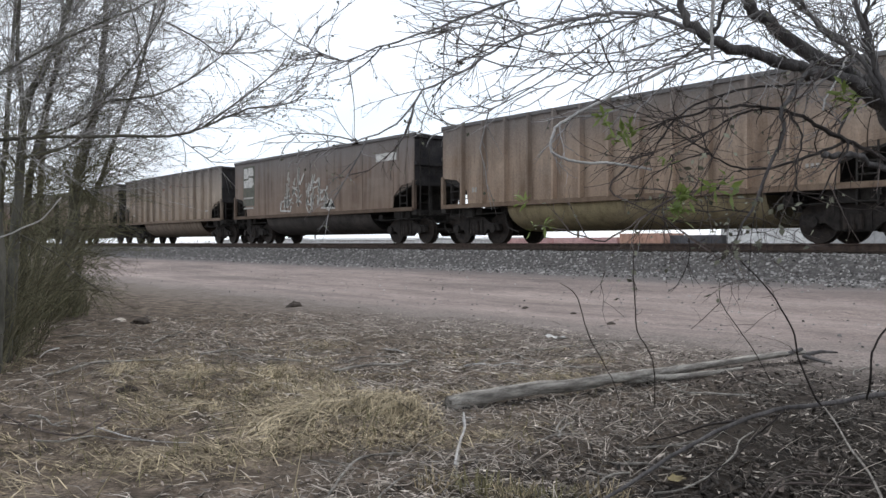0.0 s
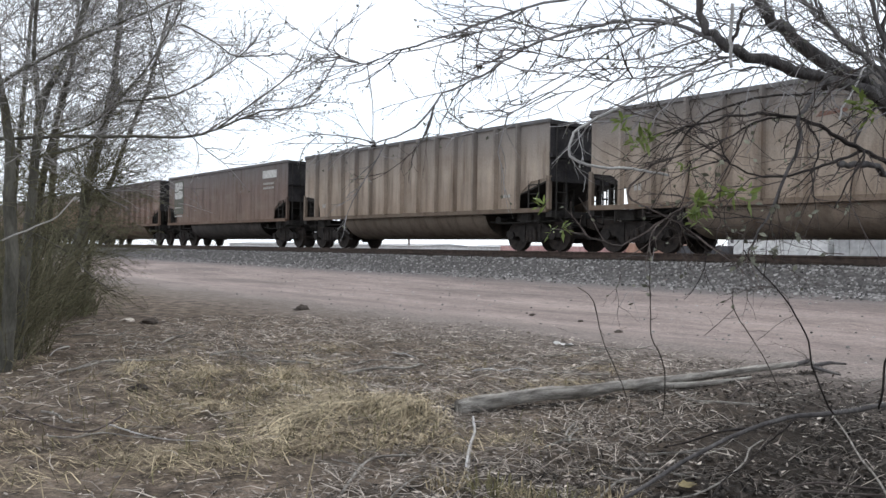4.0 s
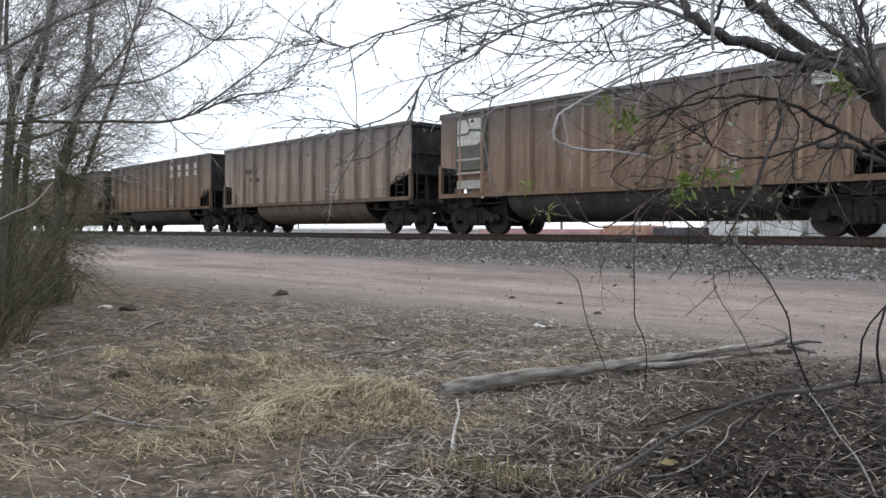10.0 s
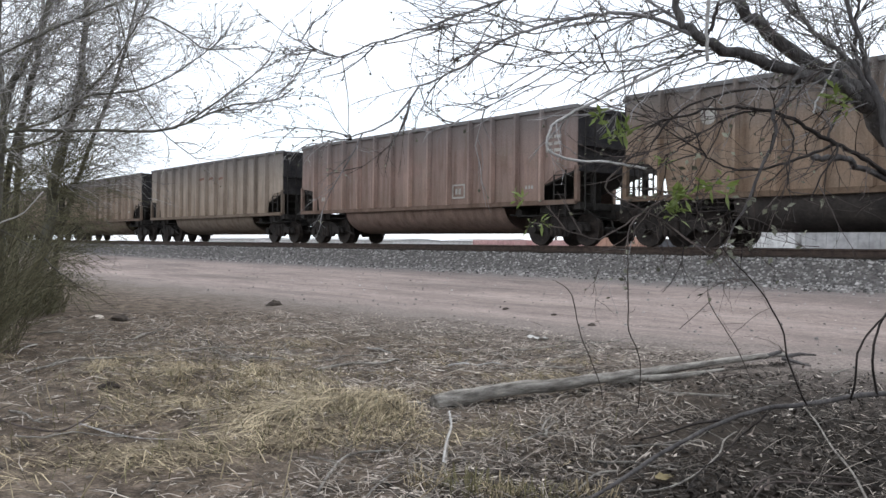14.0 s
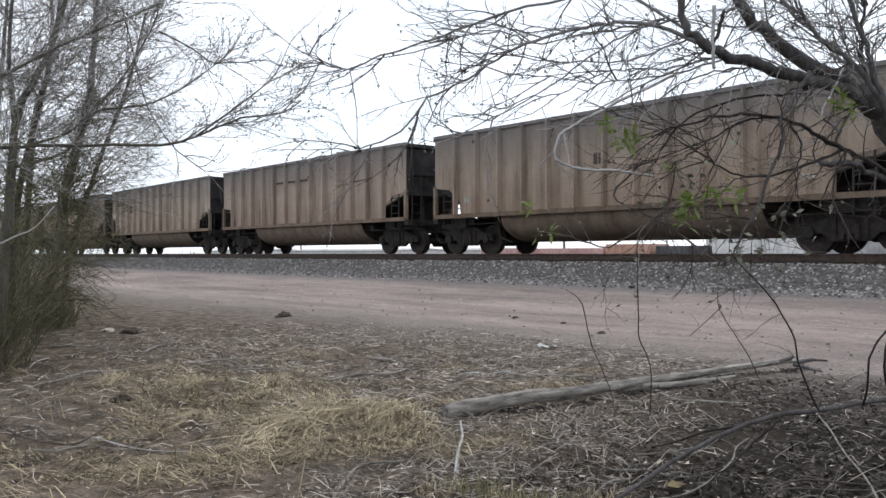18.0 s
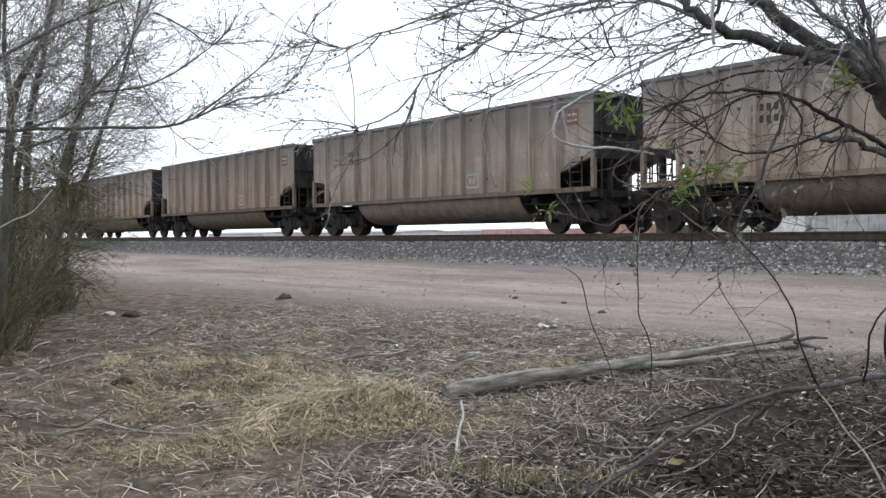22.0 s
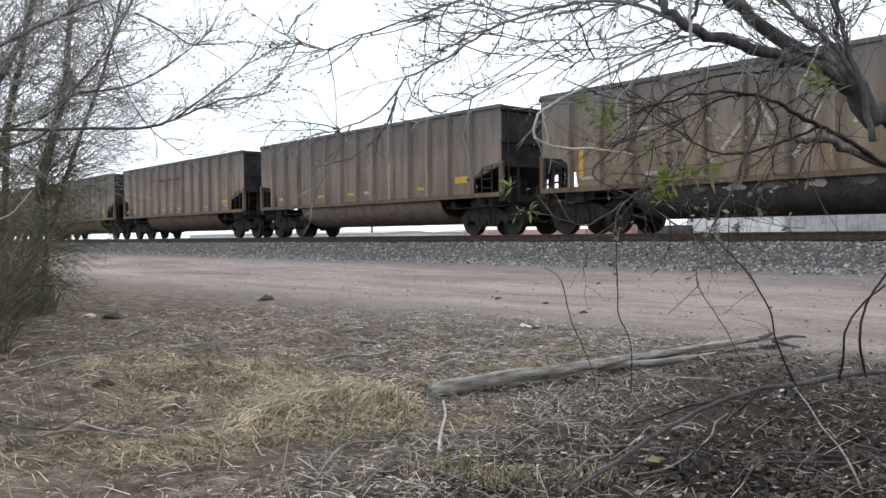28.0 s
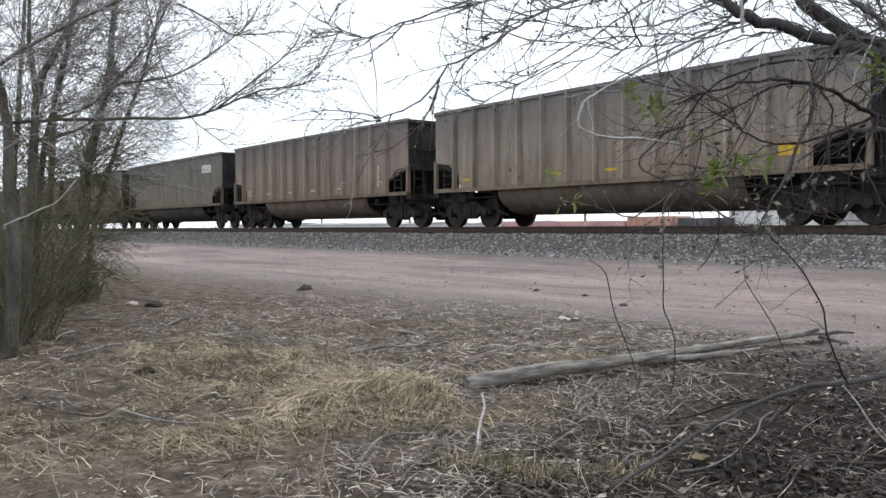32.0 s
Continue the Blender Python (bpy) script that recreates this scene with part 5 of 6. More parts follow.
LT["s11"] = [[-10.41, 1.51, -0.29], [-10.4, 1.52, 0.92], [-10.36, 1.58, 1.83], [-10.39, 1.55, 2.73], [-10.3, 1.66, 3.52], [-10.27, 1.7, 4.13]]
LT["s12"] = [[-12.9, 1.62, -0.23], [-12.87, 1.67, 1.25], [-12.79, 1.77, 2.36], [-12.76, 1.82, 3.47], [-12.68, 1.92, 4.8]]
G = {}
G["a"] = [[-5.78, 1.12, 0.0], [-5.37, 1.15, 0.0], [-5.07, 1.24, 0.0], [-4.95, 1.33, 0.0], [-5.06, 1.45, 0.0], [-5.26, 1.59, 0.0], [-5.53, 1.75, 0.0]]
G["b"] = [[-7.65, 1.81, 0.0], [-7.46, 1.92, 0.0], [-7.69, 2.2, 0.0], [-7.79, 2.43, 0.0], [-7.7, 2.9, 0.0]]
G["c"] = [[-6.19, 3.72, 0.0], [-6.12, 4.02, 0.0], [-6.06, 4.31, 0.0], [-6.18, 4.54, 0.0], [-6.28, 4.68, 0.0]]
G["d"] = [[-3.8, 3.19, 0.0], [-3.4, 2.82, 0.0], [-2.98, 2.45, 0.0]]
G["e"] = [[-3.12, 1.86, 0.0], [-3.42, 2.16, 0.0], [-3.51, 2.33, 0.0], [-3.52, 2.55, 0.0]]
G["f"] = [[-2.8, 2.43, 0.0], [-2.95, 2.32, 0.0], [-3.05, 2.21, 0.0], [-2.9, 1.95, 0.0]]
G["g"] = [[-2.83, 5.49, 0.0], [-2.44, 4.88, 0.0], [-2.12, 4.39, 0.0], [-1.81, 3.94, 0.0], [-1.53, 3.49, 0.0]]
G["h"] = [[-2.71, 4.45, 0.0], [-2.55, 4.06, 0.0], [-2.43, 3.82, 0.0], [-2.3, 3.45, 0.0], [-2.24, 3.14, 0.0], [-2.32, 3.02, 0.0]]
G["i"] = [[-1.89, 3.17, 0.0], [-1.96, 3.38, 0.0], [-1.97, 3.53, 0.0], [-1.85, 3.7, 0.0], [-1.73, 3.87, 0.0]]
G["j"] = [[-1.81, 3.94, 0.0], [-1.92, 3.78, 0.0], [-2.01, 3.71, 0.0], [-2.02, 3.5, 0.0], [-1.96, 3.26, 0.0]]
G["k"] = [[-3.99, 5.36, 0.0], [-3.69, 5.15, 0.0], [-3.5, 5.2, 0.0], [-3.25, 5.4, 0.0]]
G["l"] = [[-3.62, 5.49, 0.0], [-3.75, 5.9, 0.0], [-3.82, 6.45, 0.0]]
G["m"] = [[-4.13, 3.45, 0.0], [-3.7, 3.1, 0.0], [-3.41, 2.82, 0.0], [-3.09, 2.53, 0.0]]
G["n"] = [[-9.05, 3.19, 0.0], [-9.44, 3.47, 0.0], [-9.89, 3.77, 0.0]]
G["o"] = [[-2.62, 3.23, 0.0], [-2.54, 2.97, 0.0], [-2.44, 2.71, 0.0]]
TANGLE = (-1.74, 2.62, 1.16)


def in_straw(x, y):
    """How thick the dry grass lies: 0 to 1."""
    a = math.exp(-(((x + 5.7) * 0.93 - (y - 2.8) * 0.36) / 1.75) ** 2 - (((x + 5.7) * 0.36 + (y - 2.8) * 0.93) / 0.85) ** 2)
    b = math.exp(-(((x + 4.1) * 0.3 + (y - 2.2) * 0.95) / 1.0) ** 2 - (((x + 4.1) * 0.95 - (y - 2.2) * 0.3) / 0.45) ** 2)
    return smooth01((math.hypot(x, y) - 3.9) / 0.9) * max(0.0, min(1.0, 1.2 * max(a, b) + 1.3 * noise.noise((x * 1.6, y * 1.6, 15)) + 0.5 * noise.noise((x * 4.5, y * 4.5, 3)) - 0.12))



right_tree = thing("leaning_tree", "leaning bare tree with arching grey branches and first leaves", "tree", kind="")
rr = random.Random(11)
buds = Shape()
paths = {}
# unseen crown limbs, added overhead to shade the ground at right
R["crown_a"] = [R["limb_a"][-1], [-2.1, 2.7, 2.75], [-2.3, 2.4, 3.2], [-2.45, 1.9, 3.7]]
R["crown_b"] = [R["limb_b"][-1], [-1.9, 2.5, 2.6], [-1.7, 2.2, 3.1], [-1.3, 1.8, 3.5]]
R["crown_c"] = [R["u1"][-1], [-1.3, 3.1, 2.7], [-1.0, 3.2, 3.3], [-0.8, 3.0, 3.9]]
R["crown_d"] = [R["limb_q"][-1], [-1.9, 3.6, 2.7], [-2.2, 3.7, 3.3], [-2.4, 3.9, 3.9]]
RIGHT_LIMBS = (  # path, radius at both ends, bark, name, twigs, their length
    ("trunk", 0.085, 0.043, "bark", "trunk", 0, 0), ("limb_a", 0.03, 0.018, "bark", "limb", 15, 0.55), ("limb_b", 0.029, 0.012, "bark", "limb", 16, 0.55), ("limb_c", 0.0088, 0.0022, "twig", "branch", 24, 0.36),
    ("limb_d", 0.007, 0.002, "twig", "branch", 18, 0.4), ("limb_e", 0.01, 0.0035, "bark", "branch", 9, 0.35), ("limb_h", 0.0055, 0.0048, "paletwig", "branch", 3, 0.2), ("limb_j", 0.011, 0.007, "twig", "limb", 16, 0.5),
    ("limb_q", 0.012, 0.006, "bark", "limb", 16, 0.5), ("u1", 0.014, 0.007, "bark", "limb", 11, 0.42), ("u2", 0.009, 0.004, "bark", "limb", 11, 0.4), ("limb_k", 0.004, 0.002, "twigdark", "branch", 6, 0.25), ("limb_l", 0.004, 0.0018, "twigdark", "branch", 6, 0.25),
    ("m1", 0.013, 0.0028, "blackbark", "branch", 13, 0.38), ("m2", 0.006, 0.002, "blackbark", "branch", 9, 0.36), ("m4", 0.005, 0.002, "blackbark", "branch", 8, 0.32), ("m5", 0.0065, 0.002, "blackbark", "branch", 9, 0.34),
    ("m6", 0.0045, 0.002, "blackbark", "branch", 6, 0.3), ("m7", 0.017, 0.011, "bark", "branch", 4, 0.3), ("m8", 0.007, 0.0025, "blackbark", "branch", 8, 0.34),
    ("n1", 0.0048, 0.0018, "twig", "branch", 9, 0.32), ("n2", 0.004, 0.0016, "twig", "branch", 9, 0.3), ("n3", 0.004, 0.0016, "twig", "branch", 9, 0.3), ("n4", 0.0044, 0.0017, "twig", "branch", 9, 0.3),
    ("n5", 0.0044, 0.0017, "twig", "branch", 11, 0.32), ("n6", 0.0038, 0.0016, "twig", "branch", 9, 0.3), ("n7", 0.0042, 0.0016, "twig", "branch", 11, 0.32), ("n8", 0.009, 0.006, "bark", "branch", 4, 0.3),
    ("crown_a", 0.018, 0.006, "bark", "limb", 34, 0.9), ("crown_b", 0.014, 0.005, "bark", "limb", 34, 0.9), ("crown_c", 0.012, 0.005, "bark", "limb", 34, 0.9), ("crown_d", 0.012, 0.005, "bark", "limb", 34, 0.9),
    ("p1", 0.0068, 0.006, "paletwig", "branch", 0, 0), ("p2", 0.0045, 0.0036, "paletwig", "branch", 2, 0.15))
for name, r0, r1, mat, nm, count, ln in RIGHT_LIMBS:
    paths[name] = limb(right_tree, nm, R[name], r0, r1, M[mat], 10 if r0 > 0.03 else 6, 0.25 if mat == "paletwig" else 0.5)
    if count:
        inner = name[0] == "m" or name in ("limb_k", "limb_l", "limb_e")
        sprays_along(paths[name], right_tree, M["blackbark" if inner else "twig"], M["twigdark"], 0.6 if inner else 0.22, buds, rr, count, ln, 0.0031 if inner else 0.0034, 2 if ln > 0.35 and not inner else 1,
                     0.1, 0.75, 0.75, (-0.05, -0.12, -0.12) if inner else (-0.08, -0.1, -0.04), -0.012, 0.014, 0.08)
tagged(part("bud_scatter", buds, M["bud"], right_tree, "small dull buds and leaf scraps"), kind="stuff")


def rosette(tree, rr, x, y, z, count, size):
    """Lance-shaped young leaves round the tip of a twig."""
    s = Shape()
    for _ in range(count):
        a = Vector((rr.gauss(0, 1), rr.gauss(0, 1), rr.gauss(0.25, 0.8))).normalized()
        side = a.cross(Vector((rr.gauss(0, 0.6), rr.gauss(0, 0.6), 1))).normalized()
        fall = side.cross(a) * (-0.25)
        ln, q = size * rr.uniform(0.6, 1.2), Vector((x, y, z)) + Vector((rr.gauss(0, 1), rr.gauss(0, 1), rr.gauss(0, 1))) * (0.22 * size)
        w = ln * rr.uniform(0.12, 0.18)
        mid, far_end = q + a * (ln * 0.5), q + (a + fall * 0.5) * ln
        s.add([tuple(q), tuple(mid + side * w), tuple(far_end), tuple(mid - side * w), tuple(mid + fall * (0.25 * w))], [(0, 1, 4), (1, 2, 4), (2, 3, 4), (3, 0, 4)])
    s.tube([(x, y, z), (x + 0.01, y + 0.012, z + 0.008), (x + 0.016, y + 0.02, z + 0.018)], [0.001, 0.0013, 0.0016], 4)
    part("leaves", s, M["leaf"], tree, "cluster of fresh yellow-green leaves")


lr = random.Random(8)
for x, y, z, count, size in ((-1.93, 2.23, 1.53, 18, 0.06), (-1.86, 2.29, 1.48, 24, 0.07), (-1.9, 2.26, 1.46, 10, 0.05), (-1.45, 2.95, 1.62, 22, 0.07), (-1.43, 2.99, 1.58, 10, 0.06), (-1.6, 2.23, 1.23, 26, 0.075), (-1.61, 2.22, 1.19, 14, 0.06), (-1.52, 2.29, 1.28, 12, 0.085),
                              (-1.49, 2.31, 1.27, 8, 0.07), (-2.02, 1.95, 1.24, 12, 0.05), (-1.96, 1.99, 1.16, 10, 0.05), (-2.0, 1.97, 1.15, 6, 0.04), (-1.72, 2.3, 1.36, 6, 0.05)):
    rosette(right_tree, lr, x, y, z, count, 0.8 * size)
# a twig with dead leaves that hangs low over the open sky
tip = smooth_path([(-3.17, 1.99, 1.9), (-3.06, 1.95, 1.72), (-2.99, 1.91, 1.6), (-2.96, 1.89, 1.52)])
s = Shape()
s.tube(tip, [0.0022 - 0.0012 * i / len(tip) for i in range(len(tip))], 4)
for _ in range(5):
    leaf_at(s, lr, Vector((-2.96, 1.89, 1.52)) + Vector((lr.gauss(0, 0.006), lr.gauss(0, 0.006), lr.gauss(0, 0.012))), 0.024)
part("hanging_twig", s, M["twigdark"], right_tree, "drooping twig with withered leaves")


for names in (("v1",), ("v2",), ("v4", "v4b")):
    shoot = thing("bare_shoot", "thin bare reddish shoot leaning up from the leaf litter", "shrub", group="bare shoots")
    for name in names:
        p = limb(shoot, "stem", S[name], {"v1": 0.003, "v2": 0.0036, "v4": 0.003, "v4b": 0.002}[name], 0.0016, M["twigdark"], 5, 0.15)
        twigs_along(p, shoot, M["twigdark"], None, rr, 2, 0.1, 0.0012, 0, 0.0, 0, 0, 0.35)
low_branch = thing("low_branch", "dark fallen branch arching low over the leaf litter", "branch")
for name, r0, r1 in (("fg", 0.0145, 0.007), ("fg2", 0.0052, 0.004), ("fg3", 0.0062, 0.0045), ("fg4", 0.0042, 0.0025), ("fg5", 0.007, 0.0035), ("v3", 0.0042, 0.0022)):
    p = limb(low_branch, "branch", S[name], r0, r1, M["bark" if name == "fg" else "blackbark"], 7, 0.2)
    if name in ("fg", "v3"):
        twigs_along(p, low_branch, M["twigdark"], None, rr, 7 if name == "fg" else 4, 0.2, 0.0016, 1, 0.0, 0, 0, 0.3)
# a tangle of thin twigs hanging from the leaning tree
rr = random.Random(23)
s2, b2 = Shape(), Shape()
for _ in range(40):
    c = Vector(TANGLE) + Vector((rr.gauss(0, 0.19), rr.gauss(0, 0.19), rr.uniform(-0.2, 0.13)))
    s2 = Shape()
    sprout(s2, b2, rr, c, (rr.gauss(0, 1), rr.gauss(0, 1), rr.gauss(0.1, 0.7)), rr.uniform(0.12, 0.3), 0.002, 1, 0.0, 0.024, 0.16)
    part("branchlet", s2, M["twigdark"] if rr.random() < 0.9 else M["twig"], right_tree)
tagged(part("bud_scatter", b2, M["bud"], right_tree), kind="stuff")

# the thicket: several stems, each tree its own thing
rr = random.Random(37)
LT["a"] = [[-13.73, 3.3, -0.12], [-13.58, 3.34, 0.47], [-13.45, 3.44, 0.9], [-13.33, 3.52, 1.65], [-13.22, 3.54, 2.09], [-13.08, 3.66, 2.68], [-12.96, 3.74, 3.19], [-12.84, 3.79, 3.69], [-12.73, 3.81, 4.52], [-12.71, 3.86, 5.28]]
LT["b"] = [[-8.06, 1.45, -0.1], [-8.05, 1.49, 0.28], [-8.05, 1.51, 0.86], [-8.05, 1.49, 1.5], [-8.05, 1.49, 1.88], [-8.07, 1.41, 2.34], [-8.07, 1.37, 2.83], [-8.08, 1.35, 3.4]]
LT["c"] = [[-7.5, 0.55, -0.1], [-7.48, 0.6, 0.5], [-7.46, 0.67, 1.02], [-7.45, 0.81, 1.65], [-7.43, 0.92, 2.14], [-7.41, 1.06, 2.58], [-7.39, 1.19, 2.94], [-7.38, 1.35, 3.5]]
LT["d"] = [[-8.74, 1.7, -0.1], [-8.71, 1.76, 0.89], [-8.7, 1.82, 1.67], [-8.69, 1.87, 2.37], [-8.65, 2.03, 2.77], [-8.6, 2.24, 3.36], [-8.57, 2.34, 3.9]]
LT["e1"] = [[-8.45, 0.86, 1.74], [-8.43, 1.04, 1.86], [-8.39, 1.28, 1.97], [-8.34, 1.57, 2.02], [-8.12, 2.1, 2.07], [-7.67, 2.86, 2.09], [-7.46, 3.11, 2.17], [-7.21, 3.43, 2.33], [-6.96, 3.71, 2.38], [-6.87, 3.87, 2.5]]
LT["e2"] = [[-7.46, 3.11, 2.17], [-7.33, 3.41, 2.43], [-7.19, 3.69, 2.69], [-7.14, 3.79, 2.85]]
LT["e3"] = [[-7.97, 2.6, 3.39], [-7.95, 2.68, 3.04], [-7.91, 2.79, 2.54], [-7.76, 2.9, 2.22], [-7.71, 3.04, 2.04], [-7.62, 3.25, 1.87]]
LT["e4"] = [[-8.69, 1.95, 2.1], [-8.59, 2.29, 2.25], [-8.52, 2.53, 2.47], [-8.38, 2.96, 2.56], [-8.26, 3.26, 2.73], [-8.15, 3.54, 2.96], [-8.05, 3.75, 3.18]]
LT["e5"] = [[-7.96, 2.94, 3.21], [-7.84, 3.23, 3.06], [-7.76, 3.44, 2.94], [-7.55, 3.87, 3.0]]
LT["e6"] = [[-8.7, 1.85, 1.9], [-8.78, 2.34, 2.1], [-8.72, 2.56, 2.49], [-8.65, 2.78, 2.78], [-8.59, 2.96, 3.1], [-8.54, 3.11, 3.43], [-8.51, 3.19, 3.73]]
LT["e7"] = [[-7.45, 0.85, 1.8], [-7.79, 1.22, 2.27], [-7.84, 1.54, 2.56], [-7.87, 1.84, 2.77], [-7.89, 2.2, 3.02], [-7.85, 2.66, 3.28], [-7.76, 2.91, 3.44]]
LT["e8"] = [[-8.7, 1.78, 1.2], [-9.6, 2.35, 0.99], [-9.46, 2.5, 0.8], [-9.33, 2.61, 0.68], [-9.28, 2.77, 0.57]]
TO_RIGHT = (0.3, 0.38, 0.12)
# main stem, limbs, radius at the foot, twigs on the stem, whether brush hangs low on it
groups = (("a", (), 0.11, 130, 330), ("b", (), 0.07, 28, 30), ("c", ("e7", "e5"), 0.085, 28, 16), ("d", ("e1", "e2", "e4", "e6", "e3", "e8"), 0.055, 50, 50), ("s4", ("h4",), 0.042, 40, 40), ("s5", (), 0.07, 70, 50),
          ("s8", (), 0.055, 80, 110), ("s9", (), 0.045, 38, 50), ("s11", (), 0.05, 38, 50), ("s12", (), 0.06, 44, 44), ("s2", (), 0.05, 64, 100))
for main, others, r0, upper, lower in groups:
    t = thing("thicket_tree", "bare many-branched thicket tree with greenish twigs and buds", "tree", group="trees of the thicket")
    buds = Shape()
    p = limb(t, "trunk", LT[main], r0, r0 * 0.3, M["thicket"], 8, 0.25)
    near = main in "bcd"
    sprays_along(p, t, M["ashtwig"], M["twig"], 0.4, buds, rr, upper, 1.0 if near else 1.5, 0.005 if near else 0.0064, 2, 0.2, 0.55, 0.9, TO_RIGHT, 0.0, 0.013, 0.2, 1.8)
    sprays_along(p, t, M["olive"], M["broom"], 0.4, buds, rr, lower, 1.25 if main in ("a", "s2", "d") else 0.95, 0.0045 if near else 0.0058, 2, 0.0, 0.3, 1.0, (0.22, 0.28, 0.05), 0.0, 0.016, 0.35, 0.4, 2.25)
    for o in others:
        q = limb(t, "limb", LT[o], {"h4": 0.007, "e1": 0.025, "e7": 0.022, "e4": 0.014, "e6": 0.017, "e3": 0.006, "e8": 0.008}.get(o, 0.01), 0.0045, M["paletwig" if o == "h4" else "thicket"], 6, 0.3)
        if o in ("h4", "e8"):
            continue
        sprays_along(q, t, M["ashtwig"], M["twig"], 0.5, buds, rr, 34 if o in ("e1", "e4", "e6", "e7") else 6 if o == "e3" else 12, 0.62 if o != "e8" else 0.3, 0.0052, 2 if o in ("e1", "e4", "e6", "e7") else 1, 0.15, 0.9, 0.55, (0.08, 0.1, 0.1), 0.0, 0.017, 0.4)
    tagged(part("bud_scatter", buds, M["olivebud"], t), kind="stuff")
# brooms of thin green-brown shoots at the thicket's foot
for k in range(76):
    x = -rr.uniform(8.6, 13.4)
    y = -x * rr.uniform(0.1, 0.218)
    tall = rr.uniform(0.8, 1.75)
    if k > 63:
        x = rr.gauss(-13.8, 0.6)
        y, tall = 3.25 + (-13.4 - x) * 0.25 + rr.gauss(0, 0.25), rr.uniform(0.3, 0.9)
    if k % 20 == 3:
        x, y, tall = rr.uniform(-8.9, -7.6), rr.uniform(1.05, 1.75), rr.uniform(0.5, 1.1)
    bush = thing("broom_bush", "upright broom of thin greenish-brown shoots on dark soil", "shrub", pose(x, y, gz(x, y) - 0.02), "brush at the thicket's foot")
    b3 = Shape()
    tone = M["broom" if rr.random() < 0.7 else "olive"]
    for _ in range(15):
        s3, a = Shape(), rr.uniform(0, 6.283)
        spray(s3, b3, rr, (0.1 * math.cos(a), 0.1 * math.sin(a), 0), (0.3 * math.cos(a) + rr.gauss(0.08, 0.14), 0.3 * math.sin(a) + rr.gauss(0.1, 0.14), 1), tall * rr.uniform(0.6, 1.15), 0.006, 1, 0.03, 0.016, 0.5, 0.5)
        part("shoot", s3, tone, bush)
    tagged(part("bud_scatter", b3, M["olivebud"], bush), kind="stuff")

# ---- the fallen log ----
log = thing("fallen_log", "bleached grey fallen log with a splintered forked end", "log")
path = smooth_path([(-4.3, 3.46, 0.03), (-4.25, 3.99, 0.045), (-4.21, 4.52, 0.035), (-4.17, 4.97, 0.045), (-4.16, 5.45, 0.04), (-4.15, 5.81, 0.045), (-4.14, 6.64, 0.045), (-4.08, 7.25, 0.05), (-4.05, 7.5, 0.05)], 4)
k = len(path) - 1


def rough_trunk(name, path, radii, cols=14):
    """A knotty tube with grooves along it."""
    s, k = Shape(), len(path) - 1
    for i, p in enumerate(path):
        d = (path[min(i + 1, k)] - path[max(i - 1, 0)]).normalized()
        u = d.cross(Vector((0, 0, 1))).normalized()
        w = u.cross(d)
        for j in range(cols):
            a = 2 * math.pi * j / cols
            r = radii[i] * (1 + 0.3 * noise.noise((math.cos(a) * 1.6, math.sin(a) * 1.6, i * 0.16)) + 0.16 * noise.noise((math.cos(a) * 4, math.sin(a) * 4, i * 0.3)))
            s.v.append(tuple(p + u * (math.cos(a) * r) + w * (math.sin(a) * r)))
    s.f = [(i * cols + j, i * cols + (j + 1) % cols, (i + 1) * cols + (j + 1) % cols, (i + 1) * cols + j) for i in range(k) for j in range(cols)] + [tuple(range(cols))[::-1], tuple(k * cols + j for j in range(cols))]
    part(name, s, M["dead"], log, "", True)


path = smooth_path([tuple(p) for p in path], 2)
k = len(path) - 1
rough_trunk("trunk", [p + Vector((0, 0, 0.035 * min(1, 8 * i / k))) for i, p in enumerate(path)], [(0.05 - 0.029 * i / k) * (1.16 if i < 5 else 1.1 if 20 < i < 26 else 1) for i in range(k + 1)])
split = smooth_path([(-4.19, 5.1, 0.05), (-4.09, 5.55, 0.04), (-4.04, 6.0, 0.035), (-4.03, 6.45, 0.035)], 6)
rough_trunk("split_limb", split, [0.034 - 0.022 * i / len(split) for i in range(len(split))], 10)
for q in ([(-4.05, 7.5, 0.06), (-3.95, 7.62, 0.09), (-3.82, 7.67, 0.09)], [(-4.0, 7.4, 0.06), (-3.8, 7.3, 0.05), (-3.64, 7.2, 0.05)], [(-4.08, 7.2, 0.08), (-4.03, 7.42, 0.12)], [(-4.36, 3.47, 0.04), (-4.38, 3.36, 0.01)]):
    s = Shape()
    s.tube(q, [0.022, 0.016, 0.008][:len(q)], 6)
    part("splinter", s, M["bark"], log)

# ---- litter, straw and sticks ----
rr = random.Random(91)


def spot(rr, near=2.0, far=11.0, lo=-31, hi=31, power=1.4):
    """A place on the ground before the camera."""
    d = near + (far - near) * rr.random() ** power
    a = radians(51.8 - rr.uniform(lo, hi))
    return -math.sin(a) * d, math.cos(a) * d


def chip(shape, rr, x, y, z, size, thin=0.45, tilt=0.35):
    a = rr.uniform(0, 6.283)
    c, s = math.cos(a) * size, math.sin(a) * size
    t1, t2, t3 = (rr.gauss(0, tilt) * size for _ in range(3))
    shape.add([(x - c, y - s, z + 0.3 * abs(t1)), (x - s * thin, y + c * thin, z + t2 * 0.5 + 0.3 * size * thin), (x + c, y + s, z + abs(t3)), (x + s * thin, y - c * thin, z + 0.004)], [(0, 1, 2, 3)])


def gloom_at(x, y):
    """How much tree shade is put into the litter's tones: 1 under the leaning tree."""
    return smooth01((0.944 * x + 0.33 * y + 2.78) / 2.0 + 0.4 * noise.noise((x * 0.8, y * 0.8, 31)))


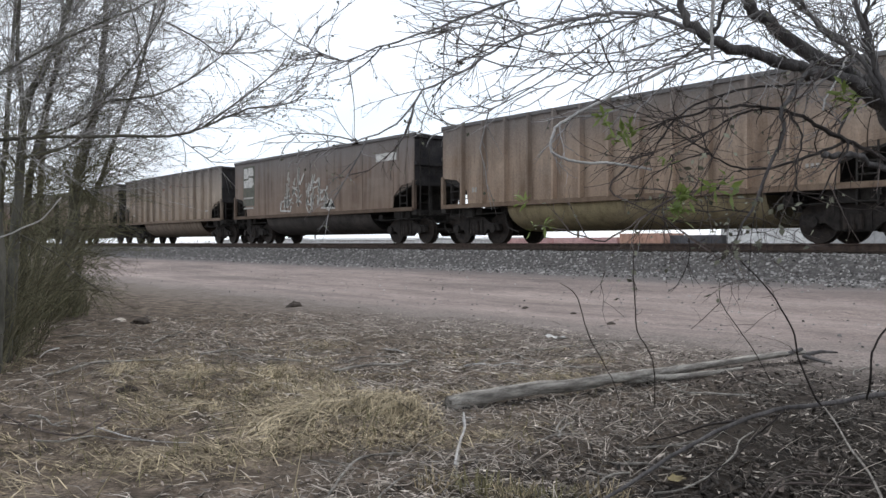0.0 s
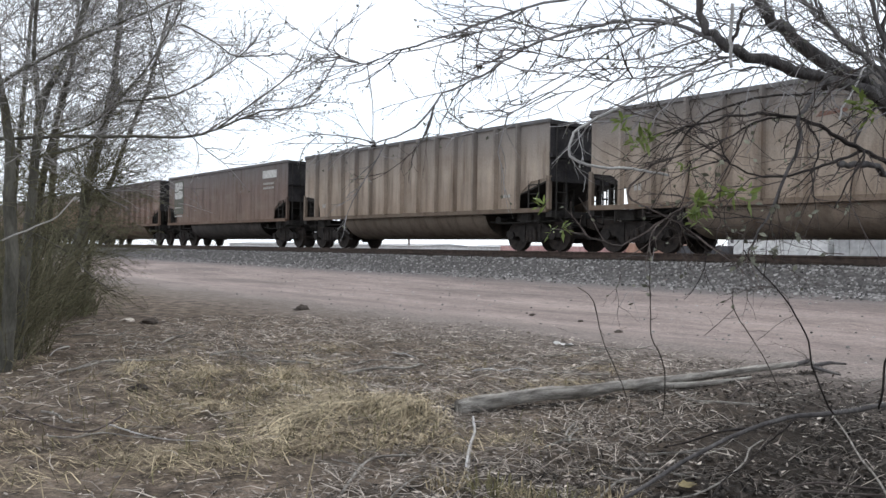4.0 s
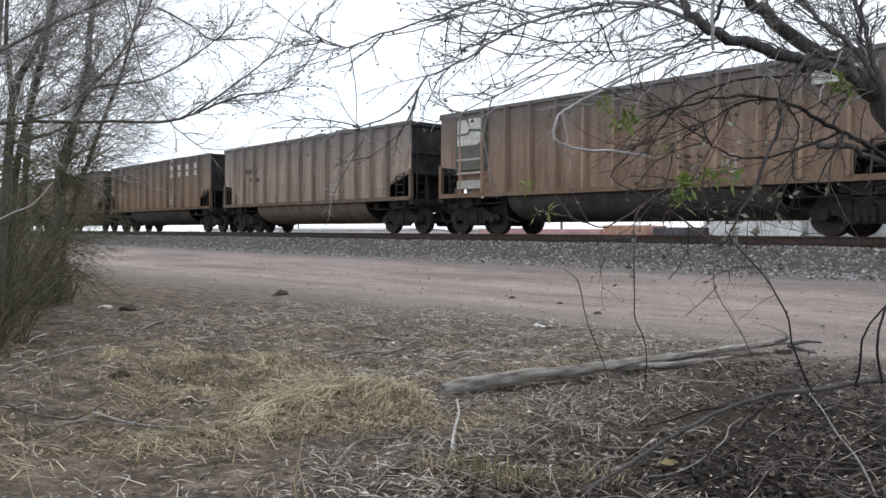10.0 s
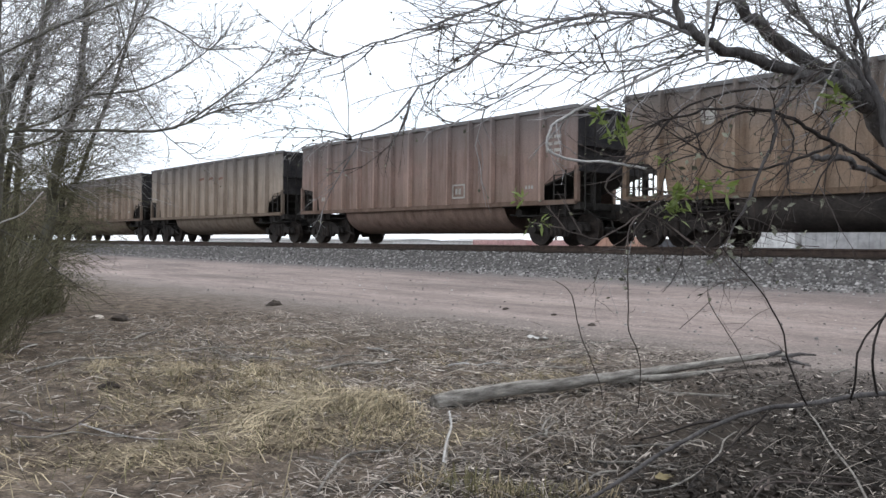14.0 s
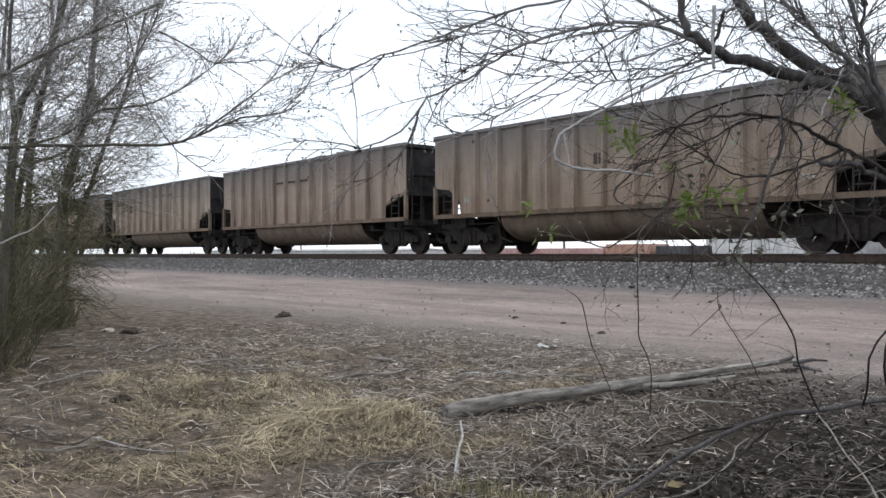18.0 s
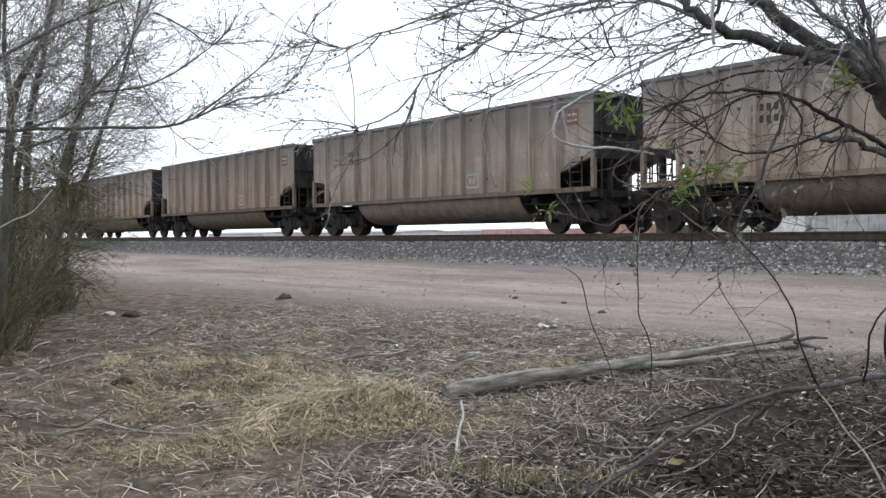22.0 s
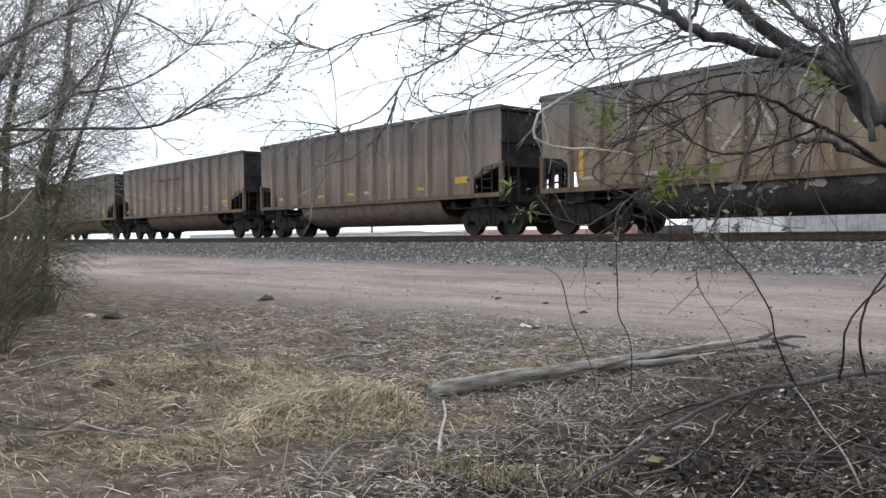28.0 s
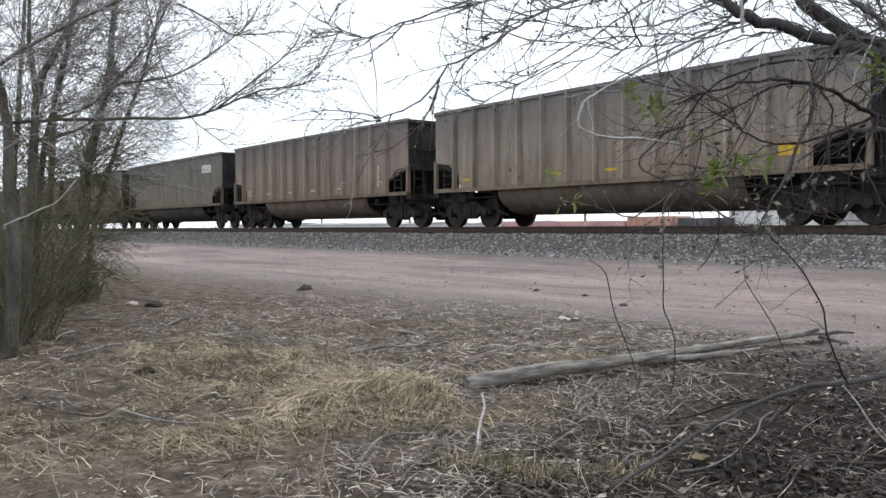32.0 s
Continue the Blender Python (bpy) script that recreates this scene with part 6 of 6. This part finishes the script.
def bare_at(x, y):
    """1 where the trodden soil is nearly bare."""
    return smooth01((5.35 - math.hypot(x + 0.4, y) + 1.2 * noise.noise((x * 0.9, y * 0.9, 61))) / 1.4) * (1 - smooth01((x + 3.9) / 0.9))


def sparse_at(x, y):
    """1 on the darker soil before the thicket, where few scraps lie."""
    return smooth01((-0.37 * x - y + 0.5 * noise.noise((x * 0.7, y * 0.7, 83))) / 0.5)


leaves, dark, pale = Shape(), Shape(), Shape()
for _ in range(56000):
    x, y = spot(rr, 1.2, 11, -4, 55) if rr.random() < 0.62 else spot(rr, 1.2, 13, -58, 58)
    if y > EDGE - 0.5 + 0.9 * noise.noise((x * 0.5, y * 0.5, 2)) and rr.random() < 0.93:
        continue
    if in_straw(x, y) > 0.2 and rr.random() < 0.7:
        continue
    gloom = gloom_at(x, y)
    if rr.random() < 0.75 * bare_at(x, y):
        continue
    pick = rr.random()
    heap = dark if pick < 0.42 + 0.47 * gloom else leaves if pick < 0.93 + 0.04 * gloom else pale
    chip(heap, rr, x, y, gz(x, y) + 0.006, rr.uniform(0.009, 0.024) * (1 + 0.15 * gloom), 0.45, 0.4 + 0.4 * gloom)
for _ in range(16000):
    d, a = 9.0 * rr.random() ** 0.6, rr.uniform(0, 6.283)
    x, y = math.cos(a) * d, math.sin(a) * d
    if -0.12 < (math.degrees(math.atan2(-x, y)) + 6) / 116 < 1.12 and d > 1.2 or y > EDGE - 1:
        continue
    chip((dark, dark, leaves, pale)[rr.randint(0, 3)], rr, x, y, gz(x, y) + 0.006, rr.uniform(0.01, 0.028))
# dark chips strewn along the log to imitate the shadow beneath it
for _ in range(900):
    i = rr.randint(0, len(path) - 2)
    q = path[i].lerp(path[i + 1], rr.random())
    chip(dark, rr, q.x + rr.gauss(0.05, 0.04), q.y + rr.gauss(0, 0.04), gz(q.x, q.y) + 0.008, rr.uniform(0.01, 0.03))
tagged(part("leaf_litter", leaves, M["litter"], None, "dead brown leaves scattered over the soil"), "", "leaf litter", "", "stuff")
tagged(part("damp_litter", dark, M["darklitter"], None, "dark dead leaves, denser as painted shade under tree and log"), "", "leaf litter", "", "stuff")
tagged(part("wood_litter", pale, M["chips"], None, "pale dry leaf and bark scraps"), "", "leaf litter", "", "stuff")

mulch = Shape()
for _ in range(50000):
    x, y = spot(rr, 1.2, 13, -55, 55, 0.9)
    if y > EDGE + 0.4 * noise.noise((x * 0.7, y * 0.7, 44)) and rr.random() < 0.92 or in_straw(x, y) > 0.35 and rr.random() < 0.6:
        continue
    if noise.noise((x * 1.4, y * 1.4, 50)) < -0.15 and rr.random() < 0.6 or rr.random() < max(0.85 * bare_at(x, y), 0.85 * gloom_at(x, y), 0.6 * sparse_at(x, y)):
        continue
    chip(mulch, rr, x, y, gz(x, y) + rr.uniform(0.004, 0.016), rr.uniform(0.015, 0.055) * (1.0 if math.hypot(x, y) > 6 else 0.62), rr.uniform(0.05, 0.16), 0.2)
tagged(part("twig_mulch", mulch, M["chips"], None, "pale dry twig and straw scraps on the soil"), "", "twig litter", "", "stuff")

thin_sticks, damp_sticks = Shape(), Shape()
for _ in range(9500):
    x, y = spot(rr, 1.2, 13, -55, 55, 1.0)
    if y > EDGE - 0.2 and rr.random() < 0.9:
        continue
    if in_straw(x, y) > 0.1 and rr.random() < 0.6 or rr.random() < max(0.8 * bare_at(x, y), 0.42 * gloom_at(x, y), 0.6 * sparse_at(x, y)):
        continue
    far_off = math.hypot(x, y) > 5.5
    a, ln = rr.uniform(0, 6.283), rr.uniform(0.04, 0.24) * (1.0 if far_off else 0.8)
    z = gz(x, y) + 0.008
    bend = rr.gauss(0, 0.12) * ln
    c, s = math.cos(a), math.sin(a)
    q = [(x, y, z), (x + c * ln * 0.5 - s * bend, y + s * ln * 0.5 + c * bend, gz(x, y) + rr.uniform(0.008, 0.05)), (x + c * ln, y + s * ln, gz(x + c * ln, y + s * ln) + rr.uniform(0.005, 0.07))]
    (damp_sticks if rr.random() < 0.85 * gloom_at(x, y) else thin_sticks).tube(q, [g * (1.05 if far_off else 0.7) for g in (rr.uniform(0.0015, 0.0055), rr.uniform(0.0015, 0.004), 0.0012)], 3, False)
for _ in range(9000):
    x, y = spot(rr, 1.5, 6.5, -8, 52, 0.9)
    if in_straw(x, y) > 0.3 or rr.random() < 0.4 * gloom_at(x, y) or noise.noise((x * 1.7, y * 1.7, 12)) < -0.2:
        continue
    a, ln, up = rr.uniform(0, 6.283), rr.uniform(0.03, 0.17), abs(rr.gauss(0, 0.35))
    c, s, bend, z = math.cos(a), math.sin(a), rr.gauss(0, 0.01), gz(x, y) + 0.006
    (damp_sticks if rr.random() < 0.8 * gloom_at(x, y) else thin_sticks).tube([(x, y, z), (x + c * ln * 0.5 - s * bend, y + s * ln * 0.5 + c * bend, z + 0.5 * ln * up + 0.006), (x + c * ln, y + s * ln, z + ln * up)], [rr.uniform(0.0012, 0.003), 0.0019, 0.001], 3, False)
for _ in range(2600):
    d, a = 9.0 * rr.random() ** 0.6, rr.uniform(0, 6.283)
    x, y = math.cos(a) * d, math.sin(a) * d
    if -0.12 < (math.degrees(math.atan2(-x, y)) + 6) / 116 < 1.12 and d > 1.2 or y > EDGE - 1:
        continue
    a, ln, z = rr.uniform(0, 6.283), rr.uniform(0.05, 0.22), gz(x, y) + 0.006
    thin_sticks.tube([(x, y, z), (x + math.cos(a) * ln * 0.5 + rr.gauss(0, 0.01), y + math.sin(a) * ln * 0.5, z + 0.015), (x + math.cos(a) * ln, y + math.sin(a) * ln, z + 0.008)], [rr.uniform(0.001, 0.004), 0.002, 0.001], 3, False)
tagged(part("damp_sticks", damp_sticks, M["shadestick"], None, "grey-brown twigs toned dark as shade under the tree"), "", "sticks", "", "stuff")
tagged(part("small_sticks", thin_sticks, M["chips"], None, "thin dry sticks lying on the soil"), "", "sticks", "", "stuff")

for key, r, tone in (("a", 0.006, "twigdark"), ("b", 0.011, "dead"), ("c", 0.012, "dead"), ("d", 0.0055, "dead"), ("e", 0.0065, "dead"), ("f", 0.0045, "dead"), ("g", 0.0052, "dead"), ("h", 0.0045, "dead"), ("i", 0.005, "twigdark"),
                     ("j", 0.005, "twigdark"), ("k", 0.008, "dead"), ("l", 0.006, "twigdark"), ("m", 0.0075, "paletwig"), ("n", 0.012, "dead"), ("o", 0.006, "dead")):
    q = [(x, y, gz(x, y) + 0.012 + (0.025 if 0 < k < len(G[key]) - 1 else 0)) for k, (x, y, z) in enumerate(G[key])]
    t = thing("dry_stick", {"twigdark": "thin dark fallen twig lying on the litter", "dead": "bleached dry stick lying on the soil", "paletwig": "pale peeled stick lying on the soil", "twig": "thin grey fallen twig lying on the litter"}[tone], "stick", group="sticks on the ground")
    s = Shape()
    s.tube(smooth_path(q), r, 6)
    part("stem", s, M[tone], t, "", True)
    s = Shape()
    m = Vector(q[1])
    s.tube([m, m + Vector((rr.gauss(0, 0.1), rr.gauss(0, 0.1), 0.05)), m + Vector((rr.gauss(0, 0.2), rr.gauss(0, 0.2), 0.04))], [r * 0.6, r * 0.4, r * 0.2], 5)
    part("side_twig", s, M[tone], t)

# longer fallen twigs, each with a fork or two
fr = random.Random(52)
for k in range(46):
    x, y = spot(fr, 4.2, 10.5, -27, 27, 0.9)
    if y > EDGE - 0.3 or in_straw(x, y) > 0.5:
        continue
    ln, az, r = fr.uniform(0.25, 0.85), fr.gauss(0.9, 0.7) if fr.random() < 0.6 else fr.uniform(0, 6.283), fr.uniform(0.004, 0.0095)
    way, p = Vector((math.cos(az), math.sin(az), 0)), Vector((x, y, 0))
    side, bow = Vector((-way.y, way.x, 0)), fr.gauss(0, 0.1)
    q = [p + way * (ln * u) + side * (bow * ln * (1 - (2 * u - 1) ** 2) + fr.gauss(0, 0.012)) for u in (0, 0.25, 0.5, 0.75, 1)]
    q = [(v.x, v.y, gz(v.x, v.y) + r + fr.uniform(0.0, 0.03)) for v in q]
    t = thing("dry_stick", "bleached dry stick lying on the soil", "stick", group="sticks on the ground")
    s = Shape()
    s.tube(smooth_path(q, 2), [r * (1 - 0.06 * i) for i in range(9)], 6)
    part("stem", s, M["paletwig" if fr.random() < 0.1 else "dead"], t, "", True)
    for u in (1, 3)[:fr.randint(1, 2)]:
        m = Vector(q[u])
        end = m + way * (0.3 * ln) + side * (fr.choice((-1, 1)) * ln * fr.uniform(0.1, 0.25)) + Vector((0, 0, 0.02))
        s = Shape()
        s.tube([m, m.lerp(end, 0.5) + Vector((0, 0, 0.015)), end], [r * 0.6, r * 0.45, r * 0.25], 5)
        part("side_twig", s, M["dead"], t)

straw = Shape()


def blade(shape, rr, x, y, ln, lean, az, w=0.004):
    z = gz(x, y)
    c, s = math.cos(az), math.sin(az)
    h = ln * math.cos(lean)
    d = ln * math.sin(lean)
    m = rr.uniform(0.45, 0.6)
    shape.add([(x - s * w, y + c * w, z), (x + s * w, y - c * w, z), (x + c * d * m + s * w * 0.8, y + s * d * m - c * w * 0.8, z + h * 0.75 + 0.01), (x + c * d * m - s * w * 0.8, y + s * d * m + c * w * 0.8, z + h * 0.75 + 0.01), (x + c * d, y + s * d, z + h * 0.62 + 0.006)], [(0, 1, 2, 3), (3, 2, 4)])


count, green = 0, Shape()
while count < 9500:
    x, y = spot(rr, 1.4, 9.5, -60, 12, 1.2)
    if rr.random() > in_straw(x, y):
        continue
    blade(straw, rr, x, y, rr.uniform(0.06, 0.27), rr.uniform(1.3, 1.54), -1.55 + 1.8 * noise.noise((x * 1.4, y * 1.4, 70)) + rr.gauss(0, 0.8), rr.uniform(0.0014, 0.0036))
    count += 1
    if rr.random() < 0.12:
        blade(green, rr, x + rr.gauss(0, 0.3), y + rr.gauss(0, 0.3), rr.uniform(0.06, 0.16), rr.uniform(0.5, 1.3), rr.uniform(0, 6.283), 0.002)
tagged(part("green_grass", green, M["greengrass"], None, "sparse dull green grass blades in the straw"), "", "grass", "", "stuff")
tagged(part("dry_grass", straw, M["straw"], None, "flattened dry straw-coloured grass"), "", "grass", "", "stuff")

def arched(shape, rr, x, y, z, ln, rise, az, w):
    """A blade that rises a little, bends over and hangs down to the soil."""
    c, d = math.cos(az), math.sin(az)
    left, right = [], []
    for k in range(5):
        u = k / 4
        px, py = x + c * ln * u, y + d * ln * u
        h = max(gz(px, py) + 0.004, z + rise * (1 - (2 * u - 0.7) ** 2) - (z - gz(px, py)) * u * u * 1.05)
        g = w * (1 - 0.75 * u)
        left.append((px - d * g, py + c * g, h))
        right.append((px + d * g, py - c * g, h + 0.3 * g))
    shape.add(left + right, [(k, 5 + k, 6 + k, k + 1) for k in range(4)])


# the combed-over mound beside the log: tufts along its crest, blades hanging towards the open soil
for cx, cy, n, size, high in ((-4.68, 3.18, 260, 0.3, 0.08), (-4.52, 3.2, 300, 0.3, 0.09), (-4.36, 3.18, 240, 0.24, 0.07), (-4.82, 2.92, 200, 0.36, 0.06), (-4.7, 2.62, 140, 0.42, 0.04), (-4.12, 3.1, 90, 0.2, 0.03), (-5.05, 3.1, 120, 0.28, 0.04), (-4.6, 2.35, 90, 0.4, 0.03),
                            (-5.9, 3.0, 90, 0.22, 0.04), (-6.6, 2.7, 90, 0.2, 0.05), (-7.1, 2.3, 120, 0.22, 0.06), (-5.4, 2.3, 70, 0.26, 0.03), (-6.3, 3.3, 100, 0.2, 0.05)):
    s = Shape()
    for _ in range(n):
        x, y = cx + rr.gauss(0, 0.11), cy + rr.gauss(0, 0.07)
        az = rr.gauss(-1.05, 0.6) if rr.random() < 0.6 else rr.gauss(-2.2, 0.7) if rr.random() < 0.7 else rr.uniform(0, 6.283)
        arched(s, rr, x, y, gz(x, y) + high * rr.uniform(0.2, 1.0), size * rr.uniform(0.35, 1.2), rr.uniform(0.0, 0.05), az, rr.uniform(0.002, 0.0046))
    tagged(part("grass_tuft", s, M["straw"], None, "combed-over tuft of dry straw-coloured grass" if size > 0.25 else "low tuft of dry grass"), "", "grass", "grass tufts")
for cx, cy, n, size in ((-2.72, 2.38, 80, 0.12), (-2.5, 2.55, 70, 0.12), (-2.4, 2.78, 80, 0.1), (-2.95, 2.3, 80, 0.1), (-2.6, 2.45, 110, 0.1)):
    s = Shape()
    for _ in range(n):
        a, d = rr.uniform(0, 6.283), size * rr.random() ** 0.7
        blade(s, rr, cx + math.cos(a) * d * 1.3, cy + math.sin(a) * d, size * rr.uniform(0.5, 1.25), min(1.5, abs(rr.gauss(0.8, 0.4))), a + rr.gauss(0, 0.6), rr.uniform(0.0015, 0.0035))
    tagged(part("green_tuft", s, M["greengrass" if size > 0.11 else "straw"], None, "short tuft of dull green and dry grass"), "", "grass", "grass tufts")
for _ in range(16):
    x, y = spot(rr, 3.0, 9.0, -28, 0)
    if y < EDGE - 1:
        s = Shape()
        s.tube([(x, y, gz(x, y)), (x + rr.gauss(0, 0.03), y + rr.gauss(0, 0.03), 0.14), (x + rr.gauss(0, 0.06), y + rr.gauss(0, 0.06), rr.uniform(0.2, 0.38))], [0.004, 0.003, 0.0015], 4)
        tagged(part("dry_stalk", s, M["straw"], None, "single dry upright weed stalk"), "", "weed stalk", "dry stalks")

# clods, rubbish and single leaves
for x, y, r, nm, mat, lb in ((-13.13, 7.1, 0.13, "soil_clod", "clod", "dark clod of soil at the road's edge"), (-11.59, 3.92, 0.13, "soil_clod", "clod", "dark clod of soil among the sticks"), (-9.85, 9.5, 0.05, "stone", "clod", "small dark stone on the dirt road"),
                             (-8.7, 9.4, 0.045, "stone", "clod", "small dark stone on the dirt road"), (-7.3, 8.6, 0.05, "stone", "clod", "small dark stone on the dirt road"), (-6.2, 2.0, 0.07, "stone", "clod", "brown stone in the straw"), (-12.0, 3.75, 0.1, "stone", "chips", "pale chunk of wood beside a soil clod")):
    s = Shape()
    z = max(gz(x, y), road_z(x, y) if y > EDGE else 0)
    rows, cols = 7, 11
    for i in range(rows):
        for j in range(cols):
            a, e = 2 * math.pi * j / cols, -0.5 + 2.05 * i / (rows - 1)
            q = Vector((math.cos(a) * math.cos(e), math.sin(a) * math.cos(e), 0.55 * math.sin(e)))
            q = q * (r * (1 + 0.45 * noise.noise((q.x * 2 + x, q.y * 2 + y, q.z * 2)) + 0.22 * noise.noise((q.x * 5 + x, q.y * 5, q.z * 5))))
            s.v.append((x + q.x, y + q.y, z + q.z))
    s.f = [(i * cols + j, i * cols + (j + 1) % cols, (i + 1) * cols + (j + 1) % cols, (i + 1) * cols + j) for i in range(rows - 1) for j in range(cols)] + [tuple((rows - 1) * cols + j for j in range(cols))]
    tagged(part(nm, s, M[mat], None, lb), "", nm.split("_")[-1], "clods and stones")
s = Shape()
s.v = [(-6.72 + 0.05 * (i - 2) + rr.gauss(0, 0.012), 6.92 + 0.035 * (j - 1) + rr.gauss(0, 0.012), gz(-6.7, 6.9) + 0.012 + rr.uniform(0, 0.05)) for j in range(4) for i in range(6)]
s.f = [(j * 6 + i, j * 6 + i + 1, j * 6 + i + 7, j * 6 + i + 6) for j in range(3) for i in range(5)]
tagged(part("paper_scrap", s, M["paper"], None, "crumpled white paper scrap at the road's edge"), "", "litter")
s = Shape()
s.v = [(-4.38 + 0.04 * (i - 1) + rr.gauss(0, 0.008), 0.6 + 0.06 * (j - 1) + rr.gauss(0, 0.008), gz(-4.4, 0.59) + 0.01 + rr.uniform(0, 0.02)) for j in range(3) for i in range(4)]
s.f = [(j * 4 + i, j * 4 + i + 1, j * 4 + i + 5, j * 4 + i + 4) for j in range(2) for i in range(3)]
tagged(part("paper_scrap", s, M["paper"], None, "small crumpled white scrap on bare soil"), "", "litter")
s = Shape()
for k in range(4):
    chip(s, rr, -2.35 + rr.gauss(0, 0.02), 3.25 + rr.gauss(0, 0.02), gz(-2.35, 3.25) + 0.03, 0.045, 0.7, 0.3)
tagged(part("yellow_leaf", s, M["yleaf"], None, "curled yellow-brown dead leaf on the litter"), "", "leaf")


# ---- what moves: the train rolls by and its wheels turn ----
def rolled(t):
    """How far the rear end of car 0 has come along the track at t seconds."""
    return -38.178 + 9.5303 * t + 0.030435 * t * t - 0.00072513 * t ** 3 + 0.000009908 * t ** 4


def motions():
    stops = [float(k) for k in range(33)]
    for number, car in train.items():
        walk(car, [(t, pose(rolled(t) - PITCH * number + HALF, ORIGIN_Y, RAIL_Z)) for t in stops])
    turns = {}
    ticks = [k * 2 / FPS for k in range(16 * FPS + 1)]
    for car in train.values():
        for truck in car.children:
            for w in truck.children:
                if "spin" in w:
                    key = w["spin"]
                    if key not in turns:
                        walk(w, [(t, pose(w.location.x, 0, AXLE_R, 0, math.degrees(rolled(t) / AXLE_R) % 360, 0)) for t in ticks])
                        turns[key] = w.animation_data
                    else:
                        w.rotation_mode = "QUATERNION"
                        keys = w.animation_data_create()
                        keys.action = turns[key].action
                        keys.action_slot = turns[key].action_slot


motions()
